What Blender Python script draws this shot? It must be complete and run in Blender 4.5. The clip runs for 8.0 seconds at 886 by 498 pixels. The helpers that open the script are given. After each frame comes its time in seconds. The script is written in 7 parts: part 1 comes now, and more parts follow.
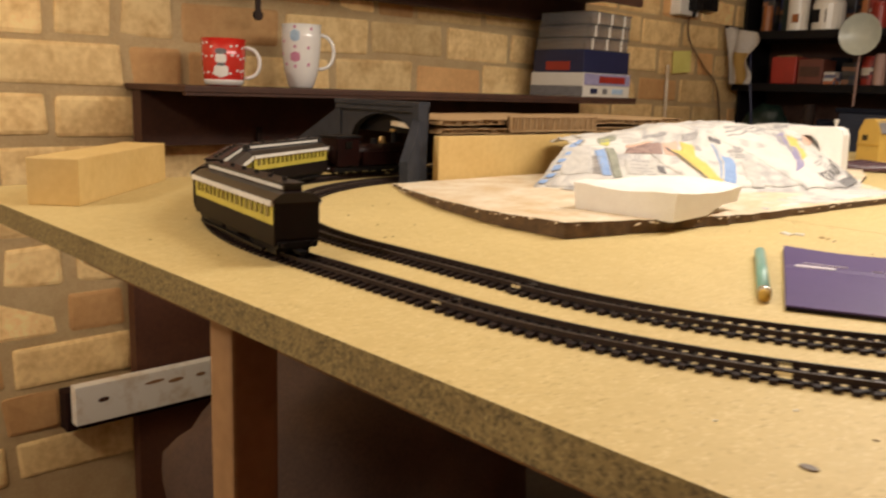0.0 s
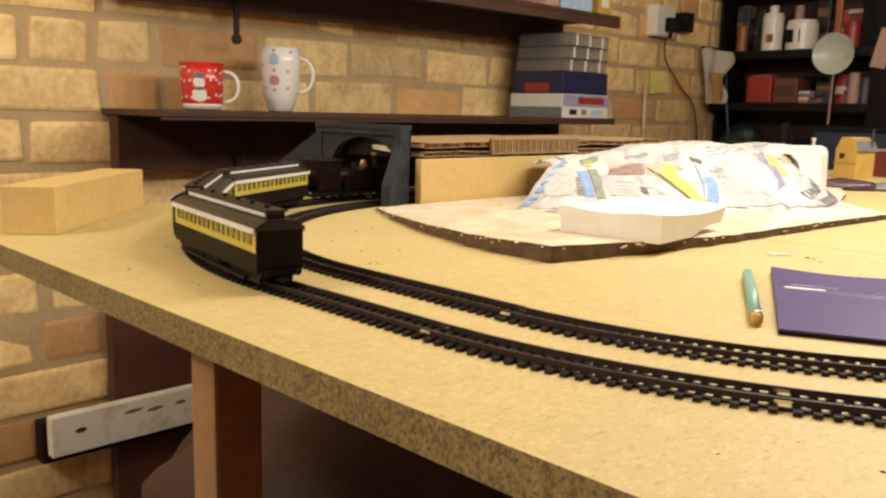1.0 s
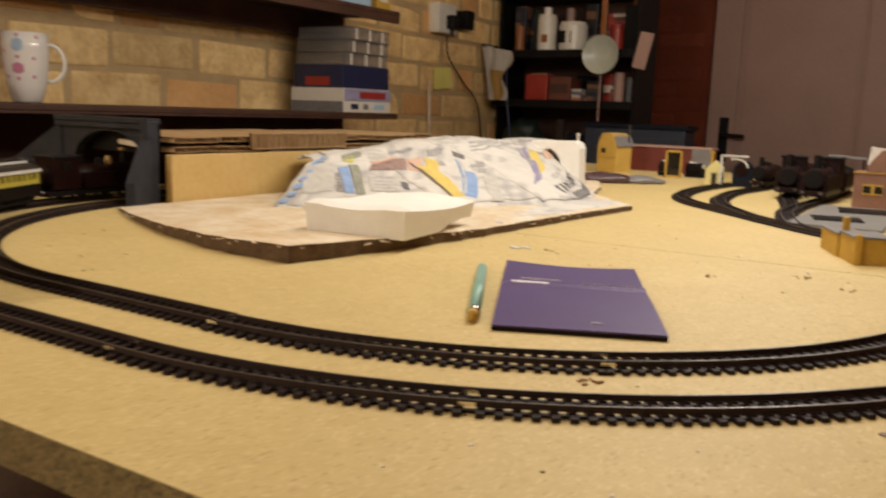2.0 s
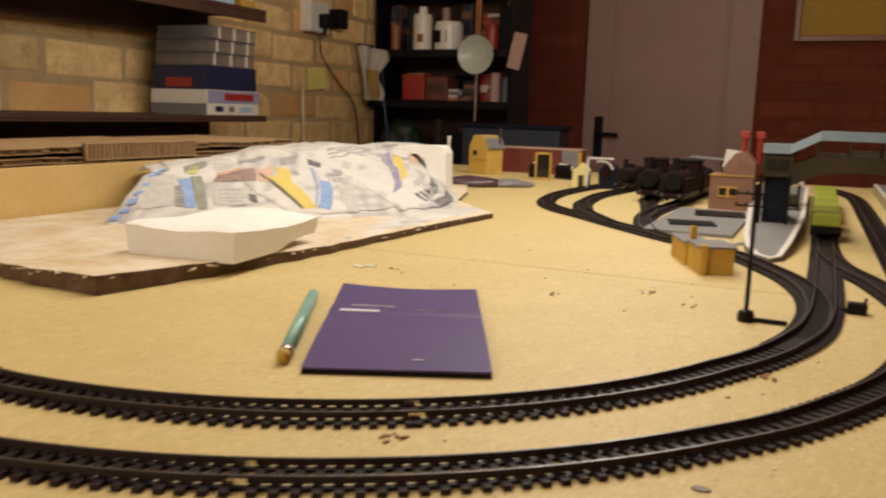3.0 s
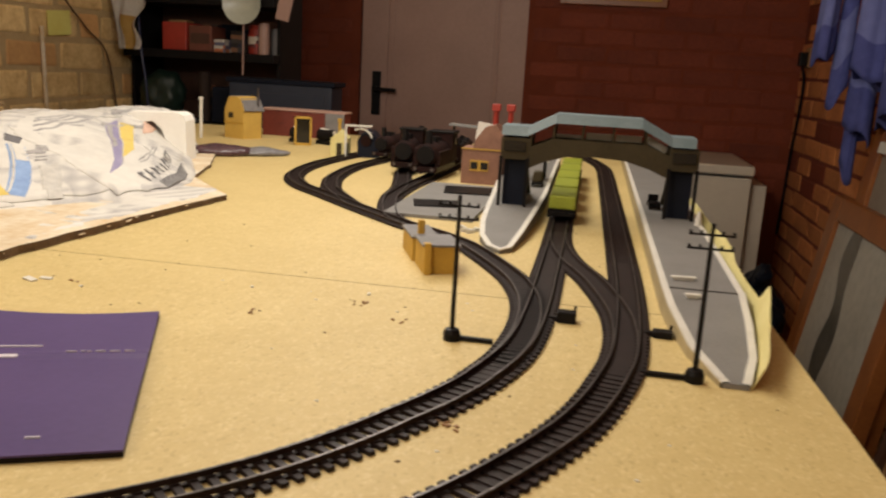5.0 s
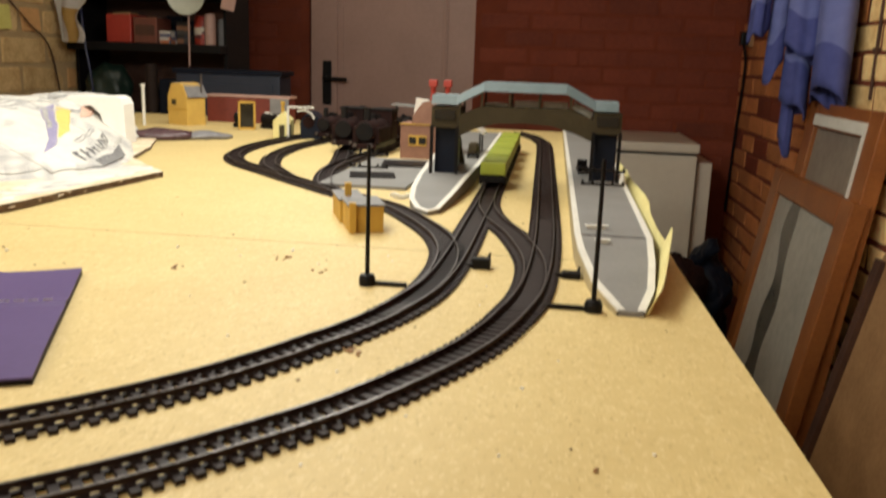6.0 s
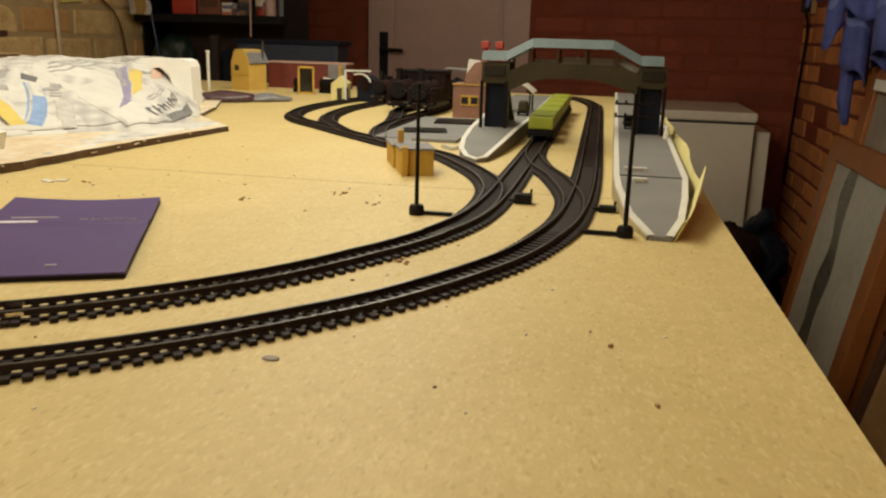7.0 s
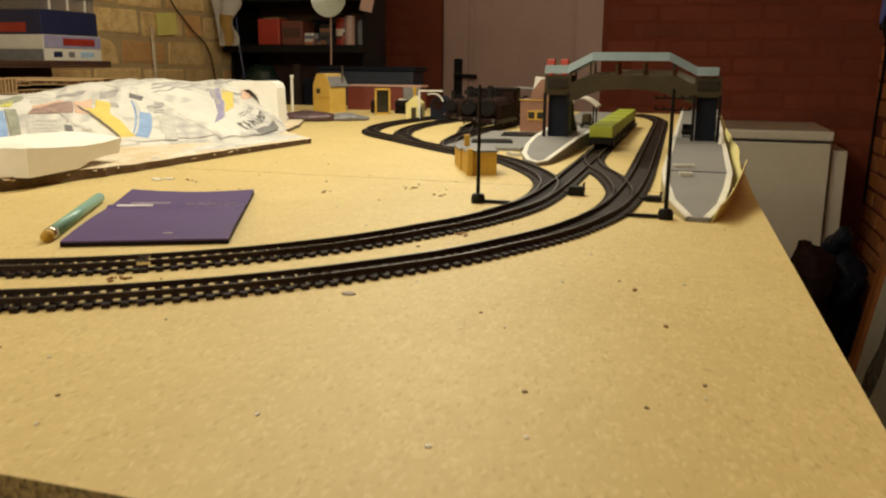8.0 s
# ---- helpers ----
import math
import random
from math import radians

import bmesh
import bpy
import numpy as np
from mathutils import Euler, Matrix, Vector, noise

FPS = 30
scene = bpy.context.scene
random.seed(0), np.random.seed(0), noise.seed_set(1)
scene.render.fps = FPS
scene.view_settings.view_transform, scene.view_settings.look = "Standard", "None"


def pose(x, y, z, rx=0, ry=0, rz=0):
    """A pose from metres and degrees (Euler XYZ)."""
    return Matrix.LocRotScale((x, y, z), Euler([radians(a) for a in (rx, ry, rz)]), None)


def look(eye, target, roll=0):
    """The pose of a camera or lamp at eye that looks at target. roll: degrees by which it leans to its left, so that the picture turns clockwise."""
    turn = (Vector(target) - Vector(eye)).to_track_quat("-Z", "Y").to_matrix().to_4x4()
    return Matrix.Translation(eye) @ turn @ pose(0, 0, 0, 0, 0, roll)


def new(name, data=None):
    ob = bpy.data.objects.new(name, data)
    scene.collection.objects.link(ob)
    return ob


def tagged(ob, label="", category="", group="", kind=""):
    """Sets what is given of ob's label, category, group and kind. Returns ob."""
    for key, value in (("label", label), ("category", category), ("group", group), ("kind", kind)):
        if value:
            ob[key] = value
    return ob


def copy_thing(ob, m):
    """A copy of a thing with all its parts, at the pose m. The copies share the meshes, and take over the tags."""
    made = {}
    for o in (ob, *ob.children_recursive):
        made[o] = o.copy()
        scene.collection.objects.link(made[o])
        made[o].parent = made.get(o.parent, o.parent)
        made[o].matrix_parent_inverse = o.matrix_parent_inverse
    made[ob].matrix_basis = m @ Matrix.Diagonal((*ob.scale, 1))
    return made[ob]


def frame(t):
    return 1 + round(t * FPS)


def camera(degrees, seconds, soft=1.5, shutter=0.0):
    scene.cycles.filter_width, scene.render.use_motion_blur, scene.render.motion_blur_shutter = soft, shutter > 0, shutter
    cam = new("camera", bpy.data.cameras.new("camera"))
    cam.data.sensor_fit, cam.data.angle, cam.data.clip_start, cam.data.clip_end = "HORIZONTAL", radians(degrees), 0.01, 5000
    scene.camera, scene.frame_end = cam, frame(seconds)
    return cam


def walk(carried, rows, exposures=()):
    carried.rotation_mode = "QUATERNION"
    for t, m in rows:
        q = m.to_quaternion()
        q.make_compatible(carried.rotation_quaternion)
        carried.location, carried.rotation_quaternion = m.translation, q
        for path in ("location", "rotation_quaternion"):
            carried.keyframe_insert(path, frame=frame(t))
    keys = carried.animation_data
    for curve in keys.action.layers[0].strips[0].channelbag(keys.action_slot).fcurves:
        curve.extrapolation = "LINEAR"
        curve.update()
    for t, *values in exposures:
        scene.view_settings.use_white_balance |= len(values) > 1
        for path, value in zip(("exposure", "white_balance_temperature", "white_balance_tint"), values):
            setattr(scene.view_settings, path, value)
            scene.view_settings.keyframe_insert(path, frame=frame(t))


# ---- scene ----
cam = camera(55.8, 8.0, soft=2.2, shutter=0.5)
PATH = [
    (0, (0.345, -0.764, 0.126), (-1.087, 0.581, -0.25), 1.9),
    (0.3, (0.327, -0.759, 0.122), (-1.13, 0.552, -0.276), 1.4),
    (0.5, (0.331, -0.756, 0.123), (-1.108, 0.587, -0.235), 1.5),
    (0.8, (0.33, -0.752, 0.125), (-1.089, 0.611, -0.234), 1.6),
    (1, (0.334, -0.76, 0.128), (-1.072, 0.624, -0.198), 1.4),
    (1.2, (0.339, -0.757, 0.127), (-1.02, 0.675, -0.199), 1.7),
    (1.5, (0.347, -0.743, 0.129), (-0.894, 0.795, -0.177), 1.9),
    (1.8, (0.359, -0.725, 0.132), (-0.769, 0.901, -0.161), 2.2),
    (2, (0.361, -0.703, 0.129), (-0.686, 0.97, -0.196), 2.0),
    (2.2, (0.362, -0.69, 0.129), (-0.651, 1.001, -0.21), 1.8),
    (3.3, (0.39, -0.629, 0.147), (-0.364, 1.193, -0.186), 1.6),
    (3.5, (0.399, -0.627, 0.148), (-0.328, 1.202, -0.207), 1.3),
    (3.8, (0.404, -0.613, 0.15), (-0.258, 1.244, -0.188), 1.2),
    (4, (0.385, -0.598, 0.154), (-0.209, 1.277, -0.209), 1.7),
    (4.2, (0.377, -0.576, 0.176), (-0.185, 1.311, -0.176), 0.2),
    (4.5, (0.389, -0.553, 0.179), (-0.079, 1.351, -0.211), 1.1),
    (4.7, (0.401, -0.541, 0.181), (-0.003, 1.37, -0.252), 2.5),
    (5.8, (0.457, -0.568, 0.162), (0.193, 1.379, -0.212), 2.5),
    (6, (0.461, -0.57, 0.155), (0.2, 1.364, -0.28), 2.0),
    (6.3, (0.469, -0.581, 0.148), (0.172, 1.338, -0.33), 1.5),
    (6.5, (0.472, -0.588, 0.14), (0.165, 1.317, -0.387), 1.3),
    (6.7, (0.472, -0.6, 0.136), (0.119, 1.296, -0.391), 1.5),
    (7, (0.479, -0.623, 0.133), (0.091, 1.276, -0.36), 1.6),
    (7.3, (0.486, -0.649, 0.126), (0.054, 1.243, -0.355), 1.3),
    (7.5, (0.49, -0.67, 0.124), (0.023, 1.225, -0.315), 1.4),
    (7.7, (0.499, -0.681, 0.122), (-0.045, 1.193, -0.317), 0.6),
    (8, (0.51, -0.697, 0.115), (-0.058, 1.172, -0.315), 0.5),
]
EXPOSURES = [(0.0, -0.02, 6500, 18), (0.3, 0.12, 6500, 17), (0.5, 0.22, 6250, 13), (1.0, 0.22, 6250, 13), (1.5, -0.06, 6450, 17), (2.2, -0.45, 6450, 17), (3.5, -0.38, 6400, 17), (4.2, -0.33, 6400, 17), (4.6, -0.48, 6550, 18), (6.0, 0.06, 6000, 9), (6.3, 0.03, 6350, 8), (6.6, -0.36, 6700, 7), (7.0, -0.38, 6650, 6), (8.0, -0.28, 6900, 5)]
walk(cam, [(t, look(eye, target, roll)) for t, eye, target, roll in PATH], EXPOSURES)

# ---- light: a long warm tube hung over the layout, an unseen fainter lamp added behind the camera ----
FLOOR = -0.94
CEIL = 1.46
LEFT, FAR, RIGHT, NEAR = -1.36, 3.3, 1.22, -2.3
world = bpy.data.worlds.new("room_air")
world.use_nodes = True
world.node_tree.nodes["Background"].inputs[0].default_value = (1.0, 0.8, 0.55, 1)
world.node_tree.nodes["Background"].inputs[1].default_value = 0.035
scene.world = world


def lamp(name, place, watts, size, colour):
    data = bpy.data.lights.new(name, "POINT")
    data.energy, data.shadow_soft_size, data.color = watts, size, colour
    ob = new(name, data)
    ob.location = place
    return ob


for k in range(4):
    lamp("ceiling_tube", (0.06, -0.02 + 0.36 * k, 0.66), 9.6, 0.13, (1.0, 0.95, 0.80))
# unseen lamp, inferred from the lit faces turned to the camera
lamp("unseen_lamp_behind", (-0.55, -1.55, 0.90), 34, 0.12, (1.0, 0.95, 0.82))


# ---- materials ----
def rgb(c):
    return (c[0], c[1], c[2], 1)


def surface(name, base, dark=None, rough=0.6, metal=0.0, scale=40.0, fine=300.0, bump=0.15, size=0.002, spread=0.0, coat=0.0, mix=0.5):
    """Two colours mixed by noise at two scales, a fine relief, and a spread of tone between objects."""
    m = bpy.data.materials.new(name)
    m.use_nodes = True
    n, k = m.node_tree.nodes, m.node_tree.links
    p = n["Principled BSDF"]
    p.inputs["Roughness"].default_value = rough
    p.inputs["Metallic"].default_value = metal
    p.inputs["Coat Weight"].default_value = coat
    geo = n.new("ShaderNodeNewGeometry")
    big, small = n.new("ShaderNodeTexNoise"), n.new("ShaderNodeTexNoise")
    big.inputs["Scale"].default_value, big.inputs["Detail"].default_value = scale, 5
    small.inputs["Scale"].default_value, small.inputs["Detail"].default_value = fine, 3
    add = n.new("ShaderNodeMix")
    add.data_type = "FLOAT"
    add.inputs[0].default_value = 0.4
    ramp = n.new("ShaderNodeValToRGB")
    ramp.color_ramp.elements[0].position, ramp.color_ramp.elements[1].position = mix - 0.16, mix + 0.16
    dark = dark or tuple(v * 0.72 for v in base)
    ramp.color_ramp.elements[0].color, ramp.color_ramp.elements[1].color = rgb(dark), rgb(base)
    for t in (big, small):
        k.new(geo.outputs["Position"], t.inputs["Vector"])
    k.new(big.outputs["Fac"], add.inputs[2])
    k.new(small.outputs["Fac"], add.inputs[3])
    k.new(add.outputs[0], ramp.inputs["Fac"])
    last = ramp.outputs["Color"]
    if spread:
        info, shift = n.new("ShaderNodeObjectInfo"), n.new("ShaderNodeHueSaturation")
        span = n.new("ShaderNodeMapRange")
        span.inputs["To Min"].default_value, span.inputs["To Max"].default_value = 1 - spread, 1 + spread
        k.new(info.outputs["Random"], span.inputs["Value"])
        k.new(span.outputs[0], shift.inputs["Value"])
        k.new(last, shift.inputs["Color"])
        last = shift.outputs["Color"]
    k.new(last, p.inputs["Base Color"])
    if bump:
        b = n.new("ShaderNodeBump")
        b.inputs["Strength"].default_value, b.inputs["Distance"].default_value = bump, size
        k.new(add.outputs[0], b.inputs["Height"])
        k.new(b.outputs["Normal"], p.inputs["Normal"])
    return m


def chipboard(name, pale, mid, speck, cell, share, light):
    """Pressed wood chips: two layers of angular flecks over a mottled ground."""
    m = surface(name, pale, mid, 0.62, scale=9, fine=90, bump=0.0)
    n, k = m.node_tree.nodes, m.node_tree.links
    p = n["Principled BSDF"]
    base = p.inputs["Base Color"].links[0].from_socket
    geo = [x for x in n if x.type == "NEW_GEOMETRY"][0]
    wild, push, bend = n.new("ShaderNodeTexNoise"), n.new("ShaderNodeVectorMath"), n.new("ShaderNodeVectorMath")
    wild.inputs["Scale"].default_value = cell * 0.3
    push.operation, bend.operation = "SCALE", "ADD"
    push.inputs["Scale"].default_value = 1.6 / cell
    k.new(geo.outputs["Position"], wild.inputs["Vector"])
    k.new(wild.outputs["Color"], push.inputs[0])
    k.new(geo.outputs["Position"], bend.inputs[0])
    k.new(push.outputs[0], bend.inputs[1])
    layers = ((cell, speck, share, share + 0.10, 0.72, 20), (cell * 1.6, mid, 0.40, 0.75, 0.50, -28), (cell * 1.05, light, 0.78, 0.94, 0.34, 34), (cell * 0.40, mid, 0.55, 0.95, 0.38, -50))
    for scale, colour, low, high, amount, turn in layers:
        v, r, x = n.new("ShaderNodeTexVoronoi"), n.new("ShaderNodeValToRGB"), n.new("ShaderNodeMix")
        warp, stretch = n.new("ShaderNodeMapping"), n.new("ShaderNodeSeparateColor")
        warp.inputs["Scale"].default_value = (1.7, 0.75, 1.3)
        warp.inputs["Rotation"].default_value = (0, 0, radians(turn))
        v.inputs["Scale"].default_value = scale
        r.color_ramp.elements[0].position, r.color_ramp.elements[1].position = low, high
        r.color_ramp.elements[0].color, r.color_ramp.elements[1].color = (0, 0, 0, 1), (amount, amount, amount, 1)
        x.data_type = "RGBA"
        k.new(bend.outputs[0], warp.inputs["Vector"])
        k.new(warp.outputs[0], v.inputs["Vector"])
        k.new(v.outputs["Color"], stretch.inputs[0])
        k.new(stretch.outputs[0], r.inputs["Fac"])
        k.new(r.outputs["Color"], x.inputs[0])
        k.new(base, x.inputs[6])
        x.inputs[7].default_value = rgb(colour)
        base = x.outputs[2]
    k.new(base, p.inputs["Base Color"])
    return m


def glass(name, tint, rough=0.25):
    m = bpy.data.materials.new(name)
    m.use_nodes = True
    p = m.node_tree.nodes["Principled BSDF"]
    p.inputs["Base Color"].default_value = rgb(tint)
    p.inputs["Roughness"].default_value = rough
    p.inputs["Transmission Weight"].default_value = 0.9
    return m


BOARD = chipboard("chipboard_face", (0.66, 0.515, 0.230), (0.555, 0.420, 0.172), (0.44, 0.315, 0.120), 400, 0.89, (0.77, 0.64, 0.34))
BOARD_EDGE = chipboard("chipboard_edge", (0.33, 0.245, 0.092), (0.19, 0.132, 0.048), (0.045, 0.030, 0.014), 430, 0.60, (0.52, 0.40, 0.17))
BRICK_PALE = surface("yellow_stock_brick", (0.92, 0.670, 0.310), (0.60, 0.355, 0.130), 0.85, mix=0.44, scale=19, fine=70, bump=0.5, size=0.006, spread=0.28)
BRICK_ORANGE = surface("orange_brick", (0.68, 0.40, 0.16), (0.54, 0.29, 0.11), 0.85, scale=12, fine=80, bump=0.5, size=0.006, spread=0.22)
BRICK_RED = surface("dark_red_brick", (0.215, 0.042, 0.015), (0.150, 0.028, 0.010), 0.8, scale=5, fine=60, bump=0.3, size=0.003, spread=0.14)
BRICK_BROWN = surface("brown_brick", (0.64, 0.250, 0.080), (0.42, 0.150, 0.050), 0.8, scale=8, fine=70, bump=0.4, size=0.005, spread=0.2)
MORTAR = surface("sandy_mortar", (0.57, 0.415, 0.215), (0.46, 0.315, 0.15), 0.95, scale=14, fine=160, bump=0.6, size=0.004)
MORTAR_DARK = surface("dark_mortar", (0.200, 0.042, 0.016), (0.155, 0.032, 0.012), 0.95, scale=14, fine=160, bump=0.6, size=0.004)
PINE = surface("planed_pine", (0.72, 0.51, 0.20), (0.61, 0.405, 0.14), 0.55, scale=10, fine=120, bump=0.08)
PINE_OLD = surface("brown_softwood", (0.36, 0.20, 0.085), (0.24, 0.125, 0.05), 0.6, scale=14, fine=90, bump=0.15)
DARK_WOOD = surface("dark_stained_wood", (0.080, 0.031, 0.015), (0.044, 0.016, 0.008), 0.7, scale=14, fine=120, bump=0.12)
RED_BROWN = surface("red_brown_card", (0.16, 0.045, 0.026), (0.11, 0.032, 0.018), 0.6, scale=12, fine=90, bump=0.1)
RED_WOOD = surface("dark_red_brown_ply", (0.125, 0.045, 0.020), (0.075, 0.026, 0.013), 0.6, scale=6, fine=90, bump=0.1)
WHITE_WORN = surface("worn_white_paint_on_pine", (0.84, 0.80, 0.71), (0.52, 0.36, 0.18), 0.6, scale=14, fine=60, bump=0.2, mix=0.36)
BLACK = surface("black_plastic", (0.012, 0.0105, 0.0105), (0.007, 0.006, 0.006), 0.42, scale=30, fine=200, bump=0.05)
SLEEPER = surface("dark_brown_plastic_sleeper", (0.025, 0.0145, 0.0130), (0.015, 0.0088, 0.0080), 0.55, scale=60, fine=500, bump=0.1, size=0.0004)
RAIL = surface("dull_steel_rail", (0.17, 0.150, 0.145), (0.070, 0.060, 0.056), 0.40, metal=0.8, scale=60, fine=400, bump=0.03)
RAIL_SIDE = surface("browned_rail_side", (0.040, 0.025, 0.019), (0.028, 0.017, 0.013), 0.7, scale=60, fine=400, bump=0.05)
GREY_PLASTIC = surface("slate_grey_plastic", (0.046, 0.048, 0.057), (0.027, 0.029, 0.035), 0.5, scale=60, fine=500, bump=0.3, size=0.0012)
PLATFORM_GREY = surface("grey_platform_card", (0.215, 0.208, 0.200), (0.178, 0.171, 0.163), 0.7, scale=25, fine=400, bump=0.1, size=0.0005)
PLATFORM_SIDE = surface("cream_platform_face", (0.42, 0.34, 0.19), (0.34, 0.27, 0.145), 0.7, scale=30, fine=300, bump=0.1, size=0.0006)
WHITE_PAINT = surface("white_edge_paint", (0.74, 0.72, 0.66), (0.62, 0.60, 0.54), 0.55, scale=40, fine=300, bump=0.05)
WHITE_GLAZE = surface("white_glazed_china", (0.80, 0.77, 0.72), (0.76, 0.73, 0.68), 0.18, scale=20, fine=90, bump=0.0, coat=0.5)
RED_GLAZE = surface("red_glazed_china", (0.62, 0.030, 0.018), (0.55, 0.025, 0.015), 0.2, scale=20, fine=90, bump=0.0, coat=0.5)
PINK = surface("pink_print", (0.62, 0.25, 0.36), None, 0.3, bump=0.0)
PALE_BLUE = surface("pale_blue_print", (0.42, 0.58, 0.74), None, 0.4, bump=0.0)
FOAM = surface("white_polystyrene", (0.88, 0.87, 0.82), (0.82, 0.80, 0.75), 0.75, scale=60, fine=420, bump=0.35, size=0.0015)
CARD = surface("brown_corrugated_card", (0.44, 0.29, 0.14), (0.30, 0.18, 0.08), 0.8, scale=20, fine=140, bump=0.2)
CARD_EDGE = surface("torn_card_edge", (0.16, 0.095, 0.045), (0.07, 0.042, 0.022), 0.9, scale=90, fine=500, bump=0.5, size=0.002)
CARD_WORN = surface("card_with_stuck_white_paper", (0.74, 0.66, 0.52), (0.56, 0.38, 0.18), 0.8, scale=22, fine=120, bump=0.25, mix=0.46)
PURPLE = surface("purple_card_cover", (0.104, 0.070, 0.190), (0.088, 0.059, 0.165), 0.5, scale=14, fine=200, bump=0.04)
for dull in (SLEEPER, RAIL_SIDE, PURPLE):
    dull.node_tree.nodes["Principled BSDF"].inputs["Specular IOR Level"].default_value = 0.2
INK_WHITE = surface("pale_print", (0.75, 0.70, 0.78), None, 0.5, bump=0.0)
TEAL = surface("teal_pen_barrel", (0.24, 0.46, 0.38), (0.20, 0.40, 0.33), 0.35, bump=0.02)
CHROME = surface("bright_metal", (0.70, 0.66, 0.58), (0.6, 0.56, 0.5), 0.22, metal=1.0, bump=0.0)
BLUE_GREY = surface("blue_grey_roof_plastic", (0.155, 0.205, 0.225), (0.115, 0.160, 0.175), 0.5, scale=40, fine=260, bump=0.1, size=0.0006)
OLIVE = surface("olive_brown_plastic", (0.062, 0.048, 0.026), (0.042, 0.033, 0.018), 0.55, scale=40, fine=260, bump=0.1, size=0.0006)
NAVY_PANEL = surface("blue_grey_metal", (0.026, 0.034, 0.058), (0.018, 0.024, 0.042), 0.5, scale=20, fine=200, bump=0.08)
NAVY = surface("navy_plastic", (0.011, 0.014, 0.025), (0.008, 0.010, 0.018), 0.45, scale=40, fine=260, bump=0.05)
LIME = surface("olive_lime_paint", (0.30, 0.34, 0.030), (0.24, 0.28, 0.022), 0.5, scale=40, fine=300, bump=0.05)
CREAM_LINE = surface("cream_coach_side", (0.56, 0.47, 0.075), (0.46, 0.385, 0.055), 0.38, scale=50, fine=300, bump=0.03)
CHOCOLATE = surface("chocolate_coach_side", (0.012, 0.0070, 0.006), (0.008, 0.0050, 0.0045), 0.5, scale=50, fine=300, bump=0.03)
COACH_ROOF = surface("dark_coach_roof", (0.016, 0.013, 0.014), (0.011, 0.009, 0.010), 0.32, scale=50, fine=300, bump=0.04)
WINDOW_DARK = surface("dark_window_glazing", (0.016, 0.013, 0.010), None, 0.12, bump=0.0)
OCHRE = surface("ochre_card_wall", (0.54, 0.33, 0.045), (0.44, 0.26, 0.035), 0.7, scale=50, fine=260, bump=0.15, size=0.0008)
YELLOW_WALL = surface("yellow_model_wall", (0.62, 0.40, 0.085), (0.52, 0.33, 0.07), 0.6, scale=40, fine=260, bump=0.1, size=0.0008)
YELLOW_CARD = surface("pale_yellow_card", (0.74, 0.66, 0.30), (0.64, 0.55, 0.22), 0.7, scale=30, fine=200, bump=0.1, size=0.0008)
SLATE = surface("grey_model_roof", (0.20, 0.19, 0.19), (0.14, 0.135, 0.135), 0.6, scale=60, fine=300, bump=0.2, size=0.0008)
MODEL_BRICK = surface("model_brick_wall", (0.26, 0.13, 0.085), (0.19, 0.09, 0.06), 0.65, scale=60, fine=300, bump=0.2, size=0.0006)
MAROON = surface("maroon_engine_paint", (0.020, 0.006, 0.005), (0.012, 0.005, 0.004), 0.35, scale=40, fine=300, bump=0.04)
STOCK_DARK = surface("grimy_black_stock_paint", (0.030, 0.0115, 0.0095), (0.011, 0.006, 0.0055), 0.75, scale=60, fine=300, bump=0.08)
SACK_BROWN = surface("dull_brown_sacking", (0.105, 0.060, 0.040), (0.060, 0.034, 0.024), 0.85, scale=9, fine=160, bump=0.4, size=0.004)
BRASS = surface("brass_fitting", (0.55, 0.42, 0.20), (0.45, 0.33, 0.15), 0.3, metal=1.0, bump=0.0)
DOOR_PAINT = surface("dull_pink_white_door_paint", (0.44, 0.275, 0.225), (0.38, 0.235, 0.19), 0.5, scale=5, fine=60, bump=0.06)
FREEZER = surface("off_white_enamel", (0.62, 0.57, 0.48), (0.56, 0.51, 0.43), 0.35, scale=6, fine=50, bump=0.02)
TOWEL_A = surface("blue_towelling", (0.080, 0.096, 0.31), (0.048, 0.058, 0.21), 0.95, scale=30, fine=500, bump=0.8, size=0.003)
TOWEL_B = surface("pale_blue_towelling", (0.155, 0.18, 0.43), (0.115, 0.135, 0.35), 0.95, scale=30, fine=500, bump=0.8, size=0.003)
ORANGE_WOOD = surface("orange_varnished_wood", (0.31, 0.108, 0.027), (0.21, 0.068, 0.018), 0.4, scale=12, fine=110, bump=0.1)
RUST = surface("dull_brown_screw", (0.20, 0.14, 0.085), (0.13, 0.09, 0.055), 0.5, bump=0.1)
WIPED = surface("wiped_dark_glass", (0.14, 0.13, 0.11), (0.09, 0.085, 0.07), 0.25, scale=6, fine=40, bump=0.05)
BROWN_PANE = surface("dull_brown_pane", (0.27, 0.235, 0.19), (0.19, 0.16, 0.13), 0.4, scale=5, fine=40, bump=0.1)
FROSTED = surface("dusty_frosted_pane", (0.48, 0.46, 0.40), (0.35, 0.335, 0.29), 0.45, scale=5, fine=40, bump=0.1)
CONCRETE = surface("grey_concrete_floor", (0.14, 0.12, 0.10), (0.09, 0.078, 0.066), 0.85, scale=4, fine=60, bump=0.2)
PLASTER = surface("cream_ceiling_paint", (0.70, 0.62, 0.48), (0.62, 0.54, 0.41), 0.9, scale=3, fine=50, bump=0.1)
CLEAR = glass("clear_plastic_box", (0.80, 0.80, 0.80), 0.2)
PAPER = surface("newsprint", (0.72, 0.70, 0.65), (0.59, 0.57, 0.53), 0.85, scale=16, fine=90, bump=0.25, size=0.003)


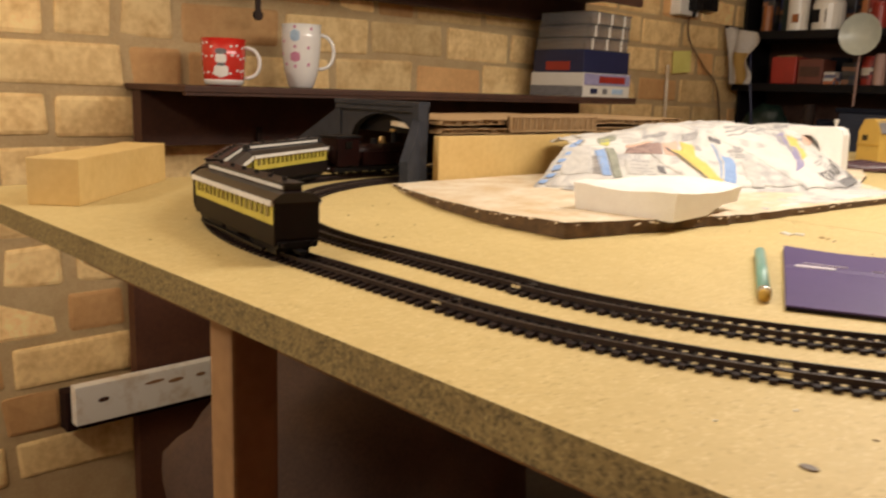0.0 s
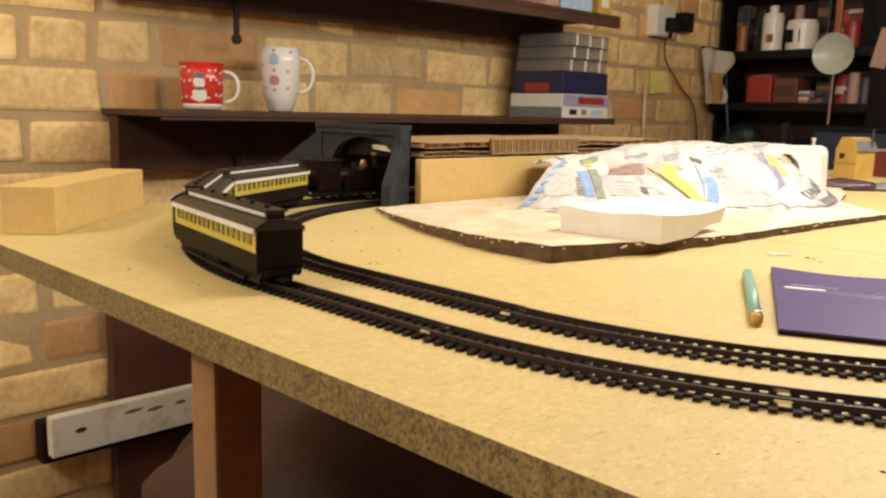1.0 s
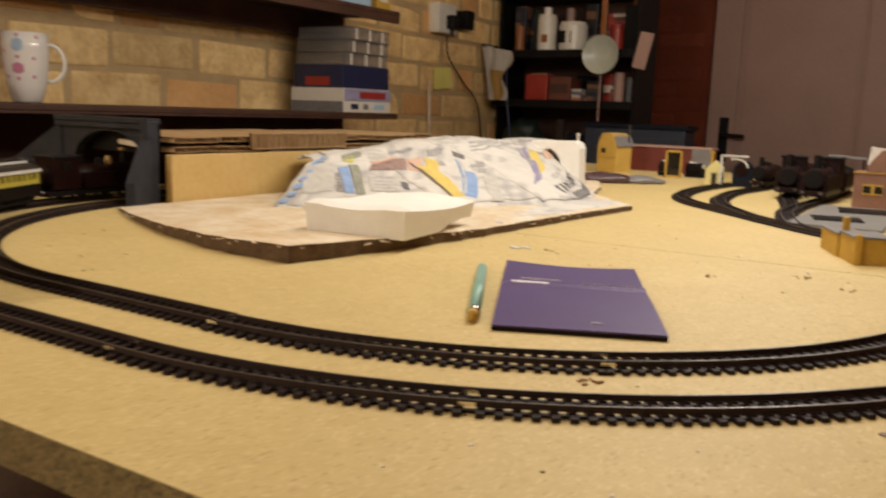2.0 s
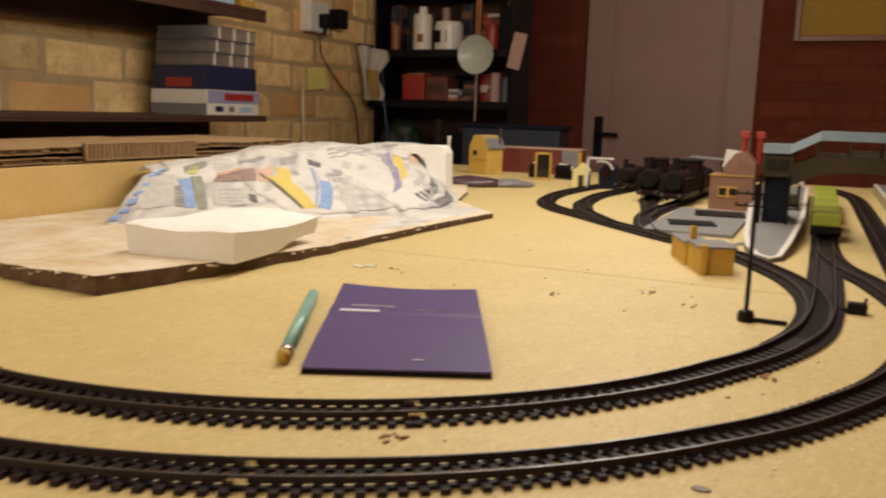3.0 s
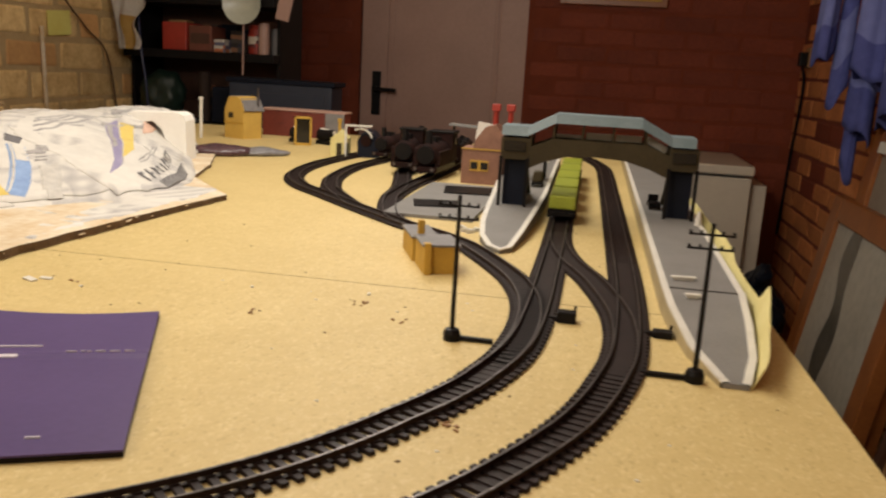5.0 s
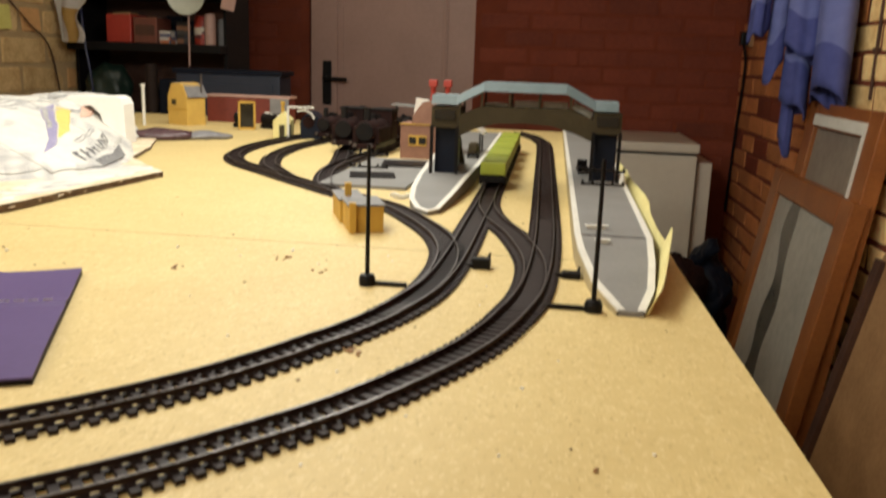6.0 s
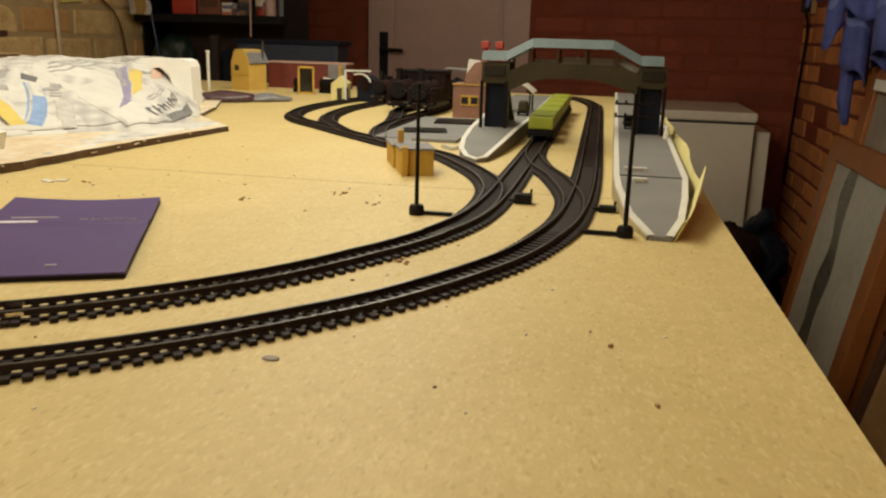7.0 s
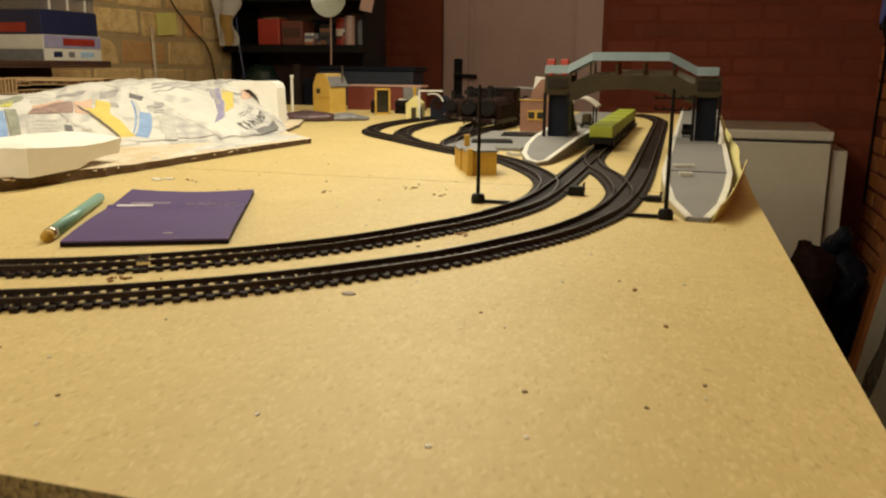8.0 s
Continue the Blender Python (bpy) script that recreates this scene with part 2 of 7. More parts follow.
def add_columns(m, colour):
    """Grey columns of print, too small to read, in patches over a paper."""
    n, k = m.node_tree.nodes, m.node_tree.links
    p = n["Principled BSDF"]
    base = p.inputs["Base Color"].links[0].from_socket
    geo = [x for x in n if x.type == "NEW_GEOMETRY"][0]
    for turn, low in ((24, 0.60), (-31, 0.74)):
        cells, cols, part_, rows, mul, mul2, mix = (n.new(t) for t in ("ShaderNodeTexVoronoi", "ShaderNodeTexWave", "ShaderNodeSeparateColor", "ShaderNodeTexWave", "ShaderNodeMath", "ShaderNodeMath", "ShaderNodeMix"))
        gate, spin = n.new("ShaderNodeMath"), n.new("ShaderNodeMapping")
        spin.inputs["Rotation"].default_value = (0, 0, radians(turn))
        cells.inputs["Scale"].default_value = 17
        rows.inputs["Scale"].default_value, rows.inputs["Distortion"].default_value = 95, 1.2
        cols.inputs["Scale"].default_value, cols.inputs["Distortion"].default_value = 13, 0.4
        rows.bands_direction, cols.bands_direction = "Y", "X"
        gate.operation, mul.operation, mul2.operation = "GREATER_THAN", "MULTIPLY", "MULTIPLY"
        gate.inputs[1].default_value = low
        mix.data_type = "RGBA"
        k.new(geo.outputs["Position"], spin.inputs["Vector"])
        for t in (cells, cols, rows):
            k.new(spin.outputs[0], t.inputs["Vector"])
        k.new(cells.outputs["Color"], part_.inputs[0])
        k.new(part_.outputs[0], gate.inputs[0])
        k.new(rows.outputs["Fac"], mul.inputs[0])
        k.new(cols.outputs["Fac"], mul.inputs[1])
        k.new(mul.outputs[0], mul2.inputs[0])
        k.new(gate.outputs[0], mul2.inputs[1])
        k.new(mul2.outputs[0], mix.inputs[0])
        k.new(base, mix.inputs[6])
        mix.inputs[7].default_value = rgb(colour)
        base = mix.outputs[2]
    k.new(base, p.inputs["Base Color"])


def busy(name, colours, scale):
    """Packaging print too small to read: patches of a few colours."""
    m = surface(name, colours[0], None, 0.45, bump=0.0)
    n, k = m.node_tree.nodes, m.node_tree.links
    geo = [x for x in n if x.type == "NEW_GEOMETRY"][0]
    cells, cut, ramp = n.new("ShaderNodeTexVoronoi"), n.new("ShaderNodeSeparateColor"), n.new("ShaderNodeValToRGB")
    cells.distance = "CHEBYCHEV"
    cells.inputs["Scale"].default_value, cells.inputs["Randomness"].default_value = scale, 0.3
    flat = n.new("ShaderNodeMapping")
    flat.inputs["Scale"].default_value = (0.8, 0.8, 2.2)
    k.new(geo.outputs["Position"], flat.inputs["Vector"])
    ramp.color_ramp.interpolation = "CONSTANT"
    while len(ramp.color_ramp.elements) < len(colours):
        ramp.color_ramp.elements.new(0.5)
    for i, (e, c) in enumerate(zip(ramp.color_ramp.elements, colours)):
        e.position, e.color = i / len(colours), rgb(c)
    k.new(flat.outputs[0], cells.inputs["Vector"])
    k.new(cells.outputs["Color"], cut.inputs[0])
    k.new(cut.outputs[0], ramp.inputs["Fac"])
    k.new(ramp.outputs["Color"], n["Principled BSDF"].inputs["Base Color"])
    return m


WINDOW_OLIVE = surface("coach_window_glazing", (0.20, 0.165, 0.030), (0.15, 0.12, 0.022), 0.15, bump=0.0)
LABEL_RED = busy("red_and_white_label_print", ((0.42, 0.05, 0.03), (0.60, 0.52, 0.42), (0.30, 0.04, 0.03), (0.12, 0.03, 0.03)), 34)
LABEL_PALE = busy("pale_label_print", ((0.58, 0.54, 0.48), (0.50, 0.46, 0.40), (0.42, 0.14, 0.06), (0.10, 0.10, 0.16), (0.60, 0.56, 0.50)), 38)
LABEL_DARK = busy("dark_label_print", ((0.020, 0.022, 0.040), (0.05, 0.045, 0.04), (0.22, 0.10, 0.05), (0.015, 0.013, 0.013)), 30)
NOTE_YELLOW = surface("yellow_note_paper", (0.86, 0.80, 0.24), (0.78, 0.70, 0.18), 0.7, scale=20, fine=140, bump=0.05)
CLOTH_WHITE = surface("white_cotton_bag", (0.84, 0.80, 0.74), (0.70, 0.64, 0.57), 0.85, scale=20, fine=140, bump=0.3)
CLOTH_YELLOW = surface("yellow_cotton_stripe", (0.62, 0.40, 0.12), (0.52, 0.32, 0.09), 0.85, scale=20, fine=140, bump=0.3)
add_columns(PAPER, (0.34, 0.33, 0.34))
PAPER_GREY = surface("grey_printed_newsprint", (0.50, 0.48, 0.47), (0.27, 0.26, 0.26), 0.85, scale=120, fine=420, bump=0.2)
PAPER_BLUE = surface("blue_printed_newsprint", (0.30, 0.44, 0.70), (0.20, 0.31, 0.56), 0.8, scale=60, fine=300, bump=0.2)
PAPER_YELLOW = surface("yellow_printed_newsprint", (0.74, 0.58, 0.16), (0.66, 0.50, 0.13), 0.8, scale=60, fine=300, bump=0.2)
PAPER_PALE = surface("pale_grey_newsprint", (0.62, 0.60, 0.56), (0.46, 0.445, 0.42), 0.85, scale=110, fine=420, bump=0.2)
PAPER_DARK = surface("dark_grey_newsprint", (0.24, 0.235, 0.235), (0.15, 0.145, 0.145), 0.85, scale=90, fine=400, bump=0.2)
PAPER_OLIVE = surface("olive_grey_newsprint", (0.36, 0.37, 0.30), (0.22, 0.23, 0.19), 0.85, scale=70, fine=300, bump=0.2)
PAPER_PINK = surface("salmon_printed_newsprint", (0.70, 0.47, 0.36), (0.60, 0.40, 0.31), 0.85, scale=40, fine=300, bump=0.2)
PAPER_LIME = surface("lime_printed_newsprint", (0.62, 0.60, 0.16), (0.50, 0.48, 0.12), 0.85, scale=40, fine=300, bump=0.2)
PAPER_VIOLET = surface("violet_printed_newsprint", (0.34, 0.31, 0.46), (0.24, 0.215, 0.36), 0.8, scale=60, fine=300, bump=0.2)
PAPER_BROWN = surface("brown_printed_newsprint", (0.42, 0.29, 0.25), (0.20, 0.13, 0.12), 0.8, scale=80, fine=300, bump=0.2)
INK = surface("black_newsprint_ink", (0.17, 0.165, 0.175), (0.11, 0.105, 0.11), 0.8, bump=0.0)
RED = surface("red_packaging", (0.36, 0.034, 0.020), (0.27, 0.026, 0.016), 0.4, scale=20, fine=120, bump=0.03)
DULL_RED = surface("dull_red_card", (0.17, 0.026, 0.014), (0.11, 0.018, 0.010), 0.6, scale=20, fine=120, bump=0.05)
BLUE = surface("dark_blue_packaging", (0.017, 0.022, 0.070), (0.012, 0.016, 0.052), 0.4, scale=20, fine=120, bump=0.03)
GREEN_DARK = surface("dark_green_plastic", (0.010, 0.024, 0.017), (0.007, 0.017, 0.012), 0.45, bump=0.04)
WHITE_PLASTIC = surface("white_plastic", (0.72, 0.68, 0.60), (0.66, 0.62, 0.54), 0.35, scale=20, fine=120, bump=0.02)
GREY_BAG = surface("grey_plastic_bag", (0.26, 0.26, 0.27), (0.15, 0.14, 0.15), 0.28, scale=30, fine=140, bump=0.5, size=0.004)
PURPLE_BAG = surface("purple_brown_plastic_bag", (0.115, 0.065, 0.075), (0.06, 0.033, 0.04), 0.25, scale=30, fine=140, bump=0.5, size=0.004)
ENAMEL = surface("pale_green_enamel", (0.52, 0.54, 0.46), (0.44, 0.46, 0.39), 0.3, bump=0.02)


for dull in (BLACK, NAVY, STOCK_DARK, MAROON, GREY_PLASTIC, CHOCOLATE, OLIVE):
    dull.node_tree.nodes["Principled BSDF"].inputs["Specular IOR Level"].default_value = 0.12


# ---- mesh helpers ----
def put(bm, cx, cy, cz, sx, sy, sz, turn=(0, 0, 0), bevel=0.0):
    """A box in bm: centre, sizes, turn in degrees, rounded edges."""
    m = pose(cx, cy, cz, *turn) @ Matrix.Diagonal((sx, sy, sz, 1))
    made = bmesh.ops.create_cube(bm, size=1.0, matrix=m)
    if bevel:
        edges = list({e for v in made["verts"] for e in v.link_edges})
        bmesh.ops.bevel(bm, geom=edges, offset=bevel, segments=2, profile=0.6, affect="EDGES")
    return bm


def box(cx, cy, cz, sx, sy, sz, turn=(0, 0, 0), bevel=0.0):
    return put(bmesh.new(), cx, cy, cz, sx, sy, sz, turn, bevel)


def rod(bm, a, b, r, sides=10, r2=None):
    """A round bar in bm from a to b."""
    a, b = Vector(a), Vector(b)
    turn = (b - a).to_track_quat("Z", "Y").to_matrix().to_4x4()
    m = Matrix.Translation((a + b) / 2) @ turn
    bmesh.ops.create_cone(bm, cap_ends=True, segments=sides, radius1=r, radius2=r if r2 is None else r2, depth=(b - a).length, matrix=m)
    return bm


def tube(bm, points, r, sides=8, taper=None):
    """A round tube in bm along points, closed at both ends."""
    pts = [Vector(p) for p in points]
    rings, side = [], None
    for i, p in enumerate(pts):
        d = (pts[min(i + 1, len(pts) - 1)] - pts[max(i - 1, 0)]).normalized()
        if side is None:
            side = d.orthogonal().normalized()
        side = (side - d * side.dot(d)).normalized()
        up = d.cross(side)
        q = r if taper is None else r * taper[i]
        rings.append([bm.verts.new(p + (side * math.cos(2 * math.pi * k / sides) + up * math.sin(2 * math.pi * k / sides)) * q) for k in range(sides)])
    for a, b in zip(rings, rings[1:]):
        for k in range(sides):
            bm.faces.new((a[k], a[(k + 1) % sides], b[(k + 1) % sides], b[k]))
    bm.faces.new(rings[0][::-1])
    bm.faces.new(rings[-1])
    return bm


def prism(bm, outline, low, high):
    """A slab in bm from an outline of (x, y); low and high are heights or functions of (x, y)."""
    lo = low if callable(low) else (lambda x, y: low)
    hi = high if callable(high) else (lambda x, y: high)
    under = [bm.verts.new((x, y, lo(x, y))) for x, y in outline]
    over = [bm.verts.new((x, y, hi(x, y))) for x, y in outline]
    top = bm.faces.new(over)
    bm.faces.new(under[::-1])
    n = len(outline)
    for i in range(n):
        bm.faces.new((under[i], under[(i + 1) % n], over[(i + 1) % n], over[i]))
    return top


def lathe(bm, profile, sides=32):
    """A turned form in bm from (radius, height) pairs, round the z axis."""
    rings = []
    for r, z in profile:
        rings.append([bm.verts.new((r * math.cos(2 * math.pi * i / sides), r * math.sin(2 * math.pi * i / sides), z)) for i in range(sides)])
    for a, b in zip(rings, rings[1:]):
        for i in range(sides):
            bm.faces.new((a[i], a[(i + 1) % sides], b[(i + 1) % sides], b[i]))
    bm.faces.new(rings[0][::-1])
    bm.faces.new(rings[-1])
    return bm


def finish(bm, smooth=False):
    bmesh.ops.recalc_face_normals(bm, faces=bm.faces)
    for f in bm.faces:
        f.smooth = smooth
    return bm


def mesh_of(name, bm, *materials, smooth=False):
    finish(bm, smooth)
    me = bpy.data.meshes.new(name)
    bm.to_mesh(me)
    bm.free()
    for m in materials:
        me.materials.append(m)
    return me


def part(name, bm, material, parent, label="", smooth=False):
    """ONE mesh object under a thing or a part."""
    ob = new(name, mesh_of(name, bm, material, smooth=smooth))
    ob.parent = parent
    if label:
        tagged(ob, label)
    return ob


def thing(name, label, category, group="", kind="", at=(0, 0, 0), turn=0.0):
    ob = new(name)
    ob.empty_display_size = 0.02
    ob.matrix_basis = pose(*at, 0, 0, turn)
    return tagged(ob, label, category, group, kind)


def solid(name, bm, material, label, category, kind="", smooth=False, at=None, turn=0.0, group=""):
    ob = new(name, mesh_of(name, bm, *(material if isinstance(material, tuple) else (material,)), smooth=smooth))
    if at:
        ob.matrix_basis = pose(*at, 0, 0, turn)
    return tagged(ob, label, category, group, kind)


def wobble(bm, amount, scale, seed=0.0, axes=(1, 1, 1)):
    for v in bm.verts:
        d = noise.noise_vector(v.co * scale + Vector((seed, seed * 1.7, -seed)))
        v.co += Vector((d.x * axes[0], d.y * axes[1], d.z * axes[2])) * amount
    return bm


def strip(bm, points, width, height, z):
    """A bar of rectangular section in bm that follows points (x, y)."""
    rows = []
    for i, p in enumerate(points):
        a, b = Vector(points[max(i - 1, 0)]), Vector(points[min(i + 1, len(points) - 1)])
        d = (b - a).normalized()
        s = Vector((-d.y, d.x)) * width / 2
        rows.append([bm.verts.new((p[0] + k * s.x, p[1] + k * s.y, z + h)) for k, h in ((-1, 0), (1, 0), (1, height), (-1, height))])
    for a, b in zip(rows, rows[1:]):
        for i in range(4):
            bm.faces.new((a[i], a[(i + 1) % 4], b[(i + 1) % 4], b[i]))
    bm.faces.new(rows[0][::-1])
    bm.faces.new(rows[-1])
    return bm


# ---- the room ----
def slab(name, x0, x1, y0, y1, z0, z1, material, label, category, kind="structure"):
    return solid(name, box((x0 + x1) / 2, (y0 + y1) / 2, (z0 + z1) / 2, x1 - x0, y1 - y0, z1 - z0), material, label, category, kind)


slab("floor", LEFT - 0.2, RIGHT + 0.2, NEAR - 0.2, FAR + 0.2, FLOOR - 0.1, FLOOR, CONCRETE, "grey concrete garage floor in shadow", "floor")
slab("ceiling", LEFT - 0.2, RIGHT + 0.2, NEAR - 0.2, FAR + 0.2, CEIL, CEIL + 0.1, PLASTER, "cream painted ceiling above the layout", "ceiling")
wall_left = slab("wall_left", LEFT - 0.2, LEFT, NEAR, FAR, FLOOR, CEIL, MORTAR, "pale yellow stock brick wall with thick sandy mortar", "wall")
wall_far = thing("wall_far", "dark red brick wall round a painted door", "wall", kind="structure")
DOOR_X0, DOOR_X1, DOOR_TOP = -0.72, 0.05, 1.06
part("masonry", box((LEFT + DOOR_X0) / 2, FAR + 0.1, (FLOOR + CEIL) / 2, DOOR_X0 - LEFT, 0.2, CEIL - FLOOR), MORTAR_DARK, wall_far)
part("masonry", box((RIGHT + DOOR_X1) / 2, FAR + 0.1, (FLOOR + CEIL) / 2, RIGHT - DOOR_X1, 0.2, CEIL - FLOOR), MORTAR_DARK, wall_far)
part("lintel", box((DOOR_X0 + DOOR_X1) / 2, FAR + 0.1, (DOOR_TOP + CEIL) / 2, DOOR_X1 - DOOR_X0, 0.2, CEIL - DOOR_TOP), MORTAR_DARK, wall_far)
wall_right = slab("wall_right", RIGHT, RIGHT + 0.2, NEAR, FAR, FLOOR, CEIL, MORTAR_DARK, "brown and red brick wall beside the layout", "wall")
slab("wall_near", LEFT, RIGHT, NEAR - 0.2, NEAR, FLOOR, CEIL, PLASTER, "plain painted wall behind the camera", "wall")

door = thing("door_1", "closed dull pink-white panelled door with a black lever handle", "door", kind="structure")
dw = DOOR_X1 - DOOR_X0
part("leaf", box((DOOR_X0 + DOOR_X1) / 2, FAR + 0.03, (FLOOR + DOOR_TOP) / 2, dw - 0.008, 0.03, DOOR_TOP - FLOOR - 0.01), DOOR_PAINT, door)
for x in (DOOR_X0 + 0.07, DOOR_X1 - 0.06):
    part("stile", box(x, FAR + 0.012, (FLOOR + DOOR_TOP) / 2, 0.125, 0.02, DOOR_TOP - FLOOR - 0.012, bevel=0.004), DOOR_PAINT, door)
for x in (DOOR_X0 + 0.150, DOOR_X1 - 0.140):
    part("moulding", box(x, FAR + 0.016, (FLOOR + DOOR_TOP) / 2, 0.018, 0.012, DOOR_TOP - FLOOR - 0.012, bevel=0.004), DOOR_PAINT, door)
handle = part("handle", box(-0.634, FAR - 0.005, 0.045, 0.042, 0.010, 0.20, bevel=0.004), BLACK, door, "black backplate")
part("lever", rod(rod(bmesh.new(), (-0.634, FAR - 0.01, 0.065), (-0.634, FAR - 0.055, 0.065), 0.010), (-0.640, FAR - 0.05, 0.065), (-0.53, FAR - 0.05, 0.062), 0.009), BLACK, handle)

# ---- the baseboard ----
B_L, B_N, B_F, B_JOIN = -0.70, -0.524, 1.50, 0.108
table = thing("layout_table", "large chipboard baseboard on softwood legs, raw sawn edges", "table")


def sheet(x0, y0, y1, xa, xb):
    """A chipboard sheet whose right edge runs from xa at its near end to xb at its far end."""
    bm = bmesh.new()
    prism(bm, [(x0, y0), (xa, y0), (xb, y1), (x0, y1)], -0.020, 0.0)
    bm.normal_update()
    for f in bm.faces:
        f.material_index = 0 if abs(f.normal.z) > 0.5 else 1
    me = mesh_of("chipboard_sheet", bm, BOARD, BOARD_EDGE)
    ob = new("chipboard_sheet", me)
    ob.parent = table
    return ob


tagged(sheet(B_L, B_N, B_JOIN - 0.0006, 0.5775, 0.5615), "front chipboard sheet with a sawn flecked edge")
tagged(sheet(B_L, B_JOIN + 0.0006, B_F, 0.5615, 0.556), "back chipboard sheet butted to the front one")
for x, y in ((-0.150, -0.484), (0.50, -0.30), (-0.150, 1.42), (0.50, 1.42)):
    part("leg", box(x, y, (FLOOR - 0.02) / 2 - 0.0, 0.031, 0.036, -FLOOR - 0.02, bevel=0.003), PINE_OLD, table)
part("cross_rail", box(-0.09, -0.40, -0.055, 1.10, 0.030, 0.066), PINE_OLD, table)
part("cross_rail", box(-0.09, 1.40, -0.055, 1.10, 0.030, 0.066), PINE_OLD, table)

# ---- track ----
R_IN, R_OUT, BEND = 0.364, 0.434, -0.168
PITCH = 0.0078


def sleeper_mesh():
    bm = bmesh.new()
    put(bm, 0, 0, 0.0012, 0.0312, 0.0040, 0.0024, bevel=0.0004)
    for k in (-1, 1):
        put(bm, k * 0.0083, 0, 0.0026, 0.0046, 0.0034, 0.0010)
    return mesh_of("sleeper", bm, SLEEPER)


SLEEPER_MESH = sleeper_mesh()


def arc(cx, cy, r, a0, a1, step=0.006):
    n = max(3, int(abs(radians(a1 - a0)) * r / step))
    return [(cx + r * math.cos(radians(a0 + (a1 - a0) * i / n)), cy + r * math.sin(radians(a0 + (a1 - a0) * i / n))) for i in range(n + 1)]


def line(a, b, n=2):
    return [(a[0] + (b[0] - a[0]) * i / n, a[1] + (b[1] - a[1]) * i / n) for i in range(n + 1)]


def spline(points, n=8):
    """A smooth way through a few points (x, y)."""
    out = []
    p = [points[0], *points, points[-1]]
    for i in range(1, len(p) - 2):
        a, b, c, d = (Vector(v) for v in p[i - 1:i + 3])
        for k in range(n):
            t = k / n
            q = 0.5 * (2 * b + (c - a) * t + (2 * a - 5 * b + 4 * c - d) * t * t + (3 * b - a - 3 * c + d) * t ** 3)
            out.append((q.x, q.y))
    return out + [tuple(points[-1])]


def along(points, pitch):
    """Places and headings at even steps along points."""
    out, left = [], pitch / 2
    for a, b in zip(points, points[1:]):
        a, b = Vector(a), Vector(b)
        n = (b - a).length
        while left <= n and n > 0:
            p, d = a + (b - a) * left / n, (b - a) / n
            out.append((p.x, p.y, math.degrees(math.atan2(d.y, d.x)) - 90))
            left += pitch
        left -= n
    return out


def offset(points, d):
    out = []
    for i, p in enumerate(points):
        a, b = Vector(points[max(i - 1, 0)]), Vector(points[min(i + 1, len(points) - 1)])
        t = (b - a).normalized()
        out.append((p[0] - t.y * d, p[1] + t.x * d))
    return out


def track(name, points, label, single=True, group="tracks", lift=0.0, plate=0.0, closed=-1.0):
    """A length of track: two rails, sleepers one by one (or joined, where they lie far off), and the webs between them."""
    ob = thing(name, label, "model track", group)
    for k in (-1, 1):
        side = offset(points, k * 0.00825)
        rail = part("rail", strip(bmesh.new(), side, 0.0016, 0.0026, 0.0030 + lift), RAIL_SIDE, ob)
        part("rail_head", strip(bmesh.new(), side, 0.0012, 0.0003, 0.0056 + lift), RAIL, rail, "dull steel running surface")
        part("web", strip(bmesh.new(), offset(points, k * 0.0085), 0.0032, 0.0014, 0.0 + lift), SLEEPER, ob)
    plate = plate or (0.0 if single else 0.024)
    if plate:
        part("base_plate", strip(bmesh.new(), [p for p in points if not single or p[1] > closed], plate, 0.0014 if single else 0.0019, lift), SLEEPER, ob)
        if single:
            part("blade_plate", strip(bmesh.new(), [p for p in points if p[1] > -0.055], plate - 0.001, 0.0026, lift), SLEEPER, ob)
    if single:
        for x, y, a in along(points, PITCH):
            s = new("sleeper", SLEEPER_MESH)
            s.parent = ob
            s.matrix_basis = pose(x, y, lift, 0, 0, a)
    else:
        bm = bmesh.new()
        for x, y, a in along(points, PITCH):
            put(bm, x, y, 0.0011 + lift, 0.0312, 0.0038, 0.0022, (0, 0, a))
        tagged(part("sleeper_strip", bm, SLEEPER, ob), kind="stuff")
    return ob


def fishplate(x, y, a, ob):
    for k in (-1, 1):
        bm = put(bmesh.new(), k * 0.0083, 0, 0.0042, 0.0034, 0.0075, 0.0020)
        p = part("rail_joiner", bm, CHROME, ob, "bright metal rail joiner")
        p.matrix_basis = pose(x, y, 0, 0, 0, a)


CURVE = "dark brown plastic curved track with steel rails"
def joined(points, name, label, **more):
    c = track(name, points, label, **more)
    (x0, y0), (x1, y1) = points[-2], points[-1]
    fishplate(x1, y1, math.degrees(math.atan2(y1 - y0, x1 - x0)) - 90, c)
    return c


for a0, a1 in ((-40, -65), (-65, -90)):
    joined(arc(0, 0, R_OUT, a0, a1), "curved_track", CURVE)
for a0, a1 in ((-25, -55), (-55, -90)):
    joined(arc(0, 0, R_IN + 0.0015, a0, a1), "curved_track", CURVE)
for r in (R_IN, R_OUT):
    for a0, a1 in ((-90, -135), (-135, -180)):
        joined(arc(BEND, 0, r, a0, a1), "curved_track", CURVE)
    track("straight_track", line((0, -r), (BEND, -r), 4), "short straight track between two bends")
    track("straight_track", line((BEND - r, 0), (BEND - r, 0.62), 8), "straight track running into the tunnel", single=False)
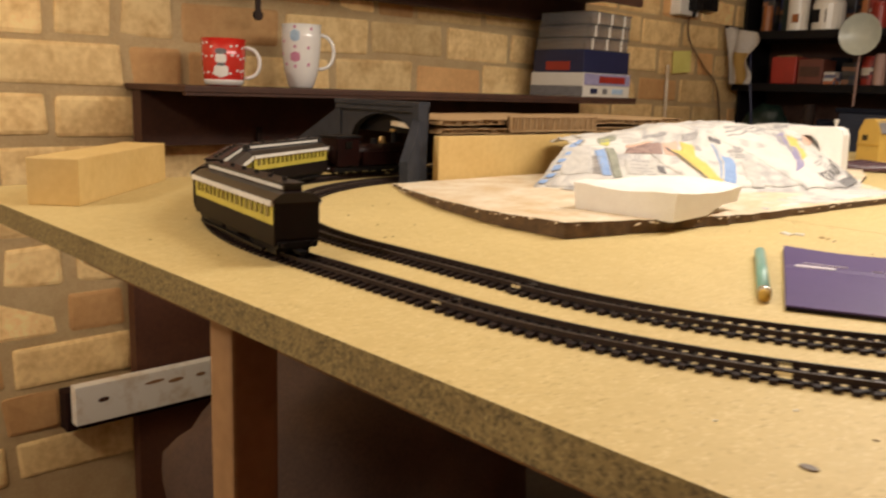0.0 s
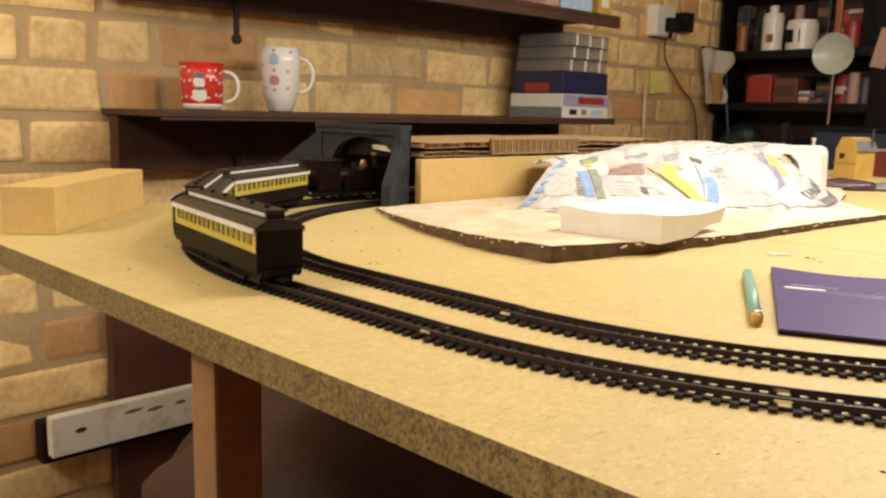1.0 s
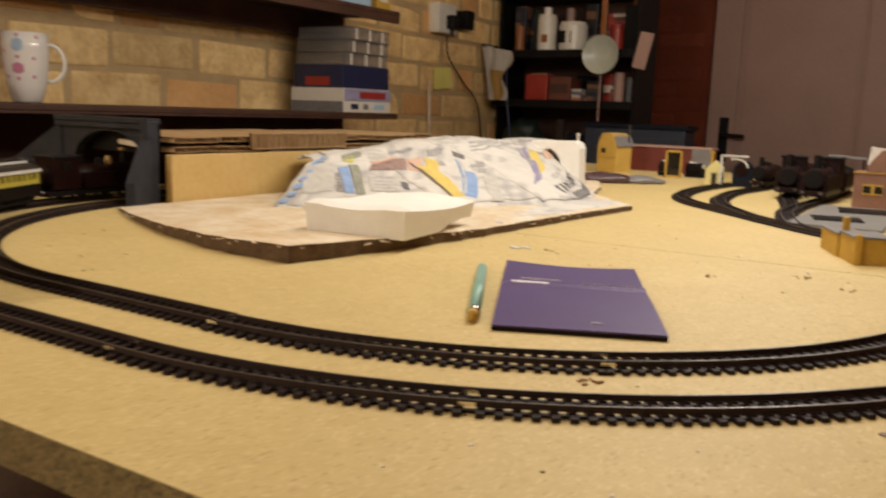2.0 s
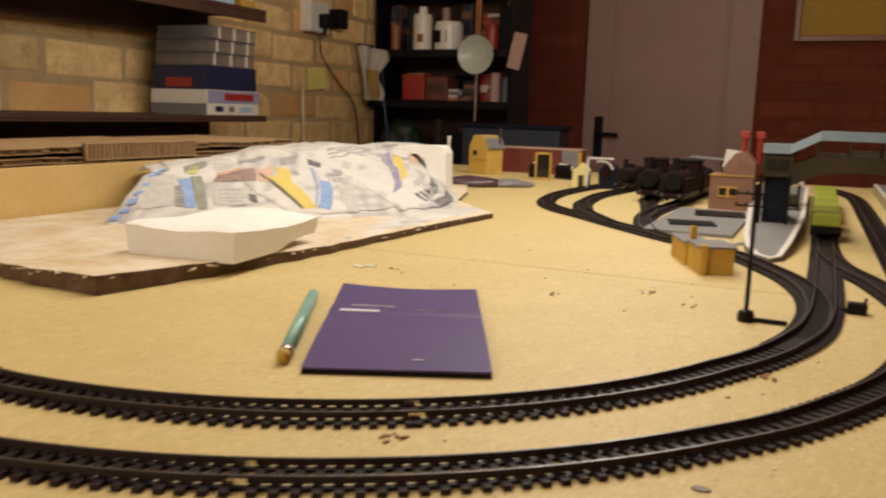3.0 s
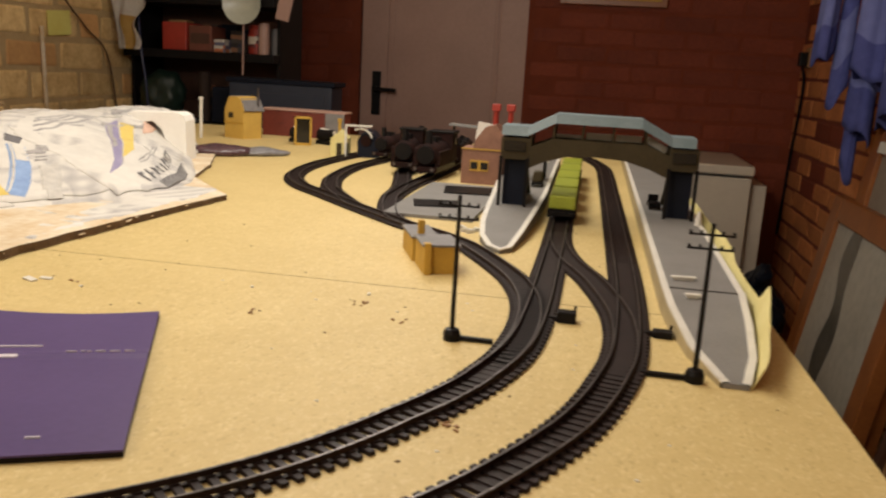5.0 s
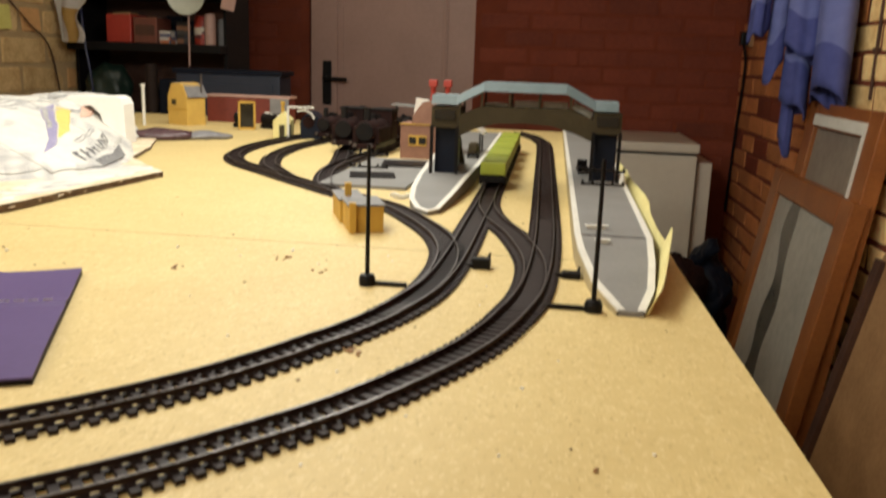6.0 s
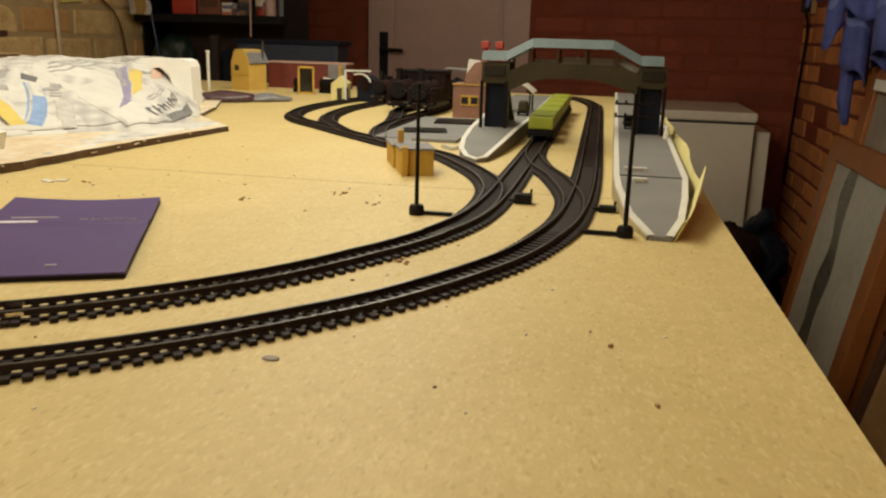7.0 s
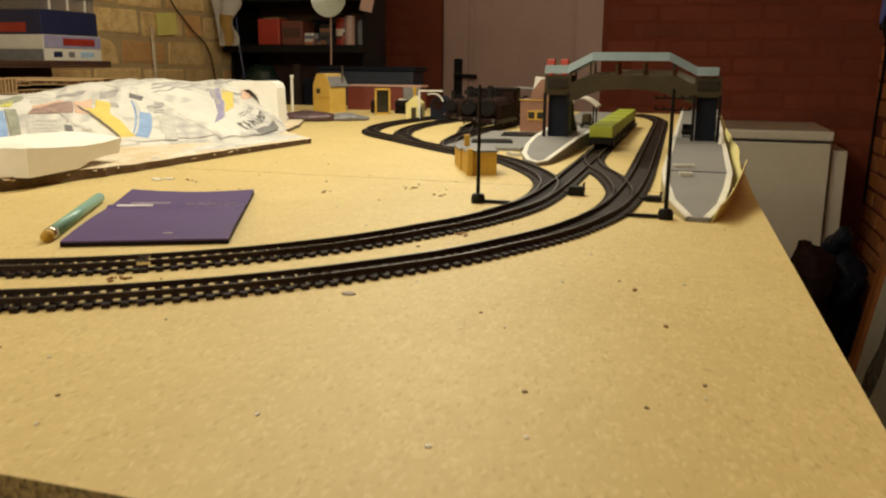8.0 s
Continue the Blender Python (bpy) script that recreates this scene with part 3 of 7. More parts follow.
# points, crossover and the two station lines
track("turnout", spline([(0.3313, -0.1545), (0.3470, -0.1245), (0.3625, -0.0850), (0.3755, -0.0350), (0.3815, 0.020), (0.3835, 0.10), (0.3830, 0.20), (0.3820, 0.32)]), "turnout with a dark blade and point motor beside it", plate=0.027, closed=-0.130)
track("turnout", spline([(0.3325, -0.279), (0.367, -0.236), (0.395, -0.188), (0.4205, -0.1325), (0.4365, -0.0750), (0.4465, -0.0200), (0.4510, 0.050), (0.4525, 0.130), (0.4522, 0.20), (0.451, 0.27)]), "turnout on the outer line with a point motor", plate=0.027, closed=-0.215)
track("crossover_track", spline([(0.4365, -0.0750), (0.4462, -0.0200), (0.4485, 0.040), (0.4430, 0.100), (0.4240, 0.185), (0.4010, 0.255), (0.3860, 0.330), (0.3808, 0.41)]), "crossover joining the two station lines", lift=0.0003, plate=0.027)
track("straight_track", line((0.382, 0.32), (0.3715, 1.06), 8), "straight track under the green wagons", single=False)
track("straight_track", spline([(0.451, 0.27), (0.441, 0.70), (0.431, 1.08), (0.421, 1.19), (0.398, 1.29), (0.362, 1.37)]), "straight track beside the long platform", single=False)
BRANCH_A = spline([(0.3625, -0.0850), (0.3752, -0.0350), (0.3800, 0.030), (0.3760, 0.090), (0.3655, 0.138), (0.3510, 0.1785), (0.3245, 0.2325), (0.2935, 0.286), (0.2550, 0.328), (0.2110, 0.366), (0.1730, 0.405), (0.1210, 0.460), (0.0610, 0.526), (0.0060, 0.586), (-0.0330, 0.655), (-0.0560, 0.740), (-0.0640, 0.84), (-0.0580, 0.95), (-0.0450, 1.06)])
BRANCH_B = spline([(0.1210, 0.460), (0.0850, 0.520), (0.0520, 0.580), (0.0330, 0.635), (0.0150, 0.710), (0.0050, 0.84), (0.0180, 0.985), (0.040, 1.20)])
BRANCH_C = spline([(0.2110, 0.366), (0.1820, 0.412), (0.1600, 0.485), (0.1440, 0.565), (0.1350, 0.650), (0.1150, 0.745), (0.0930, 0.86), (0.0850, 1.10)])
BRANCH_D = spline([(0.1440, 0.565), (0.1420, 0.66), (0.1460, 0.76), (0.1520, 0.90), (0.1550, 1.10)])
track("branch_track", BRANCH_A, "branch track curving away to the sidings", single=False, lift=0.0004)
track("siding_track", BRANCH_B, "siding curving back beside the branch", single=False, lift=0.0002)
track("siding_track", BRANCH_C, "siding under the dark rolling stock", single=False, lift=0.0002)
track("siding_track", BRANCH_D, "short siding beside the station house", single=False)
for x, y, a, high in ((0.4065, 0.060, 0, 0.0085), (0.4755, 0.048, 0, 0.0050)):
    m = thing("point_motor", "small black point motor beside the track", "point motor", "point motors", at=(x, y, 0), turn=a)
    part("case", put(box(0, 0, high / 2, 0.014, 0.011, high, bevel=0.0012), -0.008, 0, 0.002, 0.010, 0.005, 0.003), BLACK, m)
    part("lever", rod(bmesh.new(), (0.005, 0.003, high - 0.002), (0.006, 0.005, high + 0.003), 0.0010, 6), BLACK, m)


def signal_post(x, y, reach, high, label):
    """A thin telegraph-like post with two short arms, tied to the track by a flat foot."""
    ob = thing("signal_post", label, "signal", "posts by the curves", at=(x, y, 0))
    part("base", lathe(bmesh.new(), [(0.0058, 0.0), (0.0060, 0.0050), (0.0048, 0.0078), (0.0015, 0.0085)], 14), BLACK, ob)
    part("post", rod(bmesh.new(), (0, 0, 0.008), (0, 0, high), 0.0017, 8, 0.0013), BLACK, ob)
    for z in (high - 0.0070, high - 0.0155):
        part("arm", box(0, 0, z, 0.027, 0.0014, 0.0013), BLACK, ob)
        for k in (-1, -0.5, 0.5, 1):
            part("insulator", rod(bmesh.new(), (k * 0.0125, 0, z), (k * 0.0125, 0, z + 0.0024), 0.0009, 6), BLACK, ob)
    part("foot", box(reach / 2, 0.001, 0.0018, abs(reach), 0.0038, 0.0024), BLACK, ob)
    return ob


signal_post(0.3325, -0.0115, 0.028, 0.0990, "slim black post with two cross arms inside the curve")
signal_post(0.489, -0.038, -0.040, 0.0990, "slim black post with cross arms outside the curve")

# ---- the train: three short clerestory coaches ----
COACH = 0.184


def coach():
    ob = thing("clerestory_coach", "chocolate and cream model coach with clerestory roof", "model coach", "coaches")
    w, l = 0.034, COACH
    part("lower_side", box(0, 0, 0.0210, w, l, 0.015, bevel=0.0012), CHOCOLATE, ob)
    part("upper_side", box(0, 0, 0.0353, w - 0.0004, l - 0.001, 0.0140), CREAM_LINE, ob, "cream window band")
    for e in (-1, 1):
        part("end_wall", box(0, e * (l / 2 - 0.0004), 0.032, w + 0.0006, 0.002, 0.028, bevel=0.0006), CHOCOLATE, ob)
        part("buffer_beam", box(0, e * (l / 2 + 0.001), 0.0145, 0.030, 0.003, 0.004), BLACK, ob)
        for k in (-1, 1):
            part("buffer", rod(bmesh.new(), (k * 0.011, e * (l / 2), 0.0145), (k * 0.011, e * (l / 2 + 0.006), 0.0145), 0.0022, 8), BLACK, ob)
        part("coupling", box(0, e * (l / 2 + 0.006), 0.010, 0.006, 0.014, 0.002), BLACK, ob)
    for k in (-1, 1):
        for i in range(16):
            y = -l / 2 + 0.012 + i * (l - 0.024) / 15
            part("window", box(k * (w / 2 + 0.0002), y, 0.0376, 0.0012, 0.0044 if i % 3 else 0.0058, 0.0080), WINDOW_OLIVE, ob)
        # white cornice is widened to take in the highlight on the roof edge
        part("cornice", box(k * (w / 2 + 0.0008), 0, 0.0438, 0.0032, l, 0.0036), WHITE_PAINT, ob, "white cornice line widened for the roof edge's highlight")
        part("footboard", box(k * 0.0165, 0, 0.0085, 0.004, l * 0.78, 0.0014), BLACK, ob)
    bm = bmesh.new()
    section = [(-0.0185, 0.0440), (0.0185, 0.0440), (0.0180, 0.0462), (0.0125, 0.0500), (0.0075, 0.0512), (-0.0075, 0.0512), (-0.0125, 0.0500), (-0.0180, 0.0462)]
    a = [bm.verts.new((x, -l / 2 - 0.001, z)) for x, z in section]
    b = [bm.verts.new((x, l / 2 + 0.001, z)) for x, z in section]
    for i in range(len(section)):
        bm.faces.new((a[i], a[(i + 1) % 8], b[(i + 1) % 8], b[i]))
    bm.faces.new(a[::-1])
    bm.faces.new(b)
    roof = part("roof", bm, COACH_ROOF, ob)
    part("clerestory", put(box(0, 0, 0.0535, 0.0135, l * 0.93, 0.005), 0, 0, 0.0566, 0.0165, l * 0.95, 0.0014, bevel=0.0005), COACH_ROOF, roof)
    for k in (-1, 1):
        # painted white to carry the highlight along the clerestory
        part("clerestory_light", box(k * 0.0070, 0, 0.0537, 0.0006, l * 0.9, 0.0026), WHITE_PAINT, roof, "pale clerestory glazing, white for the roof's highlight")
    for i in range(6):
        part("roof_vent", rod(bmesh.new(), (0, -l / 2 + 0.022 + i * (l - 0.044) / 5, 0.0572), (0, -l / 2 + 0.022 + i * (l - 0.044) / 5, 0.0598), 0.0020, 8), COACH_ROOF, roof)
    part("underframe", box(0, 0, 0.0125, 0.026, l * 0.96, 0.004), BLACK, ob)
    part("battery_box", box(0, 0.012, 0.0085, 0.024, 0.03, 0.006), BLACK, ob)
    for e in (-1, 1):
        bogie = part("bogie", put(put(box(0, e * l * 0.32, 0.0095, 0.020, 0.05, 0.004), 0.0115, e * l * 0.32, 0.0088, 0.0025, 0.052, 0.006), -0.0115, e * l * 0.32, 0.0088, 0.0025, 0.052, 0.006), BLACK, ob)
        for d in (-0.016, 0.016):
            for k in (-1, 1):
                y = e * l * 0.32 + d
                part("wheel", rod(bmesh.new(), (k * 0.0072, y, 0.0118), (k * 0.0092, y, 0.0118), 0.0060, 14), BLACK, bogie)
    return ob


def train_pose(s):
    """The middle of a vehicle at s metres before the tunnel's straight, on the outer line, set across the bend."""
    def at(q):
        if q >= 0:
            return Vector((BEND - R_OUT, q))
        a = math.pi - q / R_OUT
        return Vector((BEND + R_OUT * math.cos(a), R_OUT * math.sin(a)))
    a, b = at(s - 0.056), at(s + 0.056)
    m, d = (a + b) / 2, b - a
    return pose(m.x, m.y, 0, 0, 0, math.degrees(math.atan2(d.y, d.x)) - 90)


first = coach()
first.matrix_basis = train_pose(-0.606)
for s in (-0.411, -0.216):
    copy_thing(first, train_pose(s))

# ---- tunnel, its mouth and the card over it ----
tunnel = thing("tunnel_mouth", "slate grey plastic twin-track tunnel mouth with splayed wings", "tunnel portal", at=(-0.606, 0.0, 0), turn=0)
bm = bmesh.new()
outer = [(-0.105, 0.0), (-0.105, 0.105), (0.085, 0.105), (0.085, 0.0), (0.072, 0.0), (0.072, 0.050)]
hole = [(0.072 * math.cos(radians(a)) + 0.0 - 0.012 * 0, 0.050 + 0.039 * math.sin(radians(a))) for a in range(0, 181, 15)]
ring = outer[:5] + hole[:1] + hole[1:] + [(-0.072, 0.0)]
f_ = [bm.verts.new((x, 0.0, z)) for x, z in ring]
b_ = [bm.verts.new((x, 0.012, z)) for x, z in ring]
bm.faces.new(f_)
bm.faces.new(b_[::-1])
for i in range(len(ring)):
    bm.faces.new((f_[i], b_[i], b_[(i + 1) % len(ring)], f_[(i + 1) % len(ring)]))
part("face", bm, GREY_PLASTIC, tunnel)
part("parapet", put(box(-0.010, 0.004, 0.1035, 0.194, 0.022, 0.007, bevel=0.001), -0.010, 0.002, 0.096, 0.190, 0.017, 0.006), GREY_PLASTIC, tunnel)


def wing(x, y0, y1, x1, z0, z1, name="wing_wall"):
    """A wing wall that runs from the face towards the viewer and drops."""
    bm = bmesh.new()
    a, b = Vector((x, y0, 0)), Vector((x1, y1, 0))
    s = Vector((-(b - a).y, (b - a).x, 0)).normalized() * 0.006
    pts = [(a, 0), (b, 0), (b, z1), (a, z0)]
    p = [bm.verts.new((q + s) + Vector((0, 0, z))) for q, z in pts]
    r = [bm.verts.new((q - s) + Vector((0, 0, z))) for q, z in pts]
    bm.faces.new(p)
    bm.faces.new(r[::-1])
    for i in range(4):
        bm.faces.new((p[i], r[i], r[(i + 1) % 4], p[(i + 1) % 4]))
    return part(name, bm, GREY_PLASTIC, tunnel)


wing(0.079, 0.004, -0.050, 0.110, 0.098, 0.030)
wing(-0.098, 0.004, -0.012, -0.215, 0.098, 0.030)
part("card_scrap", box(0.045, 0.006, 0.074, 0.05, 0.010, 0.006, (0, 4, 0)), CARD_WORN, tunnel, "scrap of pale card in the arch")
part("pier", box(0.083, 0.0, 0.052, 0.014, 0.018, 0.104, bevel=0.001), GREY_PLASTIC, tunnel)

slab_wall = thing("tunnel_side_board", "pale plywood board standing on edge beside the tunnel", "board")
part("board", box(-0.505, 0.335, 0.031, 0.012, 0.64, 0.062, bevel=0.001), PINE, slab_wall)
# far board and black sheets are dark to imitate shade inside the tunnel
part("board", box(-0.715, 0.335, 0.031, 0.012, 0.64, 0.062, bevel=0.001), DARK_WOOD, slab_wall)
part("shade_sheet", box(-0.5125, 0.335, 0.030, 0.0025, 0.63, 0.060), BLACK, slab_wall, "black sheet standing in for the tunnel's inner shade")
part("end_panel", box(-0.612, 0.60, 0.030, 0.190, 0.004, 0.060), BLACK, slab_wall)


def card_layer(y0, y1, z, seed, x0=-0.735, x1=-0.503):
    """A sheet of corrugated card over the tunnel, with open flutes along its front edge."""
    ob = thing("corrugated_card", "torn corrugated cardboard sheet laid over the tunnel", "cardboard", "card over the tunnel")
    rnd = random.Random(seed)
    n = 46
    edge = [(x1 + 0.010 * noise.noise(Vector((i * 0.35, seed, 0))) + rnd.uniform(-0.002, 0.002), y0 + (y1 - y0) * i / n) for i in range(n + 1)]
    ring = edge + [(x0, y1), (x0, y0)]
    wav = lambda x, y: 0.004 * noise.noise(Vector((x * 6, y * 7, seed)))
    for lo in (0.0, 0.0065):
        bm = bmesh.new()
        prism(bm, ring, lambda x, y: z + lo + wav(x, y), lambda x, y: z + lo + 0.0009 + wav(x, y))
        part("liner", bm, CARD, ob)
    bm = bmesh.new()
    k = 0
    for i in range(n):
        for j in range(3):
            x = edge[i][0] - 0.003
            y = edge[i][1] + (j / 3) * (y1 - y0) / n
            a = 32 if k % 2 else -32
            put(bm, x - 0.02, y, z + 0.0037 + wav(x, y), 0.04, 0.0008, 0.0075, (a, 0, 0))
            k += 1
    tagged(part("fluting", bm, CARD, ob), kind="stuff")
    return ob


# black sheet added so the top of the arch looks shaded
part("shade", box(-0.010, 0.020, 0.0815, 0.178, 0.002, 0.040), BLACK, tunnel, "black sheet standing in for shade behind the arch")
card_layer(0.027, 0.66, 0.0635, 3)
card_layer(0.028, 0.40, 0.0775, 8)
card_layer(0.30, 0.64, 0.0780, 15, x1=-0.508)

strip_edge = thing("corrugated_strip", "pale corrugated card strip standing on edge, its flutes showing", "cardboard", "card over the tunnel", at=(-0.4985, 0.155, 0.0665))
# liner coloured dark to imitate the shade between the flutes
part("liner", box(-0.0045, 0.105, 0.0115, 0.002, 0.21, 0.023), CARD_EDGE, strip_edge)
for z in (0.0008, 0.0222):
    part("edge_fold", box(-0.002, 0.105, z, 0.006, 0.21, 0.0016), CARD, strip_edge)
for k in range(30):
    part("flute", box(-0.0015, 0.003 + k * 0.0070, 0.0115, 0.005, 0.0022, 0.020, (0, 0, 18 if k % 2 else -12)), CARD, strip_edge)

# ---- the paper hill on its card base ----
CARD_Z = 0.0085
ground = thing("card_base", "worn brown cardboard sheet with white paper stuck to it", "cardboard")
outline = [(-0.490, -0.070), (-0.431, -0.107), (-0.343, -0.146), (-0.261, -0.174), (-0.186, -0.192), (-0.108, -0.196), (-0.094, -0.14), (-0.083, -0.08), (-0.076, -0.03), (-0.066, 0.06), (-0.056, 0.22), (-0.048, 0.33), (-0.038, 0.432), (-0.095, 0.498), (-0.150, 0.562), (-0.20, 0.72), (-0.26, 0.86), (-0.44, 0.86), (-0.492, 0.5)]
fine = []
for i, (a, b) in enumerate(zip(outline, outline[1:] + outline[:1])):
    for k in range(8):
        q = Vector(a).lerp(Vector(b), k / 8)
        q += Vector((noise.noise(Vector((q.x * 40, q.y * 40, 1))), noise.noise(Vector((q.x * 40, q.y * 40, 5))))) * (0.0022 if q.y > 0.3 else 0.0045)
        fine.append((q.x, q.y))
lift = lambda x, y: CARD_Z + 0.0070 * max(0.0, 1 - math.hypot(x + 0.108, y + 0.196) / 0.26) - 0.005 * max(0.0, (-x - 0.36) / 0.12) - 0.004 * max(0.0, (y - 0.2) / 0.7)
bm = bmesh.new()
# solid dark side takes in the shadow below the raised, torn card
prism(bm, fine, 0.0008, lift)
for f in bm.faces:
    f.material_index = 1 if len(f.verts) == 4 else 0
o = new("sheet", mesh_of("sheet", bm, CARD_WORN, CARD_EDGE))
o.parent = ground
rnd = random.Random(21)
torn = bmesh.new()
for k in range(0, 112):
    x, y = fine[k]
    if rnd.random() < 0.55:
        w = rnd.uniform(0.002, 0.007)
        put(torn, x + rnd.uniform(-0.002, 0.001), y + rnd.uniform(-0.001, 0.002), lift(x, y) - rnd.uniform(0.0004, 0.0045), w, w * rnd.uniform(0.5, 1.0), 0.0010, (rnd.uniform(-14, 14), rnd.uniform(-14, 14), rnd.uniform(0, 180)))
tagged(part("torn_edge", torn, CARD_WORN, ground, "pale torn paper along the cut edge"), kind="stuff")
# white paper stuck down between the hill's foot and the edge of the card
apron, prev = bmesh.new(), None
for k in range(61):
    y = 0.045 + k / 60 * 0.42
    inset = 0.016 + 0.010 * noise.noise(Vector((y * 22, 2.0, 0))) + 0.006 * noise.noise(Vector((y * 70, 7.0, 0))) + 0.09 * max(0.0, y - 0.40)
    outer = min(-0.060 + 0.05 * max(0.0, y - 0.1), -0.038) - inset
    inner = -0.20 - 0.05 * max(0.0, y - 0.3) if 0.1 < y else -0.31
    row = [apron.verts.new((outer + (inner - outer) * s, y, lift(outer, y) + 0.0007 + (0.0016 * abs(noise.noise(Vector((outer * 30 + s * 5, y * 40, 9)))) if s else -0.0012))) for s in (0, 0.012, 0.25, 0.5, 0.75, 1)]
    if prev:
        for a in range(5):
            apron.faces.new((prev[a], row[a], row[a + 1], prev[a + 1]))
    prev = row
bmesh.ops.recalc_face_normals(apron, faces=apron.faces[:])
part("paper_apron", apron, PAPER, ground, "white paper pasted on the card", smooth=True)
for i, (x, y) in enumerate(((-0.20, -0.10), (-0.12, 0.18), (-0.14, 0.47), (-0.40, -0.08))):
    part("spacer", box(x, y, 0.0014, 0.03, 0.03, 0.0036), CARD_EDGE, ground)


def between(v, table):
    """A value read from a short table of (place, value), straight between its rows."""
    for (a, p), (b, q) in zip(table, table[1:]):
        if v <= b:
            return p + (q - p) * max(0.0, v - a) / (b - a)
    return table[-1][1]


HILL_FOOT = [(0.035, -0.345), (0.09, -0.270), (0.20, -0.185), (0.30, -0.135), (0.42, -0.112), (0.50, -0.122), (0.58, -0.155), (0.66, -0.200), (0.75, -0.250), (0.883, -0.300)]
HILL_TOP = [(0.035, 0.053), (0.15, 0.059), (0.25, 0.063), (0.33, 0.073), (0.45, 0.077), (0.60, 0.074), (0.75, 0.073), (0.883, 0.070)]
RIDGE = 0.62


def hill_point(u, v, add=0.0, rough=1.0):
    """A point of the hill: u from its front foot over the ridge to its back, v along it, both 0 to 1."""
    y = 0.035 + v * 0.848
    foot, top = between(y, HILL_FOOT), between(y, HILL_TOP)
    x = foot + (-0.365 - foot) * u / RIDGE if u < RIDGE else -0.365 - 0.123 * (u - RIDGE) / (1 - RIDGE)
    y += between(u, [(0.0, 0.0), (RIDGE, 0.10), (1.0, 0.20)]) * (1 - v) ** 2
    rise = between(u, [(0.0, 0.0), (0.12, 0.24), (0.30, 0.58), (0.48, 0.88), (RIDGE, 1.0), (0.80, 0.97), (1.0, 0.84)])
    z = CARD_Z - 0.001 + top * rise + add
    if rough:
        ridge = abs(noise.noise(Vector((x * 13, y * 11, 21.0)))) * -0.010 + abs(noise.noise(Vector((x * 26, y * 24, 4.0)))) * -0.0045
        z += (0.0035 + ridge + noise.noise(Vector((x * 8, y * 7, 3.0))) * 0.005) * min(1.0, u * 6) * rough
    return Vector((x, y, z))


hill = thing("paper_hill", "scenery hill covered with crumpled printed newspaper sheets", "model hill")


def paper_patch(u0, u1, v0, v1, add, material, parent, name, nu=14, nv=14, skew=0.0, label="", ragged=0.006):
    """A piece of paper that follows the hill, with its own thickness."""
    bm = bmesh.new()
    top, low = [], []
    for i in range(nu + 1):
        rt, rl = [], []
        for j in range(nv + 1):
            u, v = u0 + (u1 - u0) * i / nu, v0 + (v1 - v0) * j / nv + skew * (i / nu)
            if i in (0, nu) or j in (0, nv):
                u += noise.noise(Vector((u * 30, v * 30, 40))) * ragged
                v += noise.noise(Vector((u * 30, v * 30, 60))) * ragged * 0.6
            u, v = min(max(u, 0.0), 1.0), min(max(v, 0.0), 1.0)
            p = hill_point(u, v, add)
            rt.append(bm.verts.new(p))
            rl.append(bm.verts.new(p - Vector((0, 0, 0.0009))))
        top.append(rt)
        low.append(rl)
    for i in range(nu):
        for j in range(nv):
            bm.faces.new((top[i][j], top[i][j + 1], top[i + 1][j + 1], top[i + 1][j]))
            bm.faces.new((low[i][j], low[i + 1][j], low[i + 1][j + 1], low[i][j + 1]))
    for j in range(nv):
        bm.faces.new((top[0][j], low[0][j], low[0][j + 1], top[0][j + 1]))
        bm.faces.new((top[nu][j], top[nu][j + 1], low[nu][j + 1], low[nu][j]))
    for i in range(nu):
        bm.faces.new((top[i][0], top[i + 1][0], low[i + 1][0], low[i][0]))
        bm.faces.new((top[i][nv], low[i][nv], low[i + 1][nv], top[i + 1][nv]))
    return part(name, bm, material, parent, label, smooth=True)


paper_patch(0, 1, 0, 1, 0.0, PAPER, hill, "paper_skin", 40, 110, ragged=0.0)
sheets = [(0.02, 0.60, 0.01, 0.22), (0.05, 0.75, 0.18, 0.42), (0.02, 0.62, 0.36, 0.60), (0.08, 0.80, 0.55, 0.97), (0.5, 0.95, 0.03, 0.35), (0.5, 0.98, 0.35, 0.75)]
for n_, (u0, u1, v0, v1) in enumerate(sheets):
    paper_patch(u0, u1, v0, v1, 0.0010 + 0.0006 * (n_ % 3), PAPER, hill, "newspaper_sheet", 26, 30, skew=0.03 * (-1) ** n_, ragged=0.02)
# printed areas: pictures, colour bars and headlines too small to read
def print_quad(corners, material, name, add=0.0030, nu=22, nv=14, label=""):
    """A printed patch on the paper between four (u, v) corners, following the creases."""
    bm = bmesh.new()
    grid = []
    for i in range(nu + 1):
        row = []
        for j in range(nv + 1):
            a, b = i / nu, j / nv
            u = (corners[0][0] * (1 - b) + corners[1][0] * b) * (1 - a) + (corners[3][0] * (1 - b) + corners[2][0] * b) * a
            v = (corners[0][1] * (1 - b) + corners[1][1] * b) * (1 - a) + (corners[3][1] * (1 - b) + corners[2][1] * b) * a
            u, v = min(max(u, 0.0), 1.0), min(max(v, 0.0), 1.0)
            rim = 0.0012 if i in (0, nu) or j in (0, nv) else 0.0
            row.append(bm.verts.new(hill_point(u, v, add - rim)))
        grid.append(row)
    for i in range(nu):
        for j in range(nv):
            bm.faces.new((grid[i][j], grid[i][j + 1], grid[i + 1][j + 1], grid[i + 1][j]))
    bmesh.ops.recalc_face_normals(bm, faces=bm.faces[:])
    return part(name, bm, material, hill, label, smooth=True)


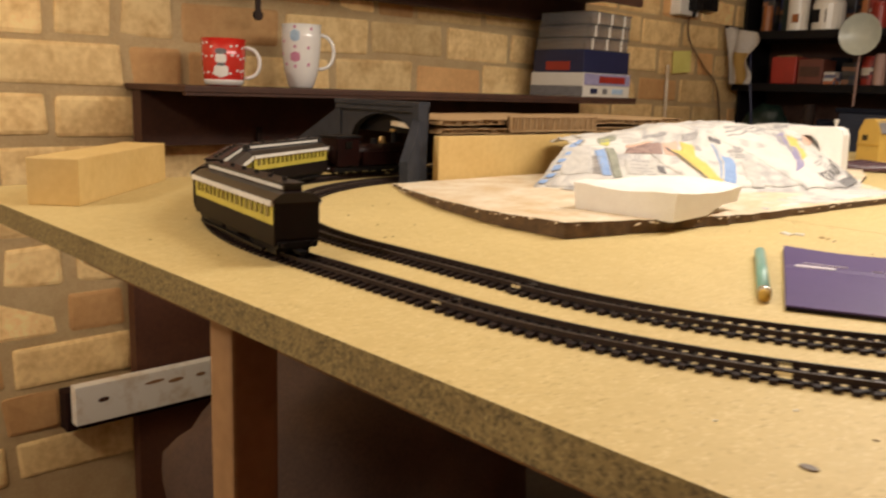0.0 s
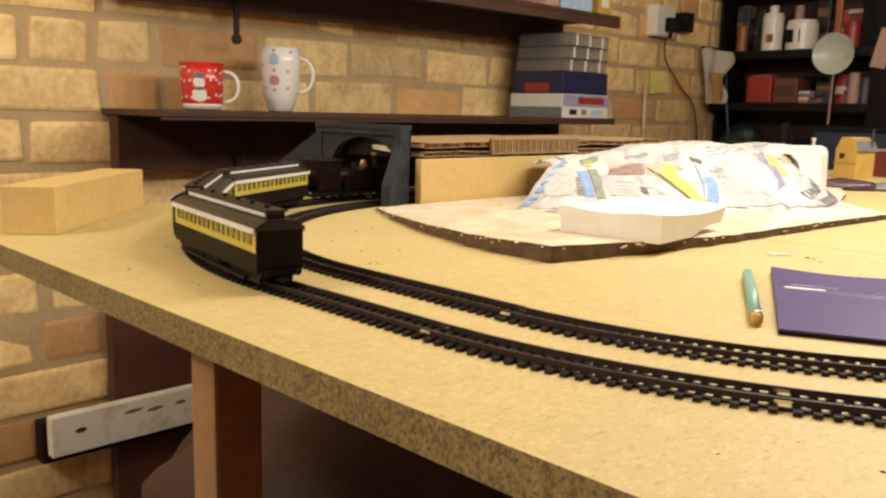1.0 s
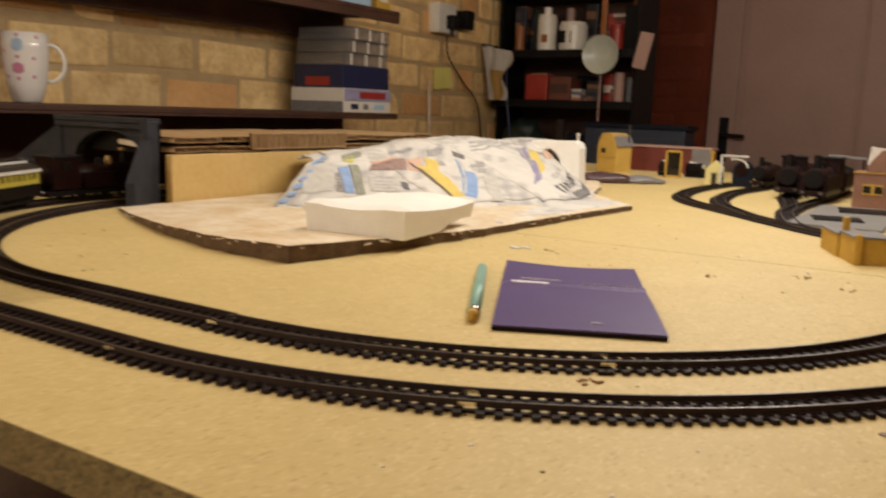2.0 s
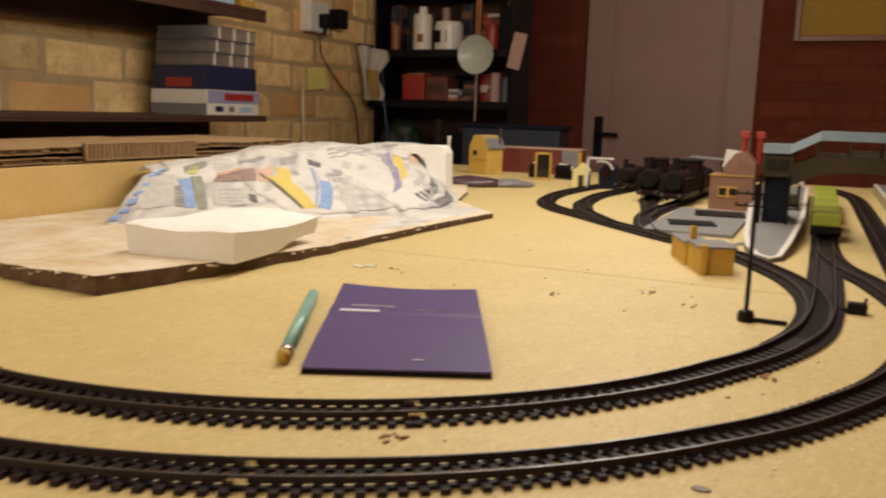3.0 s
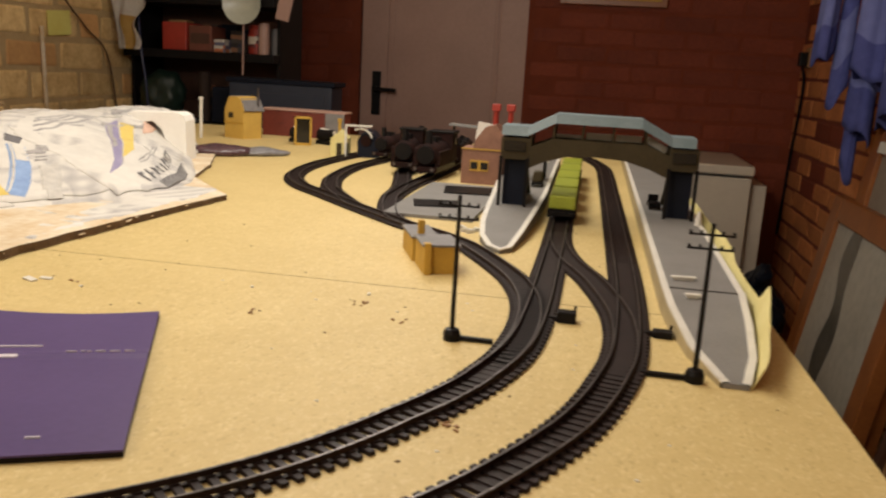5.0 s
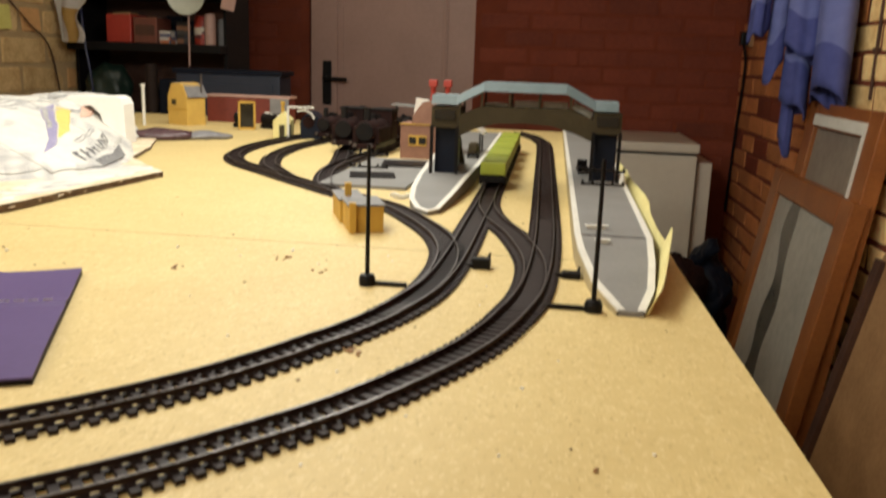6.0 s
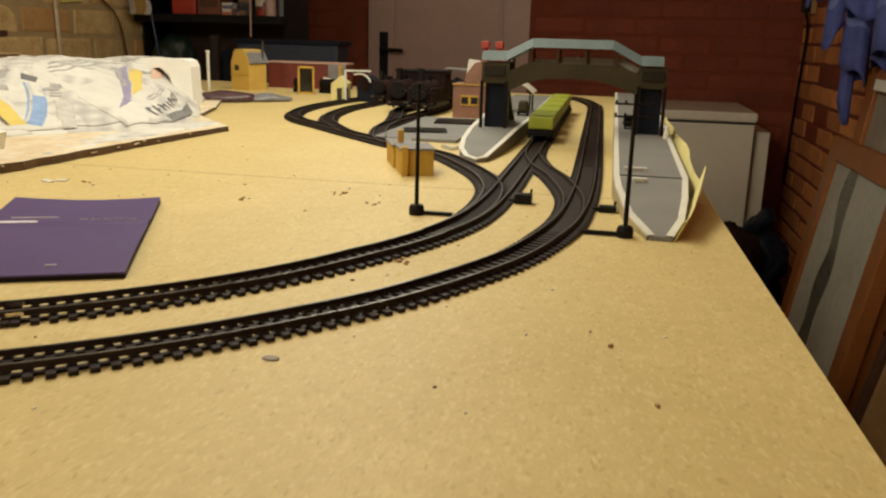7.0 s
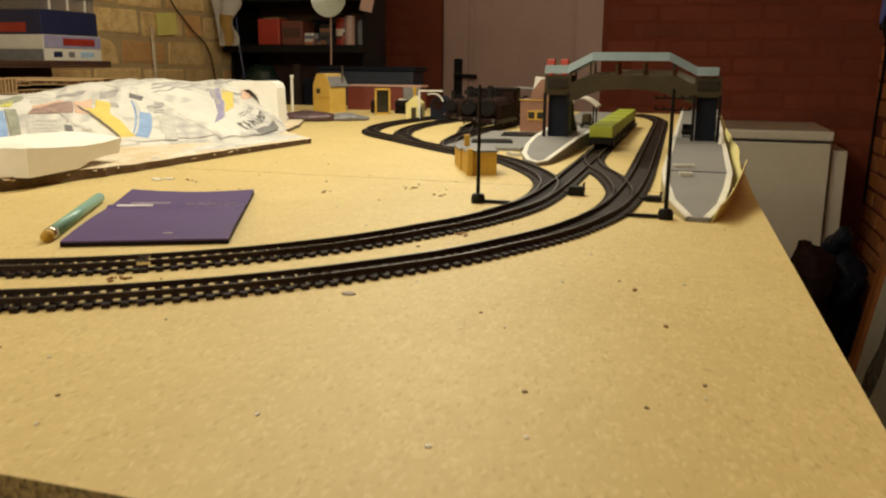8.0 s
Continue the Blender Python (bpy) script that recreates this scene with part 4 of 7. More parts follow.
def within(corners, a0, a1, b0, b1):
    """A smaller patch inside a patch, by shares of its height and width."""
    def at(a, b):
        c = corners
        return tuple((c[0][k] * (1 - b) + c[1][k] * b) * (1 - a) + (c[3][k] * (1 - b) + c[2][k] * b) * a for k in (0, 1))
    return at(a0, b0), at(a0, b1), at(a1, b1), at(a1, b0)


VIOLET = ((0.446, 0.642), (0.446, 0.715), (0.144, 0.440), (0.115, 0.396))
HEADLINE = ((0.122, 0.440), (0.195, 0.720), (0.108, 0.640), (0.045, 0.444))
SUBHEAD = ((0.046, 0.459), (0.080, 0.670), (0.022, 0.590), (0.003, 0.455))
OVERLINE = ((0.165, 0.500), (0.225, 0.710), (0.190, 0.680), (0.140, 0.490))
BLUE_AD = ((0.388, 0.327), (0.360, 0.352), (0.065, 0.245), (0.093, 0.226))
LEFT_PAGE = ((0.300, 0.118), (0.300, 0.186), (0.110, 0.164), (0.101, 0.116))
BORDER = ((0.640, 0.013), (0.640, 0.038), (0.007, 0.0085), (0.007, 0.001))
LOW_BAND = ((0.396, 0.208), (0.290, 0.246), (0.085, 0.232), (0.079, 0.203))
YELLOW_AD = ((0.425, 0.690), (0.390, 0.750), (0.225, 0.555), (0.185, 0.468))
patches = [(VIOLET, PAPER_VIOLET), (YELLOW_AD, PAPER_YELLOW), (BLUE_AD, PAPER_BLUE), (LOW_BAND, PAPER_YELLOW),
           (((0.446, 0.004), (0.496, 0.057), (0.158, 0.050), (0.129, 0.020)), PAPER_PALE), (((0.453, 0.084), (0.446, 0.104), (0.120, 0.090), (0.115, 0.078)), PAPER_OLIVE),
           (((0.424, 0.060), (0.439, 0.082), (0.140, 0.076), (0.140, 0.063)), PAPER_BLUE), (((0.626, 0.082), (0.633, 0.151), (0.561, 0.132), (0.511, 0.075)), PAPER_OLIVE),
           (((0.440, 0.135), (0.425, 0.210), (0.345, 0.190), (0.352, 0.115)), PAPER_BROWN), (((0.425, 0.212), (0.430, 0.256), (0.300, 0.206), (0.340, 0.192)), PAPER_PINK),
           (((0.480, 0.140), (0.470, 0.205), (0.446, 0.200), (0.450, 0.135)), PAPER_PINK), (((0.302, 0.108), (0.306, 0.170), (0.144, 0.146), (0.150, 0.099)), PAPER_PALE),
           (((0.252, 0.157), (0.230, 0.166), (0.165, 0.159), (0.194, 0.150)), INK), (((0.430, 0.262), (0.398, 0.284), (0.280, 0.240), (0.285, 0.212)), PAPER_YELLOW),
           (((0.482, 0.296), (0.460, 0.327), (0.439, 0.314), (0.446, 0.277)), PAPER_GREY), (((0.446, 0.355), (0.417, 0.380), (0.374, 0.350), (0.403, 0.332)), INK),
           (((0.396, 0.280), (0.381, 0.294), (0.345, 0.282), (0.352, 0.268)), PAPER_GREY), (((0.237, 0.318), (0.234, 0.358), (0.110, 0.305), (0.105, 0.278)), PAPER_PALE),
           (((0.120, 0.288), (0.105, 0.303), (0.036, 0.284), (0.036, 0.264)), PAPER_PALE), (((0.600, 0.085), (0.590, 0.119), (0.475, 0.096), (0.503, 0.078)), PAPER_LIME),
           (((0.560, 0.150), (0.545, 0.200), (0.505, 0.190), (0.520, 0.142)), PAPER_PALE), (((0.431, 0.840), (0.410, 0.915), (0.300, 0.800), (0.310, 0.720)), PAPER_PINK),
           (((0.345, 0.314), (0.309, 0.365), (0.294, 0.356), (0.335, 0.309)), PAPER_GREY), (((0.439, 0.623), (0.367, 0.792), (0.352, 0.771), (0.420, 0.600)), PAPER_GREY)]
for corners, mtl in patches:
    print_quad(corners, mtl, "printed_area")
for k in range(8):
    print_quad(within(BORDER, k / 8 + 0.01, k / 8 + 0.085, 0.10, 0.90), PAPER_BLUE, "border_block", 0.0034, 5, 4)
print_quad(within(LOW_BAND, 0.0, 1.0, 0.0, 0.13), INK, "printed_rule", 0.0044, 22, 3)
print_quad(within(VIOLET, 0.02, 0.98, 0.88, 1.0), PAPER, "printed_column", 0.0044, 20, 3)
print_quad(within(VIOLET, 0.10, 0.60, 0.10, 0.45), PAPER_GREY, "printed_column", 0.0044, 14, 4)
print_quad(within(BLUE_AD, 0.02, 0.98, 0.12, 0.26), PAPER, "printed_column", 0.0044, 20, 3)
print_quad(within(BLUE_AD, 0.0, 0.30, 0.30, 0.95), PAPER, "printed_column", 0.0044, 8, 8)
rnd = random.Random(5)
print_quad(within(SUBHEAD, 0.05, 0.95, 0.05, 0.95), PAPER_DARK, "printed_picture", 0.0034)
for area, wide, gap in ((within(HEADLINE, 0.30, 0.98, 0.0, 1.0), 0.062, 0.045), (within(SUBHEAD, 0.1, 0.55, 0.1, 0.9), 0.070, 0.050)):
    b = 0.02
    while b < 0.93:
        w = wide * rnd.uniform(0.7, 1.2)
        top = rnd.uniform(0.0, 0.06)
        print_quad(within(area, top, 0.94, b, min(b + w * 0.40, 1.0)), INK, "headline_bar", 0.0040, 9, 4)
        print_quad(within(area, top + (0.38 if rnd.random() < 0.5 else 0.0), top + (0.56 if rnd.random() < 0.5 else 0.2), b, min(b + w * 0.95, 1.0)), INK, "headline_bar", 0.0039, 4, 6)
        b += w + gap
for area, count, share in ((OVERLINE, 2, (0.0, 1.0, 0.05, 0.9)), (((0.535, 0.478), (0.530, 0.680), (0.417, 0.570), (0.431, 0.409)), 5, (0, 1, 0, 1)), (((0.352, 0.371), (0.338, 0.396), (0.252, 0.346), (0.259, 0.321)), 6, (0, 1, 0, 1)),
                           (LEFT_PAGE, 5, (0.0, 1.0, 0.05, 0.55)), (((0.500, 0.300), (0.480, 0.350), (0.440, 0.330), (0.455, 0.285)), 3, (0, 1, 0, 1)), (within(((0.302, 0.108), (0.306, 0.170), (0.144, 0.146), (0.150, 0.099)), 0.1, 0.9, 0.1, 0.8), 4, (0, 1, 0, 1)), (((0.580, 0.760), (0.560, 0.860), (0.500, 0.820), (0.520, 0.730)), 4, (0, 1, 0, 1)),
                           (((0.330, 0.055), (0.320, 0.070), (0.130, 0.066), (0.130, 0.054)), 7, (0, 1, 0, 1)), (((0.580, 0.220), (0.570, 0.300), (0.530, 0.290), (0.540, 0.205)), 3, (0, 1, 0, 1))):
    a0, a1, b0, b1 = share
    for k in range(count):
        h = (a1 - a0) / count
        print_quad(within(area, a0 + k * h, a0 + k * h + h * 0.36, b0, b0 + (b1 - b0) * rnd.uniform(0.75, 1.0)), PAPER_GREY, "print_line", 0.0034, 3, 14)

end_block = thing("polystyrene_end_block", "white polystyrene block with a rounded hollow at the hill's end", "packing foam", at=(-0.294, 0.738, 0.004), turn=10)
bm = bmesh.new()
ring = [(-0.052, 0.0), (-0.052, 0.070), (-0.046, 0.077), (0.032, 0.079), (0.041, 0.075), (0.045, 0.066), (0.047, 0.0), (0.016, 0.0), (0.014, 0.030), (0.006, 0.052), (-0.008, 0.064), (-0.022, 0.062), (-0.034, 0.046), (-0.040, 0.0)]
f_ = [bm.verts.new((x, -0.025, z)) for x, z in ring]
b_ = [bm.verts.new((x, 0.025, z)) for x, z in ring]
bm.faces.new(f_)
bm.faces.new(b_[::-1])
for i in range(len(ring)):
    bm.faces.new((f_[i], b_[i], b_[(i + 1) % len(ring)], f_[(i + 1) % len(ring)]))
part("block", bm, FOAM, end_block)
part("hollow_back", box(-0.011, 0.012, 0.032, 0.054, 0.008, 0.062), FOAM, end_block)

foam = bmesh.new()
bmesh.ops.create_grid(foam, x_segments=14, y_segments=14, size=0.5)
low = {}
for v in list(foam.verts):
    x, y = v.co.x, v.co.y
    v.co.x, v.co.y = x * 0.112 * (1 + 0.04 * y), y * 0.150
    edge = max(abs(x), abs(y)) * 2
    v.co.z = 0.030 - 0.0030 * math.sin((y + 0.5) * 3.1) + 0.0016 * math.sin(x * 7 + y * 3) - 0.004 * max(0.0, edge - 0.86) / 0.14 + 0.0012 * noise.noise(Vector((x * 6, y * 6, 0)))
rim = [e for e in foam.edges if e.is_boundary]
made = bmesh.ops.extrude_edge_only(foam, edges=rim)
for v in [g for g in made["geom"] if isinstance(g, bmesh.types.BMVert)]:
    v.co.x *= 0.955
    v.co.y *= 0.965
    v.co.z = 0.0085 * min(1.0, max(0.0, (v.co.y - 0.002) / 0.030)) if v.co.x > 0.01 else 0.0
bmesh.ops.contextual_create(foam, geom=[e for e in foam.edges if e.is_boundary])
solid("polystyrene_block", foam, FOAM, "white polystyrene block resting on the card base", "packing foam", at=(-0.128, -0.020, 0.0115), turn=6.6, smooth=False)

# ---- platforms and footbridge ----
P_H = 0.0185


def platform(name, outline, ramp0, ramp1, label, joint=None):
    ob = thing(name, label, "model platform", "platforms")
    top = lambda x, y: 0.003 + (P_H - 0.003) * min(1.0, max(0.0, (y - ramp0) / (ramp1 - ramp0)))
    bm = bmesh.new()
    prism(bm, outline, 0.0, top)
    bmesh.ops.triangulate(bm, faces=[f for f in bm.faces if len(f.verts) > 4])
    part("deck", bm, PLATFORM_GREY, ob)
    return ob, top


long_outline = [(0.521, -0.043), (0.505, -0.043), (0.490, 0.010), (0.481, 0.085), (0.479, 0.125), (0.466, 1.36), (0.545, 1.36), (0.541, 0.125), (0.537, 0.060), (0.531, 0.0)]
long_platform, deck_top = platform("long_platform", long_outline, -0.045, 0.125, "long grey station platform with white edge and ramp end")


def edge_line(points, top, parent, width=0.0045, name="edge_stripe", material=None, label="white painted edge"):
    bm = bmesh.new()
    rows = []
    for i, p in enumerate(points):
        a, b = Vector(points[max(i - 1, 0)]), Vector(points[min(i + 1, len(points) - 1)])
        d = (b - a).normalized()
        s = Vector((-d.y, d.x)) * width
        z = top(p[0], p[1])
        rows.append([bm.verts.new((p[0] - 0.15 * s.x, p[1] - 0.15 * s.y, z - 0.0006)), bm.verts.new((p[0] - 0.15 * s.x, p[1] - 0.15 * s.y, z + 0.0007)), bm.verts.new((p[0] + s.x, p[1] + s.y, top(p[0] + s.x, p[1] + s.y) + 0.0007)), bm.verts.new((p[0] + s.x, p[1] + s.y, top(p[0] + s.x, p[1] + s.y) - 0.0006))])
    for a, b in zip(rows, rows[1:]):
        for i in range(4):
            bm.faces.new((a[i], a[(i + 1) % 4], b[(i + 1) % 4], b[i]))
    return part(name, bm, material or WHITE_PAINT, parent, label)


edge_line([(0.466, 1.36), (0.4785, 0.125), (0.481, 0.085), (0.490, 0.010), (0.505, -0.043)], deck_top, long_platform)
edge_line([(0.521, -0.043), (0.531, 0.0), (0.537, 0.060), (0.541, 0.125), (0.545, 1.36)], deck_top, long_platform)
side = bmesh.new()
foot = [(0.466, 1.36), (0.479, 0.125), (0.481, 0.085), (0.490, 0.010), (0.505, -0.043)]
levels = [[side.verts.new((x - out, y, deck_top(x, y) * h)) for x, y in foot] for out, h in ((0.0, 0.0), (0.0014, 0.0), (0.0014, 0.92), (0.0, 0.92))]
for a, b in zip(levels, levels[1:] + levels[:1]):
    for i in range(len(foot) - 1):
        side.faces.new((a[i], a[i + 1], b[i + 1], b[i]))
part("side_wall", side, PLATFORM_SIDE, long_platform, "cream platform face")
part("joint", box(0.510, 0.125, P_H + 0.0002, 0.058, 0.0012, 0.0008), BLACK, long_platform, "dark joint where the ramp starts")
for x, y, w in ((0.497, 0.155, 0.020), (0.500, 0.105, 0.012)):
    solid("platform_bench", put(box(0, 0, 0.0028, w, 0.005, 0.0012), 0, 0.0, 0.0011, w * 0.8, 0.0016, 0.0022), WHITE_PAINT, "tiny white bench lying on the grey platform", "model bench", at=(x, y, deck_top(x, y)), turn=8, group="platform benches")

short_outline = [(0.330, 0.272), (0.315, 0.285), (0.302, 0.322), (0.295, 0.375), (0.290, 0.45), (0.272, 0.70), (0.262, 1.15), (0.342, 1.15), (0.352, 0.60), (0.351, 0.46), (0.346, 0.35), (0.340, 0.285)]
short_platform, short_top = platform("island_platform", short_outline, 0.26, 0.42, "grey island platform with rounded white-edged end")
edge_line([(0.342, 1.15), (0.352, 0.60), (0.351, 0.46), (0.346, 0.35), (0.340, 0.285), (0.330, 0.272), (0.315, 0.285), (0.302, 0.322), (0.295, 0.375), (0.290, 0.45), (0.272, 0.70)], short_top, short_platform, width=-0.005)

canopy = thing("platform_canopy", "small pale arched shelter standing on the island platform", "model shelter", at=(0.318, 0.735, P_H))
for x in (-0.020, 0.020):
    for y in (-0.012, 0.030):
        part("post", rod(bmesh.new(), (x, y, 0), (x, y, 0.031), 0.0015, 6), BLACK, canopy)
bm = bmesh.new()
bow = [(-0.026 + 0.052 * i / 8, 0.030 + 0.014 * math.sin(math.pi * i / 8)) for i in range(9)]
ring = [(x, z) for x, z in bow] + [(x, z + 0.0022) for x, z in bow[::-1]]
ends = [[bm.verts.new((x, y, z)) for x, z in ring] for y in (-0.018, 0.038)]
for i in range(8):
    for e in ends:
        bm.faces.new((e[i], e[i + 1], e[16 - i], e[17 - i]))
for i in range(18):
    bm.faces.new((ends[0][i], ends[0][(i + 1) % 18], ends[1][(i + 1) % 18], ends[1][i]))
part("roof", bm, WHITE_PLASTIC, canopy, "pale curved roof")
trolley = thing("luggage_trolley", "small dark loaded trolley standing on the platform", "model trolley", at=(0.334, 0.672, P_H))
part("bed", box(0, 0, 0.0055, 0.016, 0.030, 0.003, bevel=0.0006), BLACK, trolley)
part("load", wobble(box(0, 0.001, 0.0145, 0.013, 0.022, 0.015, bevel=0.002), 0.0012, 90), OLIVE, trolley, "olive-brown load")
for x in (-0.007, 0.007):
    for y in (-0.010, 0.010):
        part("wheel", rod(bmesh.new(), (x - 0.001, y, 0.0022), (x + 0.001, y, 0.0022), 0.0022, 10), BLACK, trolley)

strip_card = bmesh.new()
rows = []
STRIP_TOP = [(0.0, 0.014), (0.05, 0.019), (0.10, 0.025), (0.150, 0.034), (0.168, 0.036), (0.180, 0.024), (0.20, 0.0185), (0.36, 0.0180), (0.40, 0.026), (0.46, 0.0265), (0.60, 0.021), (1.0, 0.019)]
for i in range(81):
    q = i / 80
    y = -0.040 + q * 0.80
    x = 0.5225 + 0.0225 * min(1.0, q * 5) ** 0.7
    h = between(q, STRIP_TOP) + 0.0010 * noise.noise(Vector((q * 25, 0, 0)))
    lean = 0.006 + 0.003 * noise.noise(Vector((q * 6, 3, 0))) + 0.2 * max(0.0, h - 0.020)
    rows.append([strip_card.verts.new(p) for p in ((x, y, 0.0), (x + lean, y, h), (x + lean + 0.0008, y, h), (x + 0.0010, y, 0.0))])
for a, b in zip(rows, rows[1:]):
    for i in range(4):
        strip_card.faces.new((a[i], a[(i + 1) % 4], b[(i + 1) % 4], b[i]))
strip_card.faces.new(rows[0][::-1])
strip_card.faces.new(rows[-1])
solid("yellow_card_strip", strip_card, YELLOW_CARD, "curling strip of pale yellow card along the platform back", "card strip")

bridge = thing("footbridge", "covered station footbridge with blue-grey roof and dark towers", "model footbridge", at=(0.415, 0.492, 0))
BY = 0.030
roof_line = [(-0.114, 0.111), (-0.083, 0.111), (-0.050, 0.1285), (0.050, 0.1285), (0.086, 0.110), (0.113, 0.110)]
for (x0, z0), (x1, z1) in zip(roof_line, roof_line[1:]):
    bm = bmesh.new()
    v = [bm.verts.new(p) for p in ((x0, -BY, z0 - 0.006), (x1, -BY, z1 - 0.006), (x1, -BY + 0.005, z1 + 0.005), (x0, -BY + 0.005, z0 + 0.005), (x0, BY, z0 - 0.006), (x1, BY, z1 - 0.006), (x1, BY - 0.005, z1 + 0.005), (x0, BY - 0.005, z0 + 0.005))]
    for q in ((0, 1, 2, 3), (7, 6, 5, 4), (3, 2, 6, 7), (0, 4, 5, 1), (0, 3, 7, 4), (1, 5, 6, 2)):
        bm.faces.new([v[i] for i in q])
    part("roof", bm, BLUE_GREY, bridge)
for side in (-1, 1):
    y = side * (BY - 0.004)
    bm = bmesh.new()
    low = [(-0.080, 0.066), (-0.060, 0.076), (-0.035, 0.0835), (0.0, 0.0855), (0.035, 0.0835), (0.062, 0.076), (0.086, 0.066)]
    high = [(0.086, 0.092), (0.056, 0.104), (0.0, 0.104), (-0.052, 0.104), (-0.080, 0.092)]
    ring = low + high
    f_ = [bm.verts.new((x, y - 0.0012, z)) for x, z in ring]
    b_ = [bm.verts.new((x, y + 0.0012, z)) for x, z in ring]
    bm.faces.new(f_)
    bm.faces.new(b_[::-1])
    for i in range(len(ring)):
        bm.faces.new((f_[i], b_[i], b_[(i + 1) % len(ring)], f_[(i + 1) % len(ring)]))
    part("side_panel", bm, OLIVE, bridge)
    for x in (-0.079, -0.052, -0.018, 0.018, 0.056, 0.086):
        part("mullion", box(x, y, 0.110 if abs(x) < 0.06 else 0.097, 0.0025, 0.0028, 0.020), OLIVE, bridge)
part("floor", box(0.002, 0, 0.0865, 0.13, 2 * BY - 0.012, 0.002), OLIVE, bridge)
# pale strips put in for light on the rear panel's pale inner face
for x in (-0.036, 0.001, 0.037):
    part("pale_strip", box(x, BY - 0.0065, 0.1048 + (0.0018 if x > 0 else 0.0), 0.031, 0.0030, 0.0076 if x > 0 else 0.0040), WHITE_PLASTIC, bridge, "pale strip for the rear panel's lit inner face")
part("pale_strip", box(0.0715, BY - 0.0065, 0.1015, 0.027, 0.0030, 0.0080, (0, 27, 0)), WHITE_PLASTIC, bridge, "pale strip for the rear panel's lit inner face")
for cx in (-0.097, 0.101):
    tower = part("tower", box(cx, 0, 0.089, 0.034, 2 * BY - 0.006, 0.026, bevel=0.001), OLIVE, bridge)
    part("tower_window", box(cx, -BY + 0.002, 0.092, 0.026, 0.003, 0.012), WINDOW_DARK, tower)
    part("base", box(cx, 0.008, 0.0475, 0.027, 2 * BY - 0.018, 0.058, bevel=0.001), NAVY, bridge, "dark navy tower base")
    for k in (-1, 1):
        part("stair_post", box(cx + k * 0.016, -BY + 0.004, 0.049, 0.004, 0.004, 0.060), BLACK, bridge)
    part("stair", put(put(box(cx, BY + 0.012, 0.058, 0.026, 0.03, 0.004, (-38, 0, 0)), cx, BY + 0.035, 0.038, 0.026, 0.035, 0.004, (-38, 0, 0)), cx, BY + 0.058, 0.026, 0.026, 0.02, 0.004, (-38, 0, 0)), OLIVE, bridge)

trolley = thing("platform_trolley", "tiny dark luggage trolley on the long platform", "model trolley", at=(0.4925, 0.545, P_H), turn=5)
part("tray", box(0, 0, 0.006, 0.015, 0.024, 0.006, bevel=0.0006), BLACK, trolley)
part("handle", box(0, 0.011, 0.012, 0.013, 0.0016, 0.010), BLACK, trolley)
for k in (-1, 1):
    part("wheel", rod(bmesh.new(), (k * 0.005, -0.006, 0.0024), (k * 0.0065, -0.006, 0.0024), 0.0024, 8), BLACK, trolley)
for x, y in ((0.507, 0.52), (0.537, 0.44)):
    bm = lathe(bmesh.new(), [(0.0005, 0.0), (0.0040, 0.0), (0.0036, 0.006), (0.0016, 0.016), (0.0004, 0.017)], 10)
    solid("white_marker", bm, WHITE_PAINT, "tiny white conical marker standing on the platform", "model marker", at=(x, y, P_H), group="platform markers")

# ---- green wagons ----
def wagon(y, length):
    ob = thing("green_wagon", "low model wagon with olive-lime sheeted top", "model wagon", "green wagons", at=(0.3866 - 0.0143 * y, y, 0), turn=0.8)
    part("body", box(0, 0, 0.0270, 0.032, length - 0.010, 0.016, bevel=0.0018), LIME, ob)
    part("lower_body", box(0, 0, 0.0165, 0.030, length - 0.012, 0.005), BLACK, ob)
    part("chassis", box(0, 0, 0.0125, 0.024, length - 0.008, 0.004), BLACK, ob)
    for e in (-1, 1):
        part("buffer_beam", box(0, e * (length / 2 - 0.002), 0.0135, 0.030, 0.003, 0.005), BLACK, ob)
        for k in (-1, 1):
            part("buffer", rod(bmesh.new(), (k * 0.010, e * (length / 2 - 0.003), 0.0135), (k * 0.010, e * (length / 2 + 0.001), 0.0135), 0.002, 8), BLACK, ob)
            part("wheel", rod(bmesh.new(), (k * 0.0072, e * length * 0.28, 0.0115), (k * 0.0095, e * length * 0.28, 0.0115), 0.0058, 12), BLACK, ob)
            part("axle_guard", box(k * 0.0150, e * length * 0.28, 0.0115, 0.005, 0.013, 0.010), BLACK, ob)
        part("rib", box(0, e * length * 0.24, 0.0332, 0.0325, 0.0022, 0.0008), LIME, ob)
    return ob


for i in range(5):
    wagon(0.515 + i * 0.102, 0.096)

# ---- low ochre huts ----
huts = thing("ochre_huts", "low ochre card huts with grey flat roofs and chimneys", "model building", at=(0.290, 0.166, 0), turn=22)
part("wall", box(0, 0.022, 0.0125, 0.032, 0.046, 0.025, bevel=0.0006), OCHRE, huts)
part("roof", box(0, 0.022, 0.0258, 0.035, 0.050, 0.0018), SLATE, huts, "grey flat roof")
part("wall", box(-0.006, 0.078, 0.0110, 0.024, 0.060, 0.022, bevel=0.0006), OCHRE, huts)
part("roof", box(-0.006, 0.078, 0.0228, 0.027, 0.062, 0.0018), SLATE, huts)
for x, y, z in ((-0.013, -0.002, 0.0285), (-0.010, 0.052, 0.039)):
    part("chimney", box(x, y, z / 2, 0.006, 0.006, z, bevel=0.0004), OCHRE, huts)
part("door", box(0.0162, 0.020, 0.008, 0.001, 0.008, 0.014), OLIVE, huts)
